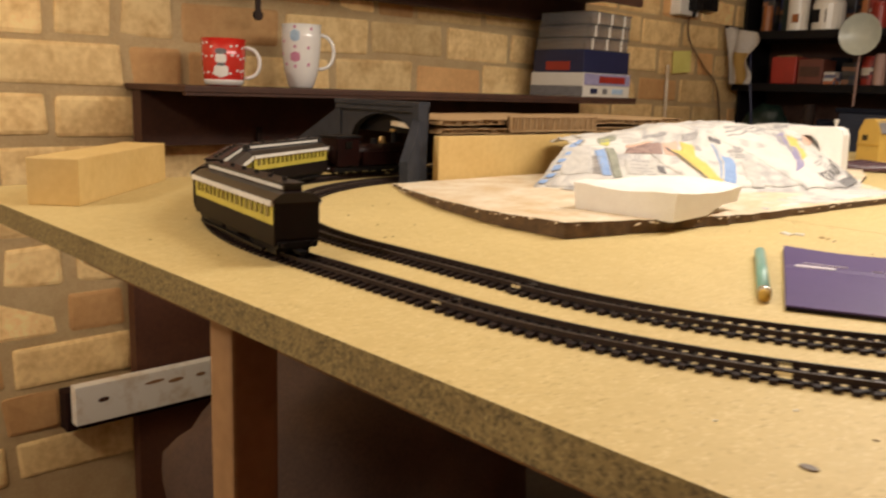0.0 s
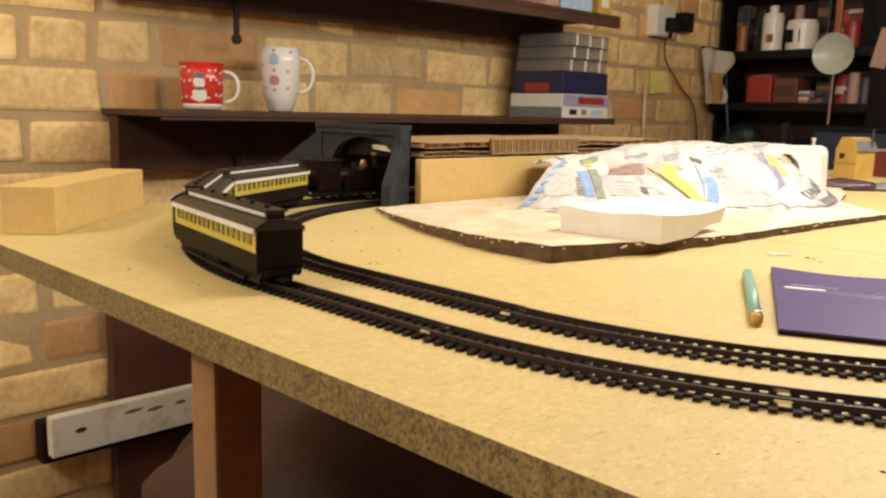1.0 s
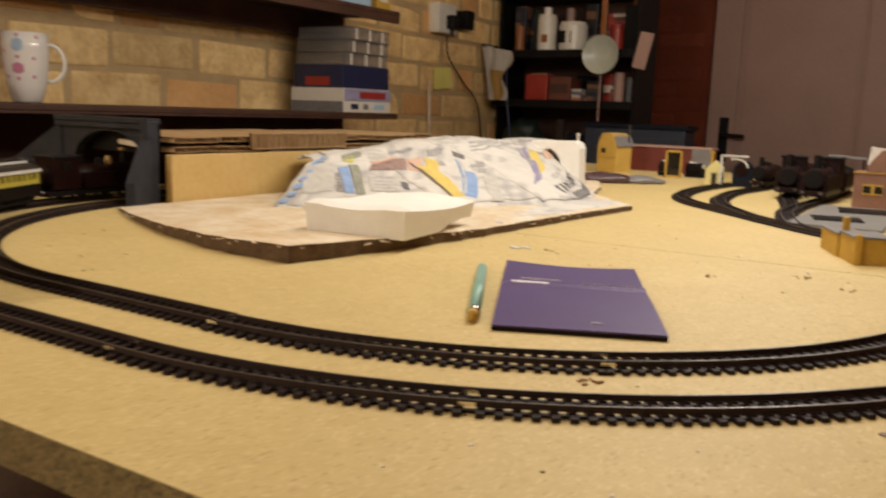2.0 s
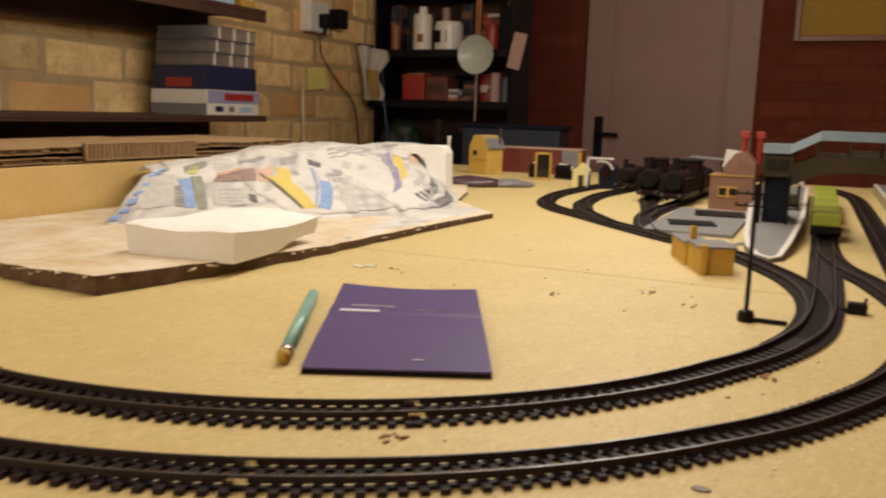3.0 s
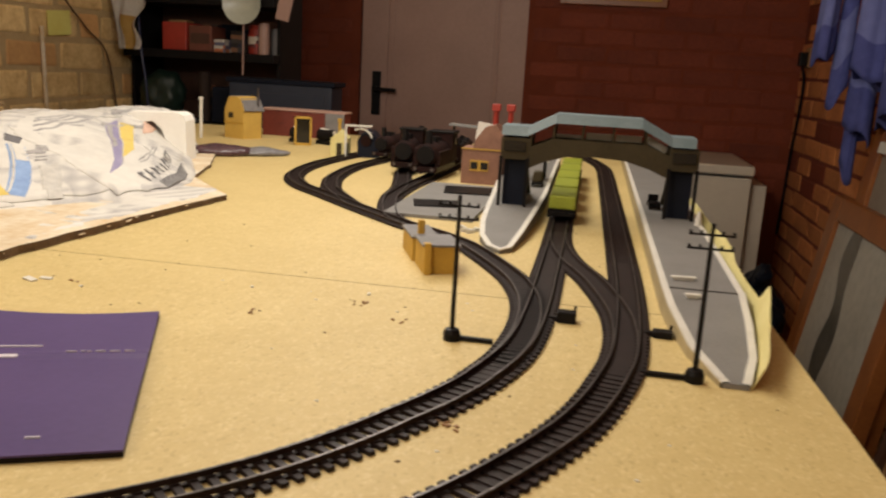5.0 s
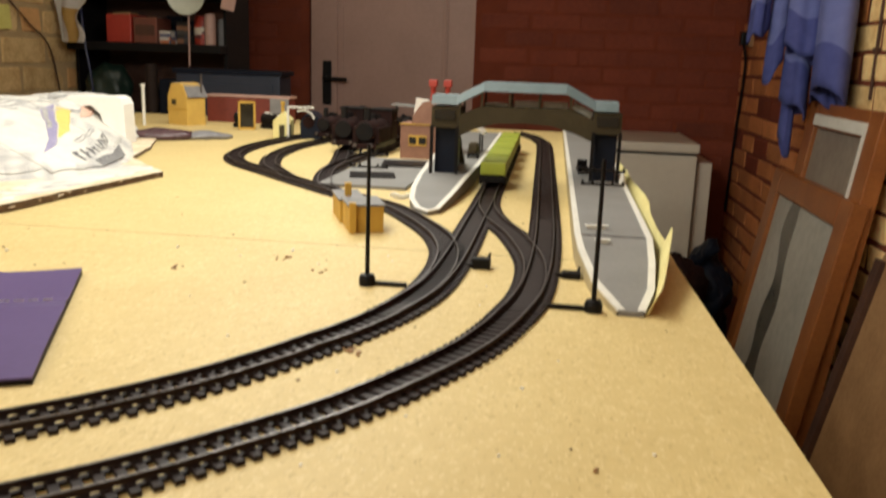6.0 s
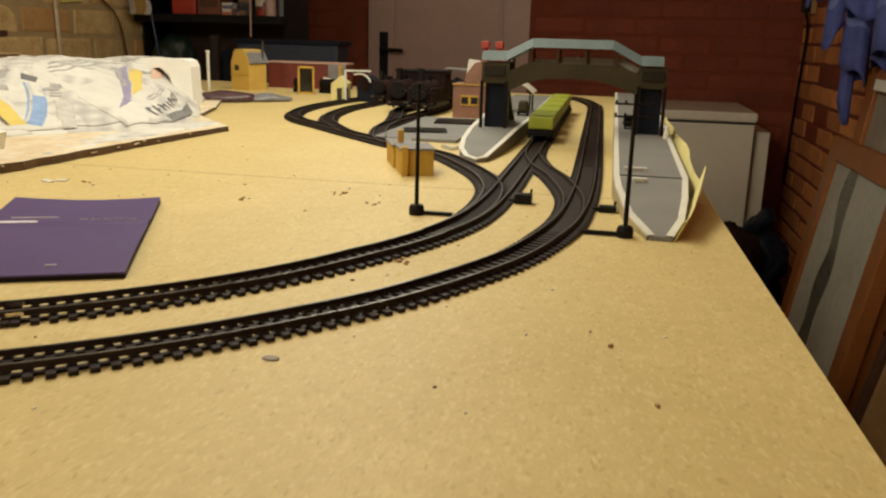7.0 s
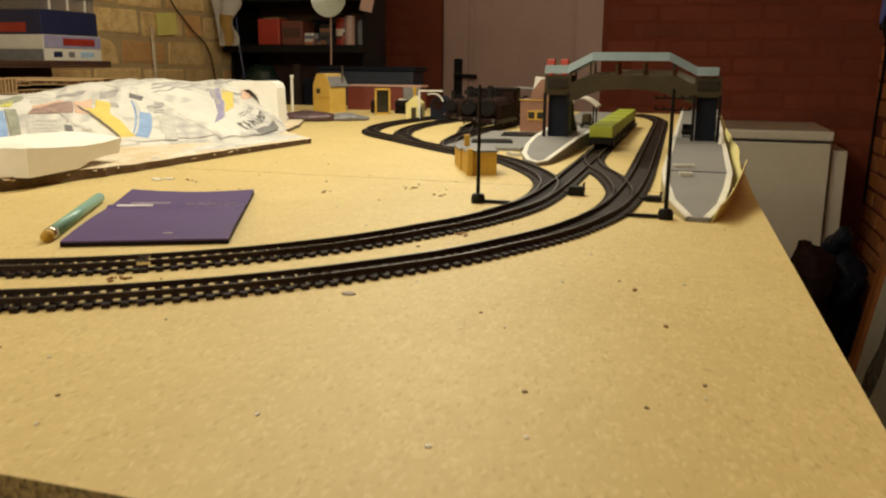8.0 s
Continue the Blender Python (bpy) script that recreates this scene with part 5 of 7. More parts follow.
for x, y, w in ((0.318, 0.268, 0.010), (0.325, 0.262, 0.008), (0.330, 0.275, 0.012), (0.312, 0.280, 0.009)):
    solid("white_scrap", put(put(box(0, 0, 0.0016, w, 0.003, 0.003), 0.002, 0.003, 0.003, 0.002, 0.007, 0.002), -0.003, -0.002, 0.002, 0.006, 0.002, 0.004), WHITE_PAINT, "tiny white moulded scrap lying beside the platform", "model scrap", at=(x - 0.040, y + 0.105, 0.0), turn=40 * w * 100, group="white scraps")

# ---- booklet, pen, timber block ----
book = thing("purple_booklet", "purple card booklet lying open-edged on the chipboard", "booklet", at=(0.126, -0.148, 0), turn=27.0)
# corners found on the board
Bk = [(0.128, -0.273), (0.222, -0.229), (0.133, -0.038), (0.033, -0.075)]
book.matrix_basis = Matrix()


def quad(c, u, v):
    a, b = Vector(c[0]).lerp(Vector(c[1]), u), Vector(c[3]).lerp(Vector(c[2]), u)
    return a.lerp(b, v)


def fold(u, v):
    """The rise of the cover past its crease, higher at its corners, and its slight belly."""
    belly = 0.0012 * math.sin(math.pi * min(1.0, v / 0.62)) + 0.0018 * max(0.0, v - 0.62) / 0.38 * (0.75 - 1.25 * math.sin(math.pi * u))
    return belly + 0.0020 * math.exp(-((v - 0.595) / 0.024) ** 2)


def cover(z0, thick, curl, name, mtl, u0=0.0, u1=1.0):
    bm = bmesh.new()
    n = 48
    top, low = [], []
    for i in range(n + 1):
        rt, rl = [], []
        for j in range(n + 1):
            u, v = u0 + (u1 - u0) * i / n, j / n
            q = quad(Bk, u, v)
            z = z0 + fold(u, v) * curl
            rt.append(bm.verts.new((q.x, q.y, z + thick)))
            rl.append(bm.verts.new((q.x, q.y, z)))
        top.append(rt)
        low.append(rl)
    for i in range(n):
        for j in range(n):
            bm.faces.new((top[i][j], top[i][j + 1], top[i + 1][j + 1], top[i + 1][j]))
            bm.faces.new((low[i][j], low[i + 1][j], low[i + 1][j + 1], low[i][j + 1]))
    for j in range(n):
        bm.faces.new((top[0][j], low[0][j], low[0][j + 1], top[0][j + 1]))
        bm.faces.new((top[n][j], top[n][j + 1], low[n][j + 1], low[n][j]))
        bm.faces.new((top[j][0], top[j + 1][0], low[j + 1][0], low[j][0]))
        bm.faces.new((top[j][n], low[j][n], low[j + 1][n], top[j + 1][n]))
    return part(name, bm, mtl, book, smooth=False)


cover(0.0003, 0.0022, 0.35, "page_block", CHOCOLATE)
cover(0.0029, 0.0010, 1.0, "cover", PURPLE)
bars = [(0.07, 0.33, 0.572, 0.583), (0.13, 0.42, 0.672, 0.677), (0.58, 0.64, 0.072, 0.077)]
bars += [(0.57 + i * 0.076, 0.57 + i * 0.076 + w, 0.600, 0.622) for i, w in enumerate((0.030, 0.018, 0.042, 0.024, 0.034))]
bars += [(0.60 + i * 0.076, 0.60 + i * 0.076 + 0.020, 0.600, 0.607) for i in range(5)]
for u0, u1, v0, v1 in bars:
    bm = bmesh.new()
    c = [quad(Bk, u, v) for u, v in ((u0, v0), (u1, v0), (u1, v1), (u0, v1))]
    zs = [0.0045 + fold(u, v) for u, v in ((u0, v0), (u1, v0), (u1, v1), (u0, v1))]
    lo = [bm.verts.new((p.x, p.y, q - 0.0012)) for p, q in zip(c, zs)]
    hi = [bm.verts.new((p.x, p.y, q + 0.00025)) for p, q in zip(c, zs)]
    bm.faces.new(hi)
    bm.faces.new(lo[::-1])
    for i in range(4):
        bm.faces.new((lo[i], lo[(i + 1) % 4], hi[(i + 1) % 4], hi[i]))
    part("print_bar", bm, INK_WHITE, book, "pale printed bar")

pen = thing("teal_pen", "teal ballpoint pen with bright metal end, on the chipboard", "pen")
a, b = Vector((0.110, -0.264, 0.0043)), Vector((0.029, -0.110, 0.0043))
d = (b - a).normalized()
part("barrel", rod(bmesh.new(), a + d * 0.014, b - d * 0.010, 0.0041, 16), TEAL, pen, smooth=True)
part("collar", rod(bmesh.new(), a + d * 0.006, a + d * 0.0145, 0.0043, 16), CHROME, pen, smooth=True)
part("button", rod(bmesh.new(), a - d * 0.002, a + d * 0.007, 0.0036, 16), OCHRE, pen, "worn brass-coloured end", smooth=True)
part("tip", rod(bmesh.new(), b - d * 0.011, b + d * 0.004, 0.0039, 16, 0.001), TEAL, pen, smooth=True)
block = bmesh.new()
put(block, 0, 0, 0.0235, 0.052, 0.245, 0.047, bevel=0.0012)
solid("timber_block", block, PINE, "planed pale timber offcut lying on the chipboard", "timber block", at=(-0.604, -0.400, 0.0), turn=46)

# ---- small marks on the board ----
rnd = random.Random(11)
CRUMBS = ((0.186, -0.002, 4), (0.250, 0.047, 6), (0.288, 0.016, 4), (0.215, -0.330, 8), (0.356, -0.150, 8), (0.027, 0.026, 3), (0.500, -0.319, 1), (0.486, -0.258, 1), (-0.18, -0.36, 3))
flecks = thing("board_debris", "tiny paper flecks, crumbs and dark specks on the chipboard", "debris", kind="stuff")
bm = bmesh.new()
for _ in range(90):
    x, y = rnd.uniform(-0.45, 0.55), rnd.uniform(-0.50, 0.45)
    put(bm, x, y, 0.0002, rnd.uniform(0.0008, 0.0022), rnd.uniform(0.0006, 0.0018), 0.0005, (0, 0, rnd.uniform(0, 180)))
tagged(part("dark_specks", bm, CARD_EDGE, flecks), kind="stuff")
bm = bmesh.new()
for x, y, w in ((-0.006, 0.015, 0.012), (0.003, 0.022, 0.009), (0.040, 0.012, 0.003), (0.250, 0.075, 0.004), (0.158, 0.06, 0.003)):
    put(bm, x, y, 0.0009, w, w * 0.45, 0.0012, (4, 3, x * 4000))
for _ in range(30):
    x, y = rnd.uniform(0.1, 0.55), rnd.uniform(-0.50, 0.10)
    put(bm, x, y, 0.0003, rnd.uniform(0.0008, 0.002), rnd.uniform(0.0006, 0.0014), 0.0006, (0, 0, rnd.uniform(0, 180)))
tagged(part("white_crumbs", bm, WHITE_PAINT, flecks), kind="stuff")
bm = bmesh.new()
for x, y, r in ((0.344, -0.316, 0.0033), (0.235, -0.482, 0.0030)):
    bmesh.ops.create_cone(bm, cap_ends=True, segments=14, radius1=r, radius2=r * 0.9, depth=0.0006, matrix=Matrix.Translation((x, y, 0.0004)) @ Matrix.Diagonal((1.2, 0.8, 1, 1)))
part("screw_head", bm, RUST, flecks)
bm = bmesh.new()
for x, y, n_ in CRUMBS:
    for _ in range(n_):
        put(bm, x + rnd.uniform(-0.006, 0.006), y + rnd.uniform(-0.006, 0.006), 0.0006, rnd.uniform(0.0010, 0.0030), rnd.uniform(0.0008, 0.0020), rnd.uniform(0.0006, 0.0014), (rnd.uniform(-9, 9), rnd.uniform(-9, 9), rnd.uniform(0, 180)))
tagged(part("brown_crumbs", bm, PINE_OLD, flecks), kind="stuff")

# ---- model buildings at the back of the board ----
house = thing("brick_station_house", "small brown brick station house with gable and chimneys", "model building", at=(0.236, 0.803, 0))
house.matrix_basis = house.matrix_basis @ Matrix.Diagonal((1.14, 1.08, 1.14, 1.0))
part("wall", box(0.0, 0.0, 0.025, 0.058, 0.05, 0.050), MODEL_BRICK, house)
bm = bmesh.new()
g = [(-0.014, 0.050), (0.030, 0.050), (0.030, 0.066), (0.016, 0.084), (0.002, 0.080), (-0.010, 0.064)]
f_ = [bm.verts.new((x, -0.026, z)) for x, z in g]
b_ = [bm.verts.new((x, 0.02, z)) for x, z in g]
bm.faces.new(f_)
bm.faces.new(b_[::-1])
for i in range(len(g)):
    bm.faces.new((f_[i], b_[i], b_[(i + 1) % len(g)], f_[(i + 1) % len(g)]))
part("gable", bm, MODEL_BRICK, house)
part("string_course", box(0, -0.0262, 0.049, 0.060, 0.002, 0.0016), OCHRE, house)
win = part("window", box(-0.004, -0.0256, 0.026, 0.026, 0.002, 0.015), OCHRE, house, "ochre framed window")
for x in (-0.011, 0.003):
    part("pane", box(x, -0.0268, 0.026, 0.010, 0.001, 0.010), WINDOW_DARK, win)
part("white_gable", box(-0.006, 0.024, 0.070, 0.022, 0.004, 0.026, (0, 8, 0)), WHITE_PAINT, house)
for x, y in ((0.010, 0.02), (0.030, 0.03)):
    part("chimney", put(rod(bmesh.new(), (x, y, 0.05), (x, y, 0.106), 0.004, 8), x, y, 0.106, 0.012, 0.012, 0.010, bevel=0.001), RED, house, "red brick chimney")
yard = thing("grey_yard", "grey card yard beside the island platform", "model yard")
part("paving", box(0.222, 0.58, 0.0022, 0.11, 0.30, 0.0040), PLATFORM_GREY, yard)
part("patch", box(0.215, 0.52, 0.0052, 0.06, 0.05, 0.002, (0, 0, 14)), BLACK, yard)
part("patch", box(0.235, 0.66, 0.0052, 0.07, 0.07, 0.002, (0, 0, 8)), BLACK, yard)

cottage = thing("yellow_cottage", "yellow model cottage with a gabled grey roof", "model building", at=(-0.370, 1.225, 0), turn=-24)
cottage.matrix_basis = cottage.matrix_basis @ Matrix.Diagonal((0.86, 0.62, 0.96, 1.0))
part("wall", box(0, 0, 0.033, 0.070, 0.085, 0.066), YELLOW_WALL, cottage)
bm = bmesh.new()
g = [(-0.035, 0.066), (0.035, 0.066), (0.022, 0.090), (0.008, 0.096), (-0.020, 0.094)]
f_ = [bm.verts.new((x, -0.0425, z)) for x, z in g]
b_ = [bm.verts.new((x, 0.0425, z)) for x, z in g]
bm.faces.new(f_)
bm.faces.new(b_[::-1])
for i in range(len(g)):
    bm.faces.new((f_[i], b_[i], b_[(i + 1) % len(g)], f_[(i + 1) % len(g)]))
part("gable", bm, YELLOW_WALL, cottage)
part("roof", put(box(0.029, 0.006, 0.077, 0.034, 0.090, 0.003, (0, 55, 0)), -0.029, 0.006, 0.079, 0.032, 0.090, 0.003, (0, -60, 0)), SLATE, cottage)
part("roof_top", box(-0.004, 0.006, 0.0938, 0.030, 0.090, 0.003, (0, 3, 0)), SLATE, cottage)
part("window", box(-0.012, -0.0432, 0.052, 0.016, 0.002, 0.012), OLIVE, cottage)
part("ledge", box(0, -0.0435, 0.036, 0.072, 0.003, 0.003), OCHRE, cottage)
part("flue", rod(bmesh.new(), (0.032, 0.03, 0.06), (0.032, 0.03, 0.116), 0.003, 8), RAIL, cottage)
carton = thing("red_carton", "long red carton with a pale lid behind the cottage", "carton", at=(-0.290, 1.36, 0))
part("box", box(0.02, 0, 0.030, 0.20, 0.05, 0.060, bevel=0.001), DULL_RED, carton)
part("lid", box(0.02, 0, 0.0615, 0.205, 0.055, 0.004), DOOR_PAINT, carton)
part("grey_end", box(0.098, -0.027, 0.034, 0.045, 0.004, 0.050), SLATE, carton)


def gauge(x, y, turn, mtl, inner, w, h, d, label, name):
    """A small standing arch: frame of four bars with a dark back."""
    ob = thing(name, label, "model arch", at=(x, y, 0), turn=turn)
    for k in (-1, 1):
        part("upright", box(k * (w / 2 - 0.002), 0, h / 2, 0.004, d, h), mtl, ob)
    part("head", box(0, 0, h - 0.002, w, d, 0.004), mtl, ob)
    part("sill", box(0, 0, 0.002, w, d, 0.004), mtl, ob)
    part("back", box(0, d * 0.3, h / 2, w - 0.006, 0.002, h - 0.006), inner, ob)
    return ob


gauge(-0.208, 1.168, 20, OCHRE, WINDOW_DARK, 0.036, 0.060, 0.020, "ochre framed upright model doorway", "ochre_doorway")
shed = thing("white_engine_shed", "open white-framed engine shed end with dark inside", "model building", at=(-0.057, 1.060, 0), turn=12)
gable = bmesh.new()
ring = [(-0.046, 0.0), (-0.012, 0.0), (-0.012, 0.034), (-0.029, 0.049), (-0.046, 0.034)]
f_ = [gable.verts.new((x, -0.050, z)) for x, z in ring]
b_ = [gable.verts.new((x, 0.010, z)) for x, z in ring]
gable.faces.new(f_)
gable.faces.new(b_[::-1])
for i in range(len(ring)):
    gable.faces.new((f_[i], b_[i], b_[(i + 1) % len(ring)], f_[(i + 1) % len(ring)]))
part("hut", gable, YELLOW_CARD, shed, "small cream gabled hut")
part("door", box(-0.029, -0.0508, 0.013, 0.010, 0.002, 0.026), OLIVE, shed)
part("post", box(-0.016, -0.058, 0.031, 0.004, 0.004, 0.062), WHITE_PAINT, shed)
part("post", box(-0.013, -0.054, 0.014, 0.003, 0.003, 0.028), BLACK, shed)
part("beam", box(0.008, -0.058, 0.0615, 0.052, 0.004, 0.0035), WHITE_PAINT, shed)
bm = bmesh.new()
for i in range(5):
    a0, a1 = radians(10 + i * 22), radians(32 + i * 22)
    rod(bm, (0.012 + 0.022 * math.cos(a0), -0.056, 0.036 + 0.020 * math.sin(a0)), (0.012 + 0.022 * math.cos(a1), -0.056, 0.036 + 0.020 * math.sin(a1)), 0.0020, 6)
part("arch", bm, WHITE_PAINT, shed)
part("barrel_roof", rod(put(bmesh.new(), 0.026, 0.0, 0.015, 0.040, 0.09, 0.030), (0.026, -0.046, 0.028), (0.026, 0.045, 0.028), 0.021, 20), NAVY, shed, "dark rounded shed body")
part("red_front", rod(bmesh.new(), (0.022, -0.0485, 0.033), (0.022, -0.046, 0.033), 0.011, 14), MAROON, shed)
canopy = thing("pale_canopy", "pale grey model platform canopy behind the dark stock", "model building", at=(0.150, 1.150, 0))
part("roof", box(0, 0, 0.0660, 0.070, 0.05, 0.003, (0, 3, 0)), PLATFORM_GREY, canopy)
for k in (-1, 1):
    part("post", box(k * 0.028, 0, 0.0325, 0.004, 0.004, 0.065), OLIVE, canopy)
for x, y in ((-0.232, 1.215), (-0.170, 1.215)):
    drum = thing("dark_tank_wagon", "small dark tank wagon with pale cap behind the doorway", "model wagon", "tank wagons at the back", at=(x, y, 0), turn=70)
    part("tank", rod(bmesh.new(), (0, -0.020, 0.020), (0, 0.020, 0.020), 0.0130, 16), BLACK, drum)
    part("cap", rod(bmesh.new(), (0, -0.021, 0.026), (0, 0.016, 0.0300), 0.0055, 10), WHITE_PLASTIC, drum)
    part("frame", box(0, 0, 0.0045, 0.022, 0.044, 0.009), BLACK, drum)
for x, y, h, mtl in ((-0.436, 1.155, 0.082, WHITE_PAINT), (-0.105, 1.10, 0.06, OCHRE)):
    solid("slim_post", rod(rod(bmesh.new(), (0, 0, 0), (0, 0, h), 0.0035, 8), (0, 0, h), (0, 0, h + 0.006), 0.005, 8), mtl, "slim upright post standing at the back of the board", "model post", at=(x, y, 0), group="slim posts")


def bag(x, y, sx, sy, sz, turn, seed, material, tone):
    bm = bmesh.new()
    bmesh.ops.create_icosphere(bm, subdivisions=3, radius=0.5)
    for v in bm.verts:
        v.co.x, v.co.y, v.co.z = v.co.x * sx, v.co.y * sy, max(0.0, v.co.z + 0.28) * sz
    wobble(bm, 0.006, 38, seed, (1, 1, 0.6))
    for v in bm.verts:
        v.co.z = max(0.0, v.co.z)
    solid("plastic_bag", bm, material, f"crumpled {tone} plastic packet lying flat on the board", "plastic bag", at=(x, y, 0), turn=turn, smooth=True, group="plastic packets")


bag(-0.262, 0.885, 0.12, 0.07, 0.026, 30, 2, PURPLE_BAG, "purple-brown")
bag(-0.205, 0.930, 0.11, 0.06, 0.018, 35, 7, GREY_BAG, "grey")


def dark_stock(x, y, turn, length, kind_, grow=1.0, paint=None):
    """Dark rolling stock standing on the sidings: kind_ 0 an engine, 1 a tank wagon, 2 an open wagon."""
    name, label = (("dark_engine", "grimy black model tank engine on the siding"), ("tank_wagon", "grimy dark model tank wagon on the siding"), ("open_wagon", "dark model wagon loaded with black scrap"))[kind_]
    ob = thing(name, label, "model wagon", "dark stock", at=(x, y, 0), turn=turn)
    ob.matrix_basis = ob.matrix_basis @ Matrix.Diagonal((grow, 1.0, grow, 1.0))
    paint = paint or STOCK_DARK
    part("frame", box(0, 0, 0.0125, 0.028, length, 0.006), BLACK, ob)
    for e in (-1, 1):
        part("buffer_beam", box(0, e * length / 2, 0.0140, 0.031, 0.003, 0.006), paint, ob)
        for k in (-1, 1):
            part("buffer", rod(bmesh.new(), (k * 0.0105, e * length / 2, 0.0145), (k * 0.0105, e * (length / 2 + 0.006), 0.0145), 0.0022, 8), RAIL, ob)
    if kind_ == 2:
        for k in (-1, 1):
            part("side", box(k * 0.0150, 0, 0.0235, 0.0018, length - 0.004, 0.018), paint, ob)
            part("end", box(0, k * (length / 2 - 0.003), 0.0235, 0.0280, 0.0018, 0.018), paint, ob)
        load = bmesh.new()
        bmesh.ops.create_grid(load, x_segments=8, y_segments=16, size=0.5)
        for v in load.verts:
            v.co = Vector((v.co.x * 0.028, v.co.y * (length - 0.007), 0.029 + 0.010 * noise.noise(Vector((v.co.x * 4, v.co.y * 7, x * 50))) + 0.008 * (1 - 4 * v.co.x ** 2)))
        bmesh.ops.solidify(load, geom=load.faces[:], thickness=0.004)
        part("load", load, BLACK, ob)
    else:
        part("boiler", rod(bmesh.new(), (0, -length / 2 + 0.006, 0.031), (0, length / 2 - 0.004, 0.031), 0.0135, 22), paint, ob, smooth=True)
        part("smokebox_door", rod(bmesh.new(), (0, -length / 2 + 0.002, 0.031), (0, -length / 2 + 0.007, 0.031), 0.0110, 18), BLACK, ob)
        for y2, h, r in ((-0.36, 0.060, 0.0048), (-0.10, 0.051, 0.0060), (0.10, 0.049, 0.0040)):
            part("dome", rod(bmesh.new(), (0, y2 * length, 0.042), (0, y2 * length, h), r, 12, r * 0.85), BLACK, ob)
    if kind_ == 0:
        part("cab", box(0, length * 0.32, 0.035, 0.032, length * 0.26, 0.036, bevel=0.001), paint, ob)
        part("cab_roof", box(0, length * 0.32, 0.0545, 0.035, length * 0.30, 0.003, bevel=0.001), BLACK, ob)
        for k in (-1, 1):
            part("side_tank", box(k * 0.0135, -0.02, 0.026, 0.006, length * 0.55, 0.018), paint, ob)
            part("cab_window", box(k * 0.0162, length * 0.32, 0.044, 0.001, 0.012, 0.009), WINDOW_DARK, ob)
    for k in (-1, 1):
        for e in (-0.34, -0.1, 0.14, 0.36):
            part("wheel", rod(bmesh.new(), (k * 0.0072, e * length, 0.0118), (k * 0.0096, e * length, 0.0118), 0.0062, 14), BLACK, ob)
    return ob


dark_stock(0.149, 0.835, -3, 0.145, 0, 1.32)
dark_stock(0.0915, 0.880, 5, 0.140, 0, 1.28)
dark_stock(0.086, 1.040, 2, 0.130, 1, 1.18)
dark_stock(0.153, 1.000, 0, 0.130, 2, 1.35)
dark_stock(0.021, 1.030, -6, 0.11, 1, 1.05)

engine = dark_stock(0.0, 0.0, 0, 0.15, 0, 1.06, MAROON)
engine.matrix_basis = train_pose(-0.034) @ pose(0, 0, 0, 0, 0, 180) @ Matrix.Diagonal((1.06, 1.0, 1.06, 1.0))
tagged(engine, "maroon and black model engine heading the coaches into the tunnel", "model engine", "coaches")
part("brass_dome", rod(bmesh.new(), (0, -0.030, 0.044), (0, -0.030, 0.053), 0.0066, 12, 0.0040), BRASS, engine, "bright brass dome")
part("chimney_cap", rod(bmesh.new(), (0, -0.054, 0.0595), (0, -0.054, 0.0625), 0.0062, 12), BRASS, engine)
for k in (-1, 1):
    part("lamp_iron", rod(bmesh.new(), (k * 0.009, -0.0755, 0.020), (k * 0.009, -0.0755, 0.026), 0.0016, 8), WHITE_PAINT, engine)

# ---- shelves on the pale wall ----
S_X = -1.095


def shelf(y0, y1, top, drop, label, lip=0.006):
    ob = thing("wall_shelf", label, "shelf", "wall shelves")
    part("board", box((LEFT + S_X) / 2, (y0 + y1) / 2, top - 0.006, S_X - LEFT, y1 - y0, 0.012, bevel=0.002), DARK_WOOD, ob)
    part("lip", box(S_X - 0.006, (y0 + y1) / 2, top - 0.012 - lip / 2, 0.012, y1 - y0 - 0.004, lip - 0.001), DARK_WOOD, ob)
    part("back_plank", box(LEFT + 0.040, (y0 + y1) / 2 + 0.002, top - 0.012 - drop / 2, 0.040, y1 - y0 - 0.008, drop - 0.002), DARK_WOOD, ob)
    return ob


SHELF_TOP, UPPER_TOP = 0.117, 0.408
shelf(-0.062, 1.345, SHELF_TOP, 0.113, "dark stained wall shelf holding mugs and games")
shelf(-0.062, 1.345, UPPER_TOP, 0.066, "upper dark stained wall shelf", lip=0.022)


def mug(x, y, profile, material, label, handle, handle_z, handle_w, handle_h, turn):
    """A mug with a wall, a hollow and a looped handle."""
    ob = thing("mug", label, "mug", "mugs", at=(x, y, SHELF_TOP), turn=turn)
    inner = [(r - 0.0035, z) for r, z in profile[::-1] if z > 0.008]
    bm = lathe(bmesh.new(), [(0.001, 0.0)] + profile + inner + [(0.001, 0.010)])
    part("cup", bm, material, ob, smooth=True)
    r0 = handle
    pts = [Vector((r0 - 0.002 + handle_w * math.sin(math.pi * k / 16) ** 0.75, 0, handle_z + handle_h * math.cos(math.pi * k / 16))) for k in range(17)]
    bm = tube(bmesh.new(), pts, 0.0038, 10)
    part("handle", bm, WHITE_GLAZE, ob, "white china handle", smooth=True)
    return ob


red_mug = mug(-1.235, 0.092, [(0.030, 0.0), (0.037, 0.003), (0.0405, 0.018), (0.043, 0.055), (0.0445, 0.094)], RED_GLAZE, "red winter-patterned china mug with white handle", 0.0435, 0.047, 0.032, 0.030, 46)
rnd = random.Random(4)
part("snow_band", lathe(bmesh.new(), [(0.0300, 0.0005), (0.0375, 0.0030), (0.0400, 0.010), (0.0403, 0.013), (0.0380, 0.013)]), WHITE_GLAZE, red_mug, "white painted base", smooth=True)


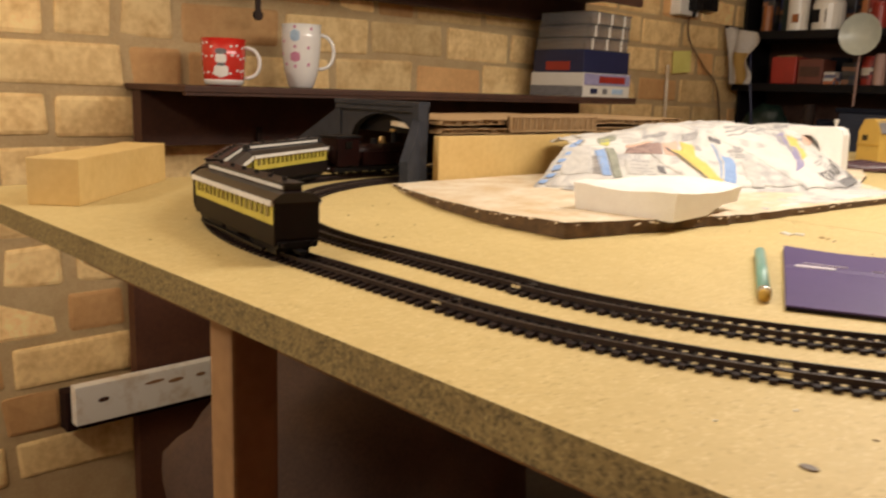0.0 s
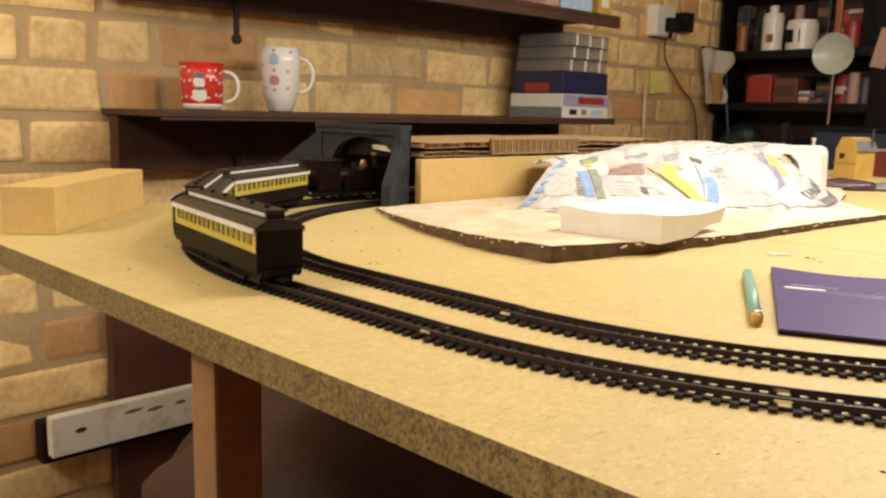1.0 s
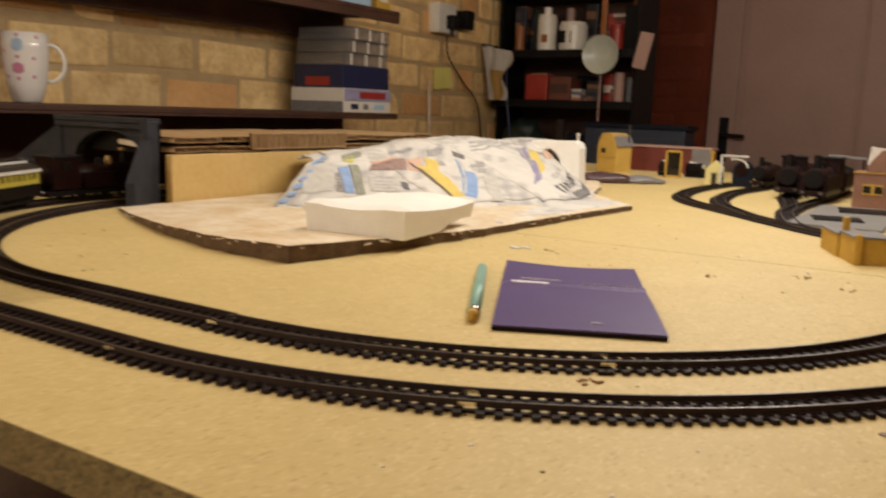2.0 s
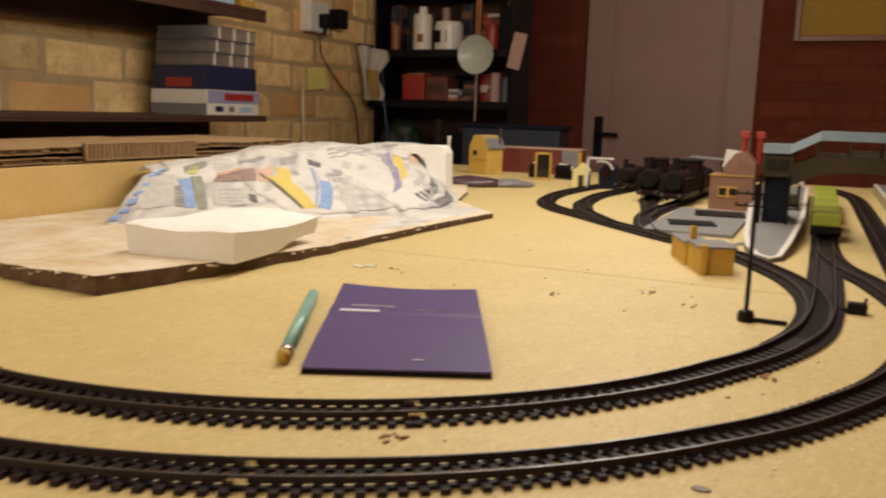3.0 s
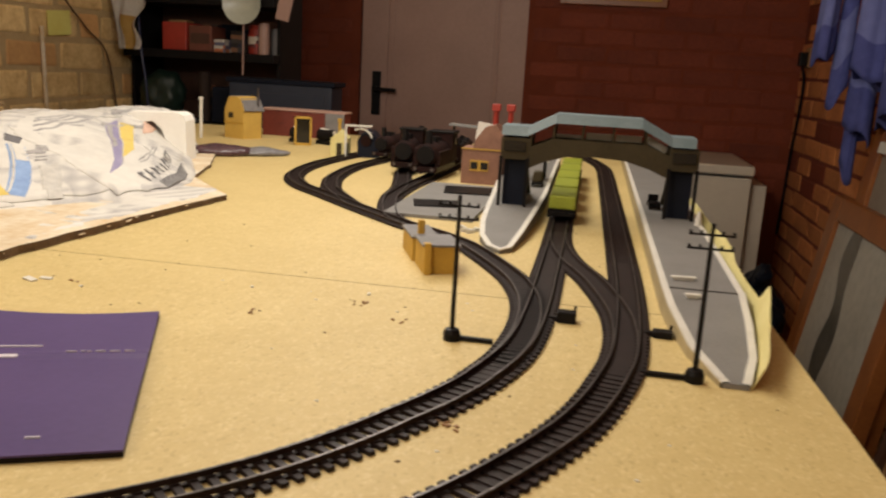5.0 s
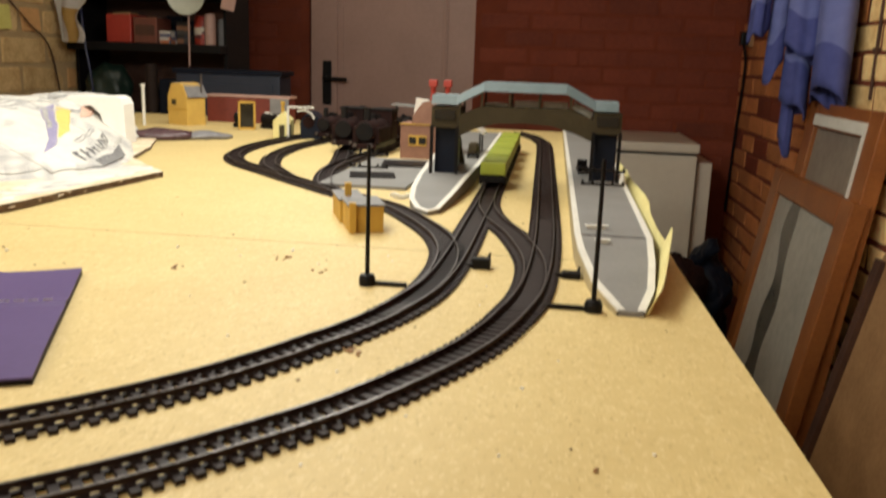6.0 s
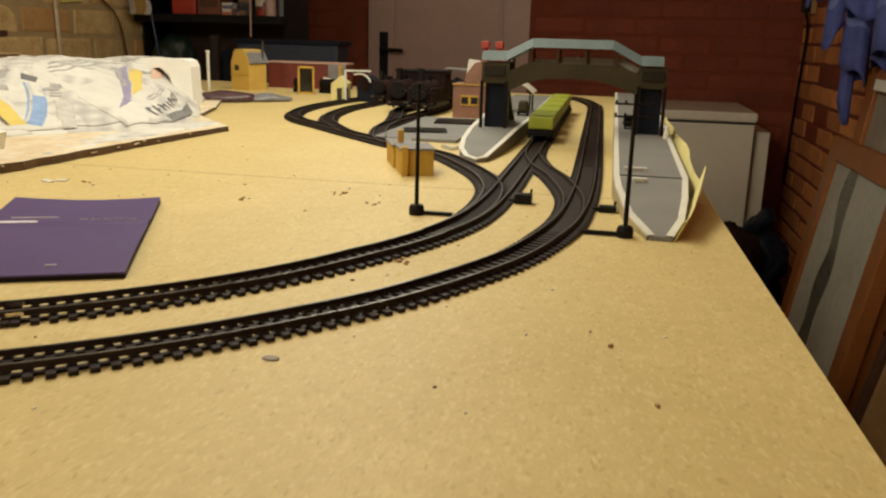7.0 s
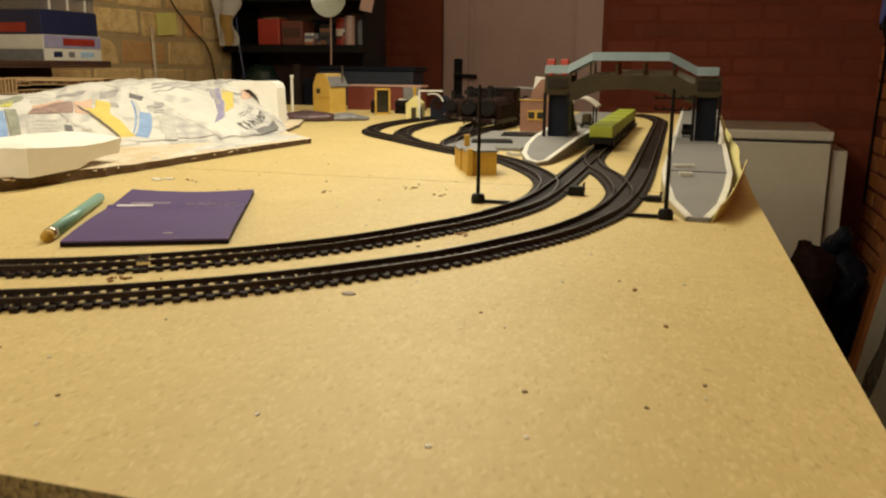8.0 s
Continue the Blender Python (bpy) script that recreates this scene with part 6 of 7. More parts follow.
def on_cup(profile, angle, z, w, h, material, parent, name, lift=0.0007):
    """A painted spot that follows a cup's side: its middle's angle and height, its width and height."""
    bm = bmesh.new()
    table = [(q, r) for r, q in profile]
    n = 6
    rows = []
    for i in range(n + 1):
        zz = z - h / 2 + h * i / n
        half = math.sqrt(max(0.0, 1 - ((i / n - 0.5) * 2) ** 4)) * 0.5 + 0.02
        r = between(zz, table)
        rows.append([bm.verts.new(((r + d) * math.cos(radians(angle) + w * half * k / 3 / r), (r + d) * math.sin(radians(angle) + w * half * k / 3 / r), zz)) for d in (-0.0006, lift) for k in range(-3, 4)])
    for a, b in zip(rows, rows[1:]):
        for k in (*range(0, 6), *range(7, 13)):
            bm.faces.new((a[k], a[k + 1], b[k + 1], b[k]))
        bm.faces.new((a[0], b[0], b[7], a[7]))
        bm.faces.new((a[6], a[13], b[13], b[6]))
    return part(name, bm, material, parent, smooth=False)


RED_CUP = [(0.030, 0.0), (0.037, 0.003), (0.0405, 0.018), (0.043, 0.055), (0.0445, 0.094)]
TALL_CUP = [(0.022, 0.0), (0.027, 0.004), (0.036, 0.034), (0.041, 0.075), (0.0425, 0.105), (0.0425, 0.135)]
on_cup(RED_CUP, -82, 0.030, 0.027, 0.027, WHITE_GLAZE, red_mug, "painted_ball")
on_cup(RED_CUP, -82, 0.054, 0.021, 0.021, WHITE_GLAZE, red_mug, "painted_ball")
on_cup(RED_CUP, -82, 0.0680, 0.021, 0.012, INK, red_mug, "painted_hat", 0.0010)
on_cup(RED_CUP, -82, 0.0425, 0.016, 0.007, INK, red_mug, "painted_scarf", 0.0010)
for a in range(-175, 30, 17):
    if abs(a + 82) > 20:
        for z in (0.030, 0.056, 0.080):
            on_cup(RED_CUP, a + rnd.uniform(-5, 5), z + rnd.uniform(-0.006, 0.006), 0.005, 0.005, WHITE_GLAZE, red_mug, "painted_flake")
tall_mug = mug(-1.235, 0.278, TALL_CUP, WHITE_GLAZE, "tall white china mug with small pink and blue pictures", 0.0385, 0.078, 0.034, 0.036, 48)
on_cup(TALL_CUP, -100, 0.066, 0.020, 0.022, PINK, tall_mug, "painted_picture")
on_cup(TALL_CUP, -100, 0.110, 0.020, 0.026, PALE_BLUE, tall_mug, "painted_picture")
for a, z in ((-135, 0.050), (-60, 0.085), (-52, 0.125), (-140, 0.098), (-100, 0.046), (-58, 0.050), (-100, 0.087), (-150, 0.072), (-100, 0.128)):
    on_cup(TALL_CUP, a, z, 0.006, 0.007, PINK, tall_mug, "painted_dot")

# games and clear boxes at the shelf's end
G_X, G_Y = -1.195, 1.205


def carton_at(name, z, sx, sy, sz, material, label, category, turn=0, dx=0.0, dy=0.0, group="boxes on the shelf"):
    ob = thing(name, label, category, group, at=(G_X + dx, G_Y + dy, z), turn=turn)
    part("body", box(0, 0, sz / 2, sx, sy, sz, bevel=0.0015), material, ob)
    return ob


low_box = carton_at("game_box", SHELF_TOP, 0.19, 0.215, 0.031, WHITE_PLASTIC, "white and grey game box lying flat on the shelf", "game box")
part("side_band", box(0, -0.109, 0.0155, 0.188, 0.002, 0.027), SLATE, low_box)
for i, (y, w, mtl) in enumerate(((-0.06, 0.03, BLUE), (-0.01, 0.02, SLATE), (0.05, 0.05, PALE_BLUE))):
    part("print_bar", box(0.0955, y, 0.016, 0.002, w, 0.014), mtl, low_box)
mid_box = carton_at("game_box", SHELF_TOP + 0.031, 0.19, 0.215, 0.034, WHITE_PLASTIC, "flat game box with red and purple printed end", "game box")
part("printed_end", box(0.0957, 0.0, 0.017, 0.002, 0.212, 0.031), PAPER_VIOLET, mid_box)
part("print_bar", box(0.0970, 0.02, 0.017, 0.002, 0.12, 0.018), RED, mid_box)
dark_box = carton_at("dark_game_box", SHELF_TOP + 0.065, 0.18, 0.21, 0.062, BLUE, "dark blue box on top of the games", "box")
part("red_label", box(0.0, -0.106, 0.018, 0.085, 0.002, 0.024), RED, dark_box, "small red label")
for i in range(3):
    tray = thing("clear_storage_box", "clear plastic storage box with a ribbed lid, stacked", "storage box", "clear boxes", at=(G_X + 0.004 * i, G_Y, SHELF_TOP + 0.127 + i * 0.034), turn=2 * i)
    bm = bmesh.new()
    put(bm, 0, 0, 0.0012, 0.17, 0.20, 0.0024)
    for k in (-1, 1):
        put(bm, k * 0.084, 0, 0.017, 0.002, 0.20, 0.030)
        put(bm, 0, k * 0.099, 0.017, 0.166, 0.002, 0.030)
    part("tray", bm, CLEAR, tray)
    part("lid", box(0, 0, 0.0325, 0.174, 0.204, 0.003, bevel=0.001), CLEAR, tray)
    for y in (-0.066, 0.0, 0.066):
        part("rib", box(0.0862, y, 0.017, 0.003, 0.005, 0.030), WHITE_PLASTIC, tray)
for y, w, h, mtl, nm in ((0.80, 0.13, 0.045, RED, "red"), (1.045, 0.055, 0.09, DOOR_PAINT, "dull pink"), (1.155, 0.14, 0.10, PALE_BLUE, "pale blue"), (1.285, 0.06, 0.07, OCHRE, "tan")):
    flat_box = thing("shelf_carton", f"{nm} carton standing on the upper shelf", "carton", "cartons on the upper shelf", at=(-1.175, y, UPPER_TOP))
    part("body", box(0, 0, h / 2, 0.13, w, h, bevel=0.002), mtl, flat_box)
    part("label", box(0.0655, 0, h * 0.5, 0.001, w * 0.6, h * 0.4), WHITE_PLASTIC, flat_box)
for y, z, top in ((0.205, 0.262, 0.34), (0.205, -0.055, 0.02)):
    hook = thing("bracket_end", "dark metal bracket end hanging below the shelf", "bracket", "bracket ends")
    part("strip", box(LEFT + 0.070, y, (z + top) / 2 + 0.01, 0.006, 0.012, top - z, bevel=0.001), RAIL_SIDE, hook)
    part("eye", rod(bmesh.new(), (LEFT + 0.066, y, z + 0.006), (LEFT + 0.074, y, z + 0.006), 0.011, 12), RAIL_SIDE, hook)

# ---- socket, note, cables and a paint streak on the pale wall ----
socket = thing("wall_socket", "white surface-mounted wall socket with a black plug", "socket", at=(LEFT, 1.955, 0.462))
part("pattress", box(0.022, 0, 0, 0.044, 0.12, 0.105, bevel=0.004), WHITE_PAINT, socket)
part("plug", rod(put(bmesh.new(), 0.060, 0.012, -0.012, 0.034, 0.044, 0.048, bevel=0.006), (0.06, 0.012, -0.03), (0.055, 0.012, -0.06), 0.006), BLACK, socket)
timer = thing("black_adapter", "black plug-in adapter on the brick wall", "adapter", at=(LEFT, 2.10, 0.470))
part("case", box(0.030, 0, 0, 0.055, 0.055, 0.070, bevel=0.006), BLACK, timer)
solid("sticky_note", wobble(box(LEFT + 0.011, 1.985, 0.250, 0.0012, 0.120, 0.078, (4, 0, 0)), 0.001, 20), NOTE_YELLOW, "bright yellow paper note stuck to the bricks", "note")


def cable(name, points, r, material, label):
    bm = bmesh.new()
    pts = [Vector(p) for p in points]
    ext = [pts[0], *pts, pts[-1]]
    way = []
    for i in range(1, len(ext) - 2):
        a, b, c, d = ext[i - 1:i + 3]
        for k in range(8):
            t = k / 8
            way.append(0.5 * (2 * b + (c - a) * t + (2 * a - 5 * b + 4 * c - d) * t * t + (3 * b - a - 3 * c + d) * t ** 3))
    way.append(pts[-1])
    tube(bm, way, r, 8)
    return solid(name, bm, material, label, "cable")


cable("mains_cable", [(LEFT + 0.05, 1.945, 0.40), (LEFT + 0.03, 1.99, 0.33), (LEFT + 0.02, 2.12, 0.24), (LEFT + 0.02, 2.24, 0.15), (LEFT + 0.02, 2.30, -0.1)], 0.003, DARK_WOOD, "dark mains cable hanging down the brick wall")
# pale paint streak on the bricks, modelled as a thin tube
cable("paint_streak", [(LEFT + 0.015, 1.889, 0.235), (LEFT + 0.014, 1.895, 0.10), (LEFT + 0.014, 1.905, -0.2)], 0.0065, CARD_WORN, "pale streak of paint down the bricks")
cable("blue_cable", [(-1.24, 2.28, 0.30), (-1.22, 2.26, 0.18), (-1.20, 2.26, 0.02), (-1.20, 2.28, -0.3)], 0.004, BLUE, "thin blue cable hanging from the tool shelves")

# ---- tool shelves ----
rack = thing("tool_shelves", "black open shelving crowded with tools and tins", "shelving")
RY0, RY1, RX0, RX1 = 2.34, 2.62, -1.34, -0.755
for z in (0.60, 0.365, 0.172, -0.085, -0.34):
    part("shelf_board", box((RX0 + RX1) / 2, (RY0 + RY1) / 2, z, RX1 - RX0, RY1 - RY0, 0.030, bevel=0.002), BLACK, rack)
for x in (RX0 + 0.004, RX1 - 0.004):
    part("end_panel", box(x, (RY0 + RY1) / 2 + 0.03, (FLOOR + 1.0) / 2, 0.012, RY1 - RY0 - 0.06, 1.0 - FLOOR), BLACK, rack)
part("back", box((RX0 + RX1) / 2, RY1 - 0.004, (FLOOR + 1.0) / 2, RX1 - RX0, 0.006, 1.0 - FLOOR), DARK_WOOD, rack)


def tin(x, z, r, h, material, label, category="tin", y=2.46, band=None):
    ob = thing("tin", label, category, "things on the tool shelves", at=(x, y, z))
    part("body", lathe(bmesh.new(), [(r * 0.96, 0), (r, 0.004), (r, h - 0.006), (r * 0.93, h)], 20), material, ob, smooth=False)
    part("lid", lathe(bmesh.new(), [(r * 0.9, h), (r * 0.92, h + 0.008), (r * 0.6, h + 0.010)], 20), material, ob)
    if band:
        part("label", lathe(bmesh.new(), [(r + 0.0008, h * 0.25), (r + 0.0012, h * 0.26), (r + 0.0012, h * 0.7), (r + 0.0008, h * 0.71)], 20), band, ob)
    return ob


def pack(x, z, w, d, h, material, label, turn=0, y=2.47, category="packet", band=None):
    ob = thing("packet", label, category, "things on the tool shelves", at=(x, y, z), turn=turn)
    part("body", wobble(box(0, 0, h / 2, w, d, h, bevel=0.004), 0.002, 30, x * 10), material, ob)
    if band:
        part("label", box(0, -d / 2 - 0.0005, h * 0.5, w * 0.8, 0.002, h * 0.4), band, ob)
    return ob


Z1, Z2, Z3 = 0.380, 0.187, -0.070
bottle = tin(-1.128, Z1, 0.038, 0.13, WHITE_PLASTIC, "white plastic bottle with a small orange mark", "bottle", y=2.40)
part("mark", box(0.006, -0.0375, 0.045, 0.024, 0.004, 0.030), ORANGE_WOOD, bottle, "orange printed mark")
part("cap", lathe(bmesh.new(), [(0.017, 0.138), (0.017, 0.165), (0.012, 0.168)], 16), WHITE_PLASTIC, bottle)
tin(-1.205, Z1, 0.024, 0.13, BLUE, "blue spray can on the tool shelf", "can", band=LABEL_DARK)
pack(-1.265, Z1, 0.05, 0.08, 0.18, LABEL_DARK, "dark printed carton on the tool shelf")
pack(-1.19, Z1, 0.03, 0.08, 0.16, GREEN_DARK, "dark green packet on the tool shelf")
tub = tin(-1.020, Z1, 0.056, 0.10, WHITE_PLASTIC, "white tub with a square black label", "tub", y=2.41)
part("label", box(-0.012, -0.0505, 0.050, 0.052, 0.008, 0.046), BLACK, tub, "square black label")
tin(-0.86, Z1, 0.030, 0.09, RED, "small red tin on the tool shelf", "tin")
pack(-0.80, Z1, 0.05, 0.06, 0.17, BLACK, "black power tool case on the shelf", category="case")
pack(-1.145, Z2, 0.095, 0.12, 0.098, RED, "plain red cardboard box on the middle shelf", category="box", y=2.42)
pack(-1.045, Z2, 0.090, 0.12, 0.090, RED_BROWN, "dull red-brown carton beside the red box", category="box", y=2.42, band=DARK_WOOD)
pack(-0.985, Z2, 0.05, 0.08, 0.045, LABEL_PALE, "pale printed packet beside the red box", y=2.42)
pack(-0.935, Z2, 0.05, 0.08, 0.080, LABEL_DARK, "black printed carton on the middle shelf", category="box")
tin(-0.865, Z2, 0.034, 0.095, RED, "red tin with a printed label on the middle shelf", band=LABEL_RED)
tin(-0.785, Z2, 0.026, 0.085, SLATE, "grey tin on the middle shelf")
bag = bmesh.new()
bmesh.ops.create_icosphere(bag, subdivisions=4, radius=1.0)
for v in bag.verts:
    n = noise.noise(v.co * 1.7) * 0.18 + abs(noise.noise(v.co * 4.0)) * 0.12
    c = v.co * (1 + n)
    v.co = Vector((c.x * 0.088, c.y * 0.062, max(-0.0, 0.085 + c.z * 0.092)))
solid("dark_green_bag", bag, GREEN_DARK, "crumpled dark green bag on the low tool shelf", "bag", at=(-1.225, 2.425, Z3), smooth=True)
pack(-0.97, Z3, 0.10, 0.14, 0.13, NAVY, "navy tool case on the low shelf", category="case")
tin(-1.057, Z3, 0.022, 0.175, RAIL_SIDE, "dull dark metal flask on the low shelf", "flask", y=2.42)
tin(-0.880, Z3, 0.022, 0.12, GREEN_DARK, "dark green bottle on the low shelf", "bottle")
pack(-0.82, Z3, 0.09, 0.14, 0.14, BLACK, "black tool case on the low shelf", category="case")
tin(-1.075, Z1, 0.018, 0.165, DOOR_PAINT, "pink jar with a dark cap on the tool shelf", "jar", y=2.50)
tin(-1.232, Z1, 0.018, 0.085, ORANGE_WOOD, "small orange tin on the tool shelf", y=2.37)
pack(-0.885, Z1, 0.07, 0.06, 0.150, LABEL_RED, "dull red printed carton at the back", y=2.54)
pack(-0.99, Z1, 0.05, 0.06, 0.19, LABEL_DARK, "tall dark carton at the back", y=2.54)
pack(-0.80, Z1, 0.04, 0.05, 0.20, ORANGE_WOOD, "orange-brown carton at the back of the shelf", y=2.53)
pack(-1.19, Z2, 0.07, 0.07, 0.110, PINE_OLD, "brown paper packet on the middle shelf", y=2.50)
pack(-0.83, Z2, 0.09, 0.05, 0.120, RED_WOOD, "dark red packet at the back of the middle shelf", y=2.54)
tin(-0.815, Z2, 0.020, 0.10, DOOR_PAINT, "pale bottle on the middle shelf", "bottle", y=2.40)
rnd = random.Random(77)
for z, high in ((Z1, 0.15), (Z2, 0.11), (Z3, 0.13), (0.615, 0.16)):
    x = RX0 + 0.07
    while x < RX1 - 0.05:
        w, h = rnd.uniform(0.030, 0.070), rnd.uniform(0.5, 1.0) * high
        pack(x + w / 2, z, w, 0.05, h, rnd.choice((LABEL_DARK, LABEL_DARK, LABEL_RED, BLACK, NAVY, DARK_WOOD)), "dark printed packet at the back of the shelf", y=2.578)
        x += w + rnd.uniform(0.004, 0.03)
part("hook", rod(bmesh.new(), (-1.325, RY0 + 0.01, 0.392), (-1.325, 2.235, 0.392), 0.005, 8), RAIL_SIDE, rack)
# cloth and pan hung in front of the shelves
cloth = bmesh.new()
rows = []
for i in range(13):
    u = i / 12
    rows.append([cloth.verts.new((-1.335 + 0.008 * math.sin(j * 1.2 + 3 * u) + 0.028 * u + (0.135 + 0.02 * math.sin(9 * u)) * (j / 8) * (1 - 0.40 * u), 2.255 - 0.012 * math.cos(j * 1.5 + 2 * u), 0.395 - 0.215 * u - 0.03 * (j / 8) * (1 - u))) for j in range(9)])
for a, b in zip(rows, rows[1:]):
    for j in range(8):
        f = cloth.faces.new((a[j], a[j + 1], b[j + 1], b[j]))
        f.material_index = 1 if j in (3, 4, 5) and 4 < rows.index(a) < 12 else 0
bmesh.ops.solidify(cloth, geom=cloth.faces[:], thickness=0.003)
solid("hanging_cloth", cloth, (CLOTH_WHITE, CLOTH_YELLOW), "white cloth bag with a yellow stripe hanging from the shelves", "cloth", smooth=True)
pan = thing("hanging_pan", "pale enamel frying pan hanging by its handle", "pan", at=(-0.858, 2.318, 0.357))
bm = lathe(bmesh.new(), [(0.001, 0.0), (0.058, 0.0), (0.070, 0.022), (0.0715, 0.022), (0.060, -0.003), (0.001, -0.003)], 28)
bmesh.ops.rotate(bm, verts=bm.verts, cent=(0, 0, 0), matrix=Matrix.Rotation(radians(90), 3, "X"))
part("bowl", bm, ENAMEL, pan, smooth=True)
part("handle", box(0, 0.0, 0.135, 0.022, 0.010, 0.14, bevel=0.003), ORANGE_WOOD, pan, "orange-brown handle")
solid("pale_packet", wobble(box(0, 0, 0, 0.05, 0.012, 0.13, (0, 12, 0), bevel=0.003), 0.003, 20), DOOR_PAINT, "pale pink packet hanging beside the pan", "packet", at=(-0.70, 2.315, 0.37))
bench = thing("dark_workbench", "dark blue metal cabinet standing below the tool shelves", "cabinet")
part("carcass", box(-0.675, 2.265, (FLOOR + 0.090) / 2, 0.37, 0.12, 0.090 - FLOOR, bevel=0.004), NAVY_PANEL, bench)
part("top", box(-0.675, 2.265, 0.0985, 0.39, 0.134, 0.016, bevel=0.003), NAVY, bench)
part("panel", box(-0.675, 2.203, -0.06, 0.32, 0.006, 0.24, bevel=0.002), NAVY_PANEL, bench)
part("foot_rail", box(-0.675, 2.203, FLOOR + 0.05, 0.34, 0.006, 0.06), NAVY, bench)
solid("pale_stick", rod(bmesh.new(), (-0.861, 2.320, 0.112), (-0.859, 2.320, 0.292), 0.0035, 10), DOOR_PAINT, "thin pale wooden stick hanging below the pan", "stick")

# ---- picture board on the far wall ----
board = thing("wall_board", "orange-brown wooden framed board on the brick wall", "notice board", at=(0.412, FAR, 0.66))
part("panel", box(0, -0.018, 0, 0.44, 0.010, 0.34), OCHRE, board)
for k in (-1, 1):
    part("frame_bar", box(k * 0.215, -0.022, 0, 0.024, 0.030, 0.36, bevel=0.003), ORANGE_WOOD, board)
    part("frame_bar", box(0, -0.022, k * 0.168, 0.41, 0.030, 0.024, bevel=0.003), ORANGE_WOOD, board)

# ---- freezer ----
fz = thing("freezer", "off-white enamel upright freezer beside the wall", "freezer")
part("body", box(0.755, 2.99, (FLOOR - 0.15) / 2, 0.45, 0.56, -FLOOR - 0.15 - 0.02, bevel=0.006), FREEZER, fz)
part("lid", box(0.755, 2.985, -0.132, 0.46, 0.58, 0.036, bevel=0.008), FREEZER, fz)
part("seal", box(0.755, 2.985, -0.1515, 0.44, 0.55, 0.004), SLATE, fz)
side_unit = thing("white_cupboard", "narrow off-white cupboard standing beside the freezer", "cupboard")
part("carcass", box(1.02, 3.02, (FLOOR - 0.19) / 2, 0.055, 0.50, -FLOOR - 0.19, bevel=0.004), FREEZER, side_unit)

# ---- old sash frames leaning on the right wall, and the towel ----
def sash(x_top, x_low, y0, y1, z_top, z_low, label, panes, pane_material, pane_label):
    """A glazed wooden frame leaning on the right wall; panes are (low, high) shares of its height."""
    ob = thing("glazed_frame", label, "window frame", "leaning frames")
    h = math.hypot(x_top - x_low, z_top - z_low)
    m = Matrix.Translation(((x_top + x_low) / 2, (y0 + y1) / 2, (z_top + z_low) / 2)) @ Matrix.Rotation(math.atan2(x_top - x_low, z_top - z_low), 4, "Y")
    ob.matrix_basis = m
    w = y1 - y0
    for k in (-1, 1):
        part("stile", box(0, k * (w / 2 - 0.04), 0, 0.040, 0.08, h, bevel=0.004), ORANGE_WOOD, ob)
    for a, b in panes:
        part("pane", box(-0.004, 0, -h / 2 + h * (a + b) / 2, 0.006, w - 0.14, h * (b - a) + 0.01), pane_material, ob, pane_label)
    edges = [(0.0, panes[0][0])] + [(p[1], q[0]) for p, q in zip(panes, panes[1:])] + [(panes[-1][1], 1.0)]
    for a, b in edges:
        part("rail", box(0, 0, -h / 2 + h * (a + b) / 2, 0.040, w - 0.162, h * (b - a), bevel=0.004), ORANGE_WOOD, ob)
    return ob


front_sash = sash(1.150, 1.02, 1.43, 2.15, -0.130, FLOOR, "orange varnished glazed frame leaning on the wall", [(0.07, 0.915)], FROSTED, "dusty frosted pane")
streak = bmesh.new()
edge_a, edge_b = [], []
for i in range(25):
    v = i / 24
    y = 0.075 + 0.018 * math.sin(v * 7 + 1) + 0.012 * math.sin(v * 17)
    w = 0.030 + 0.022 * math.sin(v * 9) ** 2 + 0.02 * (1 - v)
    for d, out in ((-w, edge_a), (w, edge_b)):
        out.append((streak.verts.new((-0.0078, y + d, -0.36 + 0.72 * v)), streak.verts.new((-0.0064, y + d, -0.36 + 0.72 * v))))
for a, b, c, d in zip(edge_a, edge_a[1:], edge_b, edge_b[1:]):
    streak.faces.new((a[0], b[0], d[0], c[0]))
    streak.faces.new((a[1], c[1], d[1], b[1]))
    streak.faces.new((a[0], a[1], b[1], b[0]))
    streak.faces.new((c[0], d[0], d[1], c[1]))
part("wiped_streak", streak, WIPED, front_sash, "dark wiped streak in the dusty pane")
back_sash = sash(1.195, 1.065, 1.445, 2.02, 0.078, FLOOR, "taller orange wooden frame leaning behind the glazed one", [(0.06, 0.935)], BROWN_PANE, "dull brown pane")
part("glazing_bead", box(-0.018, 0, 0.467, 0.012, 0.415, 0.030), WHITE_PAINT, back_sash, "white painted bead")
part("glazing_bead", box(-0.018, -0.2025, 0.222, 0.012, 0.010, 0.46), WHITE_PAINT, back_sash)
conduit = thing("wall_conduit", "thin dark conduit running up the pale brick wall", "conduit")
part("pipe", rod(bmesh.new(), (RIGHT - 0.006, 1.665, 0.10), (RIGHT - 0.006, 1.665, 0.95), 0.0045, 10), DARK_WOOD, conduit)
for z in (0.22, 0.55):
    part("clip", box(RIGHT - 0.006, 1.665, z, 0.014, 0.024, 0.012, bevel=0.002), DARK_WOOD, conduit)
panel = thing("hardboard_panel", "dull brown hardboard panel leaning on the wall", "panel")
part("sheet", box(1.10, 1.05, (FLOOR - 0.20) / 2, 0.012, 0.52, -FLOOR - 0.22, (0, 12, 0)), PINE_OLD, panel)
for y in (0.80, 1.30):
    part("edge_batten", box(1.088, y, (FLOOR - 0.20) / 2, 0.014, 0.034, -FLOOR - 0.24, (0, 12, 0), bevel=0.002), DARK_WOOD, panel, "dark edge batten")

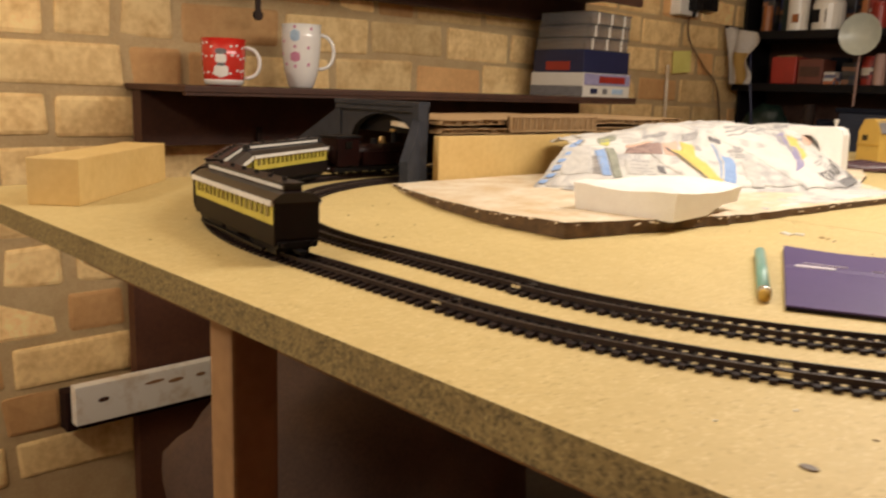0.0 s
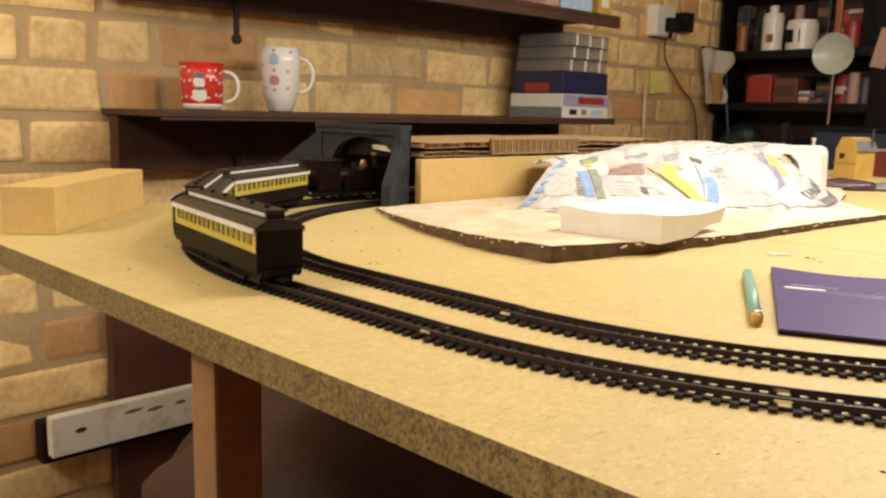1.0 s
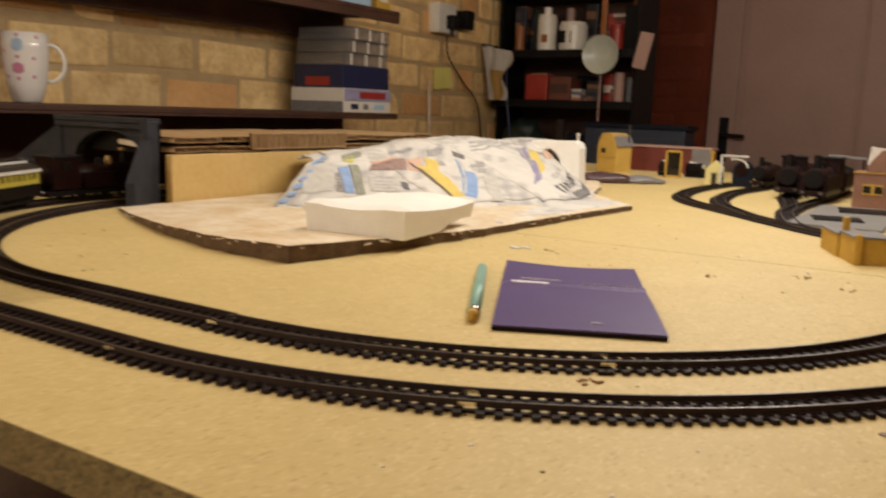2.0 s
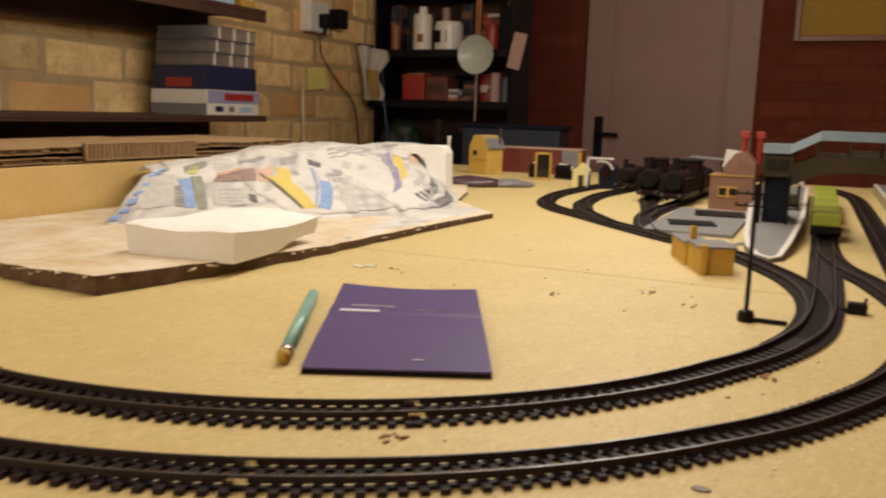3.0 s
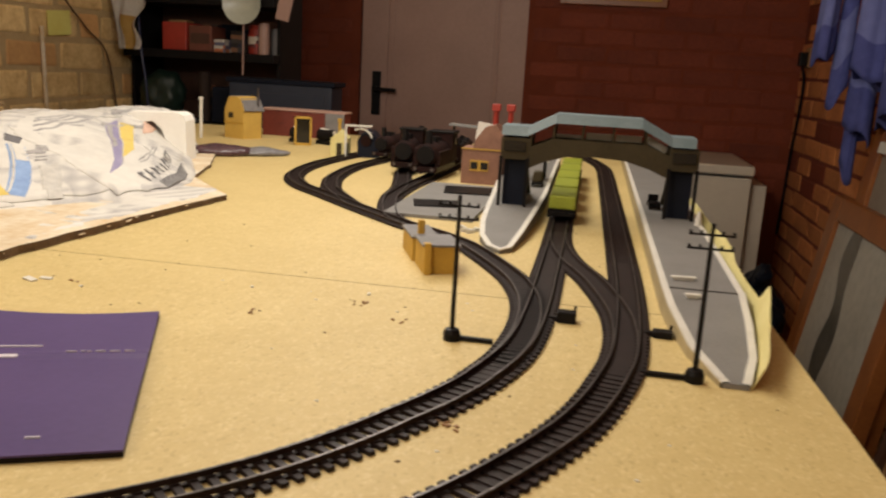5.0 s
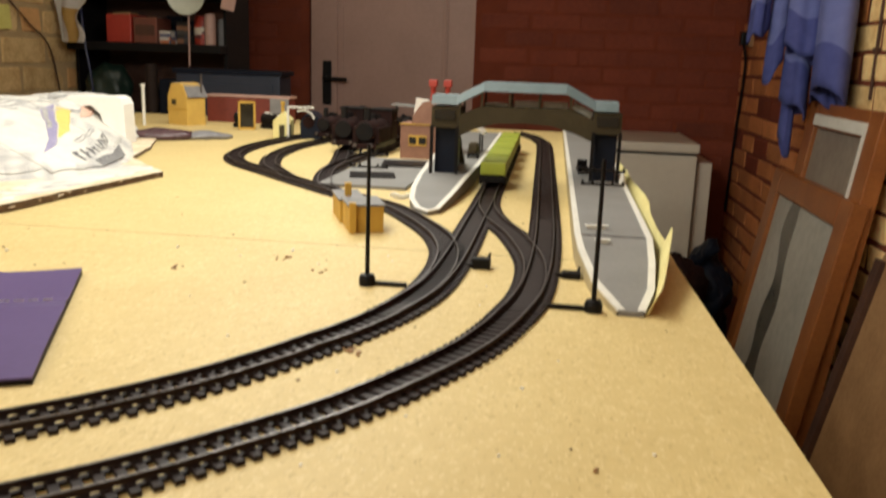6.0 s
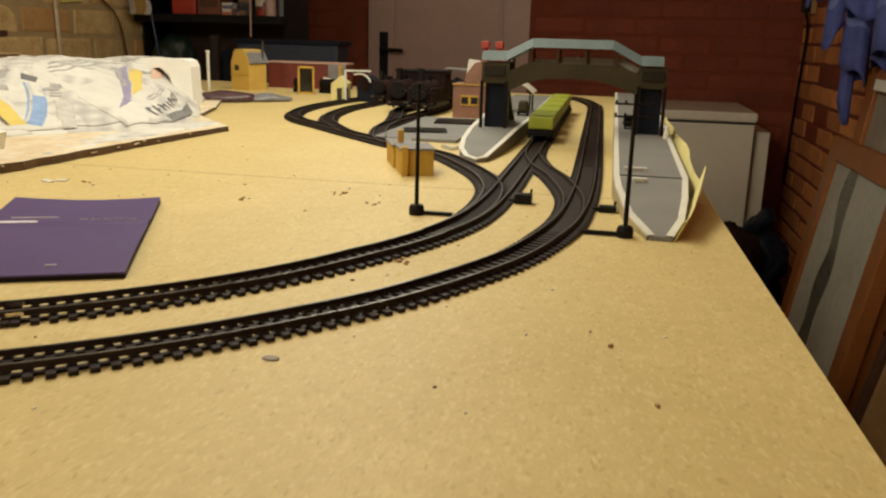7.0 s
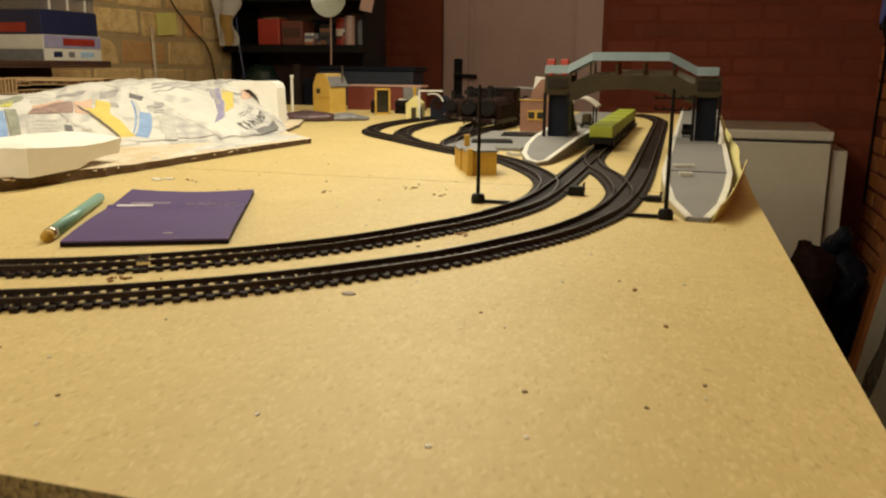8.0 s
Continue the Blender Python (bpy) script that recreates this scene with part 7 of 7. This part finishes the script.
towel = thing("blue_towel", "blue checked towel hanging in folds on the wall", "towel")


def drape(x, y, wide, deep, foot, slant, pleats, seed, lean=(0.0, 0.0), narrow=0.55):
    """A hanging fold of cloth: an open pleated tube, gathered at the peg and cut off at its hem."""
    bm = bmesh.new()
    n, k = 30, 44
    rows = []
    for i in range(n + 1):
        v = i / n
        swell = narrow + (1 - narrow) * v ** 0.6
        row = []
        for j in range(k):
            a = 2 * math.pi * j / k
            crease = 1 + (0.06 + 0.09 * v) * math.sin(pleats * a + seed + 0.9 * v) + 0.03 * math.sin((pleats * 2 + 1) * a - seed)
            px = x + lean[0] * v + math.cos(a) * wide * swell * crease
            py = y + lean[1] * v + math.sin(a) * deep * swell * crease
            low = foot + slant * math.cos(a) + 0.010 * math.sin(pleats * a + seed + 1.5)
            row.append(bm.verts.new((min(px, RIGHT - 0.006), py, 0.80 + (low - 0.80) * v)))
        rows.append(row)
    for i, (p, q) in enumerate(zip(rows, rows[1:])):
        for j in range(k):
            f = bm.faces.new((p[j], q[j], q[(j + 1) % k], p[(j + 1) % k]))
            f.material_index = 1 if i in (19, 20, 21, 22, 23, 24) else 0
    bmesh.ops.recalc_face_normals(bm, faces=bm.faces[:])
    bmesh.ops.solidify(bm, geom=bm.faces[:], thickness=0.0035)
    ob = new("fold", mesh_of("fold", bm, TOWEL_A, TOWEL_B, smooth=True))
    ob.parent = towel
    return ob


drape(1.018, 2.02, 0.028, 0.040, 0.262, 0.012, 3, 0.4, (-0.012, 0.02))
drape(1.066, 2.03, 0.022, 0.034, 0.158, 0.030, 2, 1.7, (-0.004, 0.02))
drape(1.108, 1.95, 0.046, 0.055, 0.210, -0.020, 3, 2.6, (0.0, -0.01))
drape(1.150, 1.800, 0.050, 0.062, 0.100, -0.030, 2, 3.9, (0.002, -0.01), 0.8)
drape(1.172, 1.900, 0.040, 0.070, 0.075, -0.018, 3, 2.2, (0.002, 0.0), 0.8)
drape(1.128, 2.03, 0.038, 0.045, 0.055, -0.025, 3, 5.1, (0.002, 0.0))
drape(1.130, 2.08, 0.017, 0.030, -0.065, -0.030, 2, 0.9, (-0.004, 0.0))
part("peg", rod(bmesh.new(), (RIGHT, 1.95, 0.80), (1.11, 1.95, 0.81), 0.012), DARK_WOOD, towel)
cable("wall_cable", [(RIGHT - 0.034, 3.136, 0.27), (RIGHT - 0.016, 3.145, 0.20), (RIGHT - 0.012, 3.18, 0.05), (RIGHT - 0.012, 3.22, -0.12), (RIGHT - 0.012, 3.26, -0.45)], 0.006, BLACK, "black cable running down the brick wall")
wall_plug = thing("black_wall_plug", "black plug in a small box on the red wall", "plug", at=(RIGHT, 3.13, 0.30))
part("pattress", box(-0.010, 0, 0, 0.020, 0.070, 0.080, bevel=0.003), PINE_OLD, wall_plug)
part("plug", box(-0.034, 0.006, -0.006, 0.030, 0.045, 0.055, bevel=0.005), BLACK, wall_plug)
for x, y, s, h, mtl, nm in ((0.90, 2.36, 0.19, 0.50, STOCK_DARK, "dark brown"), (1.01, 2.48, 0.17, 0.56, NAVY, "dark navy")):
    bm = bmesh.new()
    bmesh.ops.create_icosphere(bm, subdivisions=5, radius=0.5)
    for v in bm.verts:
        v.co = Vector((v.co.x * s, v.co.y * s, (max(-0.42, v.co.z) + 0.42) * h))
    wobble(bm, 0.05, 9, x * 20, (1, 1, 0.6))
    wobble(bm, 0.014, 34, x * 30, (1, 1, 1))
    lowest = min(v.co.z for v in bm.verts)
    bmesh.ops.translate(bm, verts=bm.verts, vec=(0, 0, -lowest))
    solid("stored_sack", bm, mtl, f"{nm} plastic sack standing behind the board", "sack", at=(x, y, FLOOR), smooth=True, group="sacks")

# ---- under the board ----
dark_sheet = thing("brown_sheet", "dark brown plywood sheet standing against the brick wall", "plywood sheet")
part("sheet", box(LEFT + 0.035, 0.76, (FLOOR - 0.28) / 2, 0.030, 1.68, -FLOOR - 0.28), RED_WOOD, dark_sheet)
rail = thing("white_batten", "white painted knotty batten fixed along the wall", "batten")
part("plank", box(-1.285, 0.28, -0.513, 0.026, 1.00, 0.080, bevel=0.002), WHITE_WORN, rail)
for y, z, w, h, mtl in ((-0.165, -0.508, 0.012, 0.005, DARK_WOOD), (-0.058, -0.494, 0.022, 0.0035, PINE_OLD), (-0.012, -0.500, 0.018, 0.0045, PINE_OLD), (0.045, -0.499, 0.012, 0.0040, PINE_OLD)):
    spot = bmesh.new()
    bmesh.ops.create_cone(spot, cap_ends=True, segments=14, radius1=1.0, radius2=0.9, depth=0.0014, matrix=Matrix.Translation((-1.2717, y, z)) @ Matrix.Rotation(radians(3), 4, "X") @ Matrix.Diagonal((1, w, h, 1)) @ Matrix.Rotation(radians(90), 4, "Y"))
    part("knot", spot, mtl, rail, "brown knot streak in the worn paint")
# dark strip in place of the shadow the plank throws on the wall
part("shadow_strip", box(-1.322, 0.272, -0.532, 0.040, 1.00, 0.082, bevel=0.002), STOCK_DARK, rail, "dark strip standing in for the batten's shadow")
bag_low = thing("dark_sack", "slumped dull brown sack stored under the board", "sack")
bm = bmesh.new()
bmesh.ops.create_icosphere(bm, subdivisions=4, radius=0.5)
for v in bm.verts:
    v.co = Vector((v.co.x * 0.56, v.co.y * 0.78, (v.co.z if v.co.z > 0 else v.co.z * 0.8) * 0.68))
wobble(bm, 0.05, 6, 3)
lowest = min(v.co.z for v in bm.verts)
bmesh.ops.translate(bm, verts=bm.verts, vec=(-0.87, 0.17, FLOOR - lowest))
part("body", bm, SACK_BROWN, bag_low, smooth=True)

# ---- bricks: each a piece of its wall ----
def brick_meshes(l, d, h, material, count, rough, seed):
    out = []
    for i in range(count):
        bm = box(0, 0, 0, l, d, h, bevel=min(l, h) * 0.11)
        wobble(bm, rough, 16, seed + i * 3.3)
        out.append(mesh_of("brick", bm, material))
    return out


def lay(wall, place, turn, rows, z_top, pitch, length, start, stop, meshes, shift, seed, skip=None, halves=None):
    """Courses of bricks on a wall; place(s, z) gives a point on its face."""
    rnd = random.Random(seed)
    for k in range(rows):
        z = z_top - pitch * (k + 0.5)
        s = start + (shift if k % 2 else 0.0)
        while s < stop:
            if not (skip and skip(s, z)):
                pieces = ((0.5, meshes),)
                if halves and rnd.random() < 0.28:
                    pieces = ((0.25, halves), (0.75, halves))
                for share, kinds in pieces:
                    b = new("brick", rnd.choice(kinds))
                    b.parent = wall
                    p = place(s + length * share + rnd.uniform(-0.004, 0.004), z + rnd.uniform(-0.003, 0.003))
                    b.matrix_basis = pose(*p, rnd.uniform(-0.6, 0.6), rnd.uniform(-0.6, 0.6), turn + rnd.uniform(-0.7, 0.7))
            s += length


pale = brick_meshes(0.240, 0.030, 0.084, BRICK_PALE, 8, 0.0065, 1) * 2 + brick_meshes(0.236, 0.030, 0.080, BRICK_ORANGE, 3, 0.006, 30)
lay(wall_left, lambda s, z: (LEFT - 0.0115, s, z), 90, 13, 0.59, 0.098, 0.256, -0.829, 2.45, pale, 0.111, 7, halves=brick_meshes(0.110, 0.030, 0.082, BRICK_PALE, 4, 0.008, 130) + brick_meshes(0.110, 0.030, 0.082, BRICK_ORANGE, 2, 0.008, 150))
red = brick_meshes(0.213, 0.024, 0.064, BRICK_RED, 5, 0.002, 50)
lay(wall_far, lambda s, z: (s, FAR + 0.0095, z), 0, 13, 0.68, 0.0745, 0.223, 0.07, 1.10, red, 0.1115, 9)
lay(wall_far, lambda s, z: (s, FAR + 0.0095, z), 0, 9, 0.68, 0.0745, 0.223, -1.20, -0.90, red, 0.1115, 10)
brown = brick_meshes(0.213, 0.024, 0.064, BRICK_BROWN, 8, 0.004, 70) + brick_meshes(0.213, 0.024, 0.064, BRICK_RED, 1, 0.003, 90)
lay(wall_right, lambda s, z: (RIGHT + 0.0085, s, z), 90, 19, 0.66, 0.0745, 0.223, 1.78, 3.24, brown, 0.1115, 12)
lay(wall_right, lambda s, z: (RIGHT + 0.0085, s, z), 90, 19, 0.66, 0.0745, 0.223, 1.10, 1.66, brick_meshes(0.213, 0.024, 0.064, BRICK_PALE, 4, 0.003, 110), 0.1115, 14)
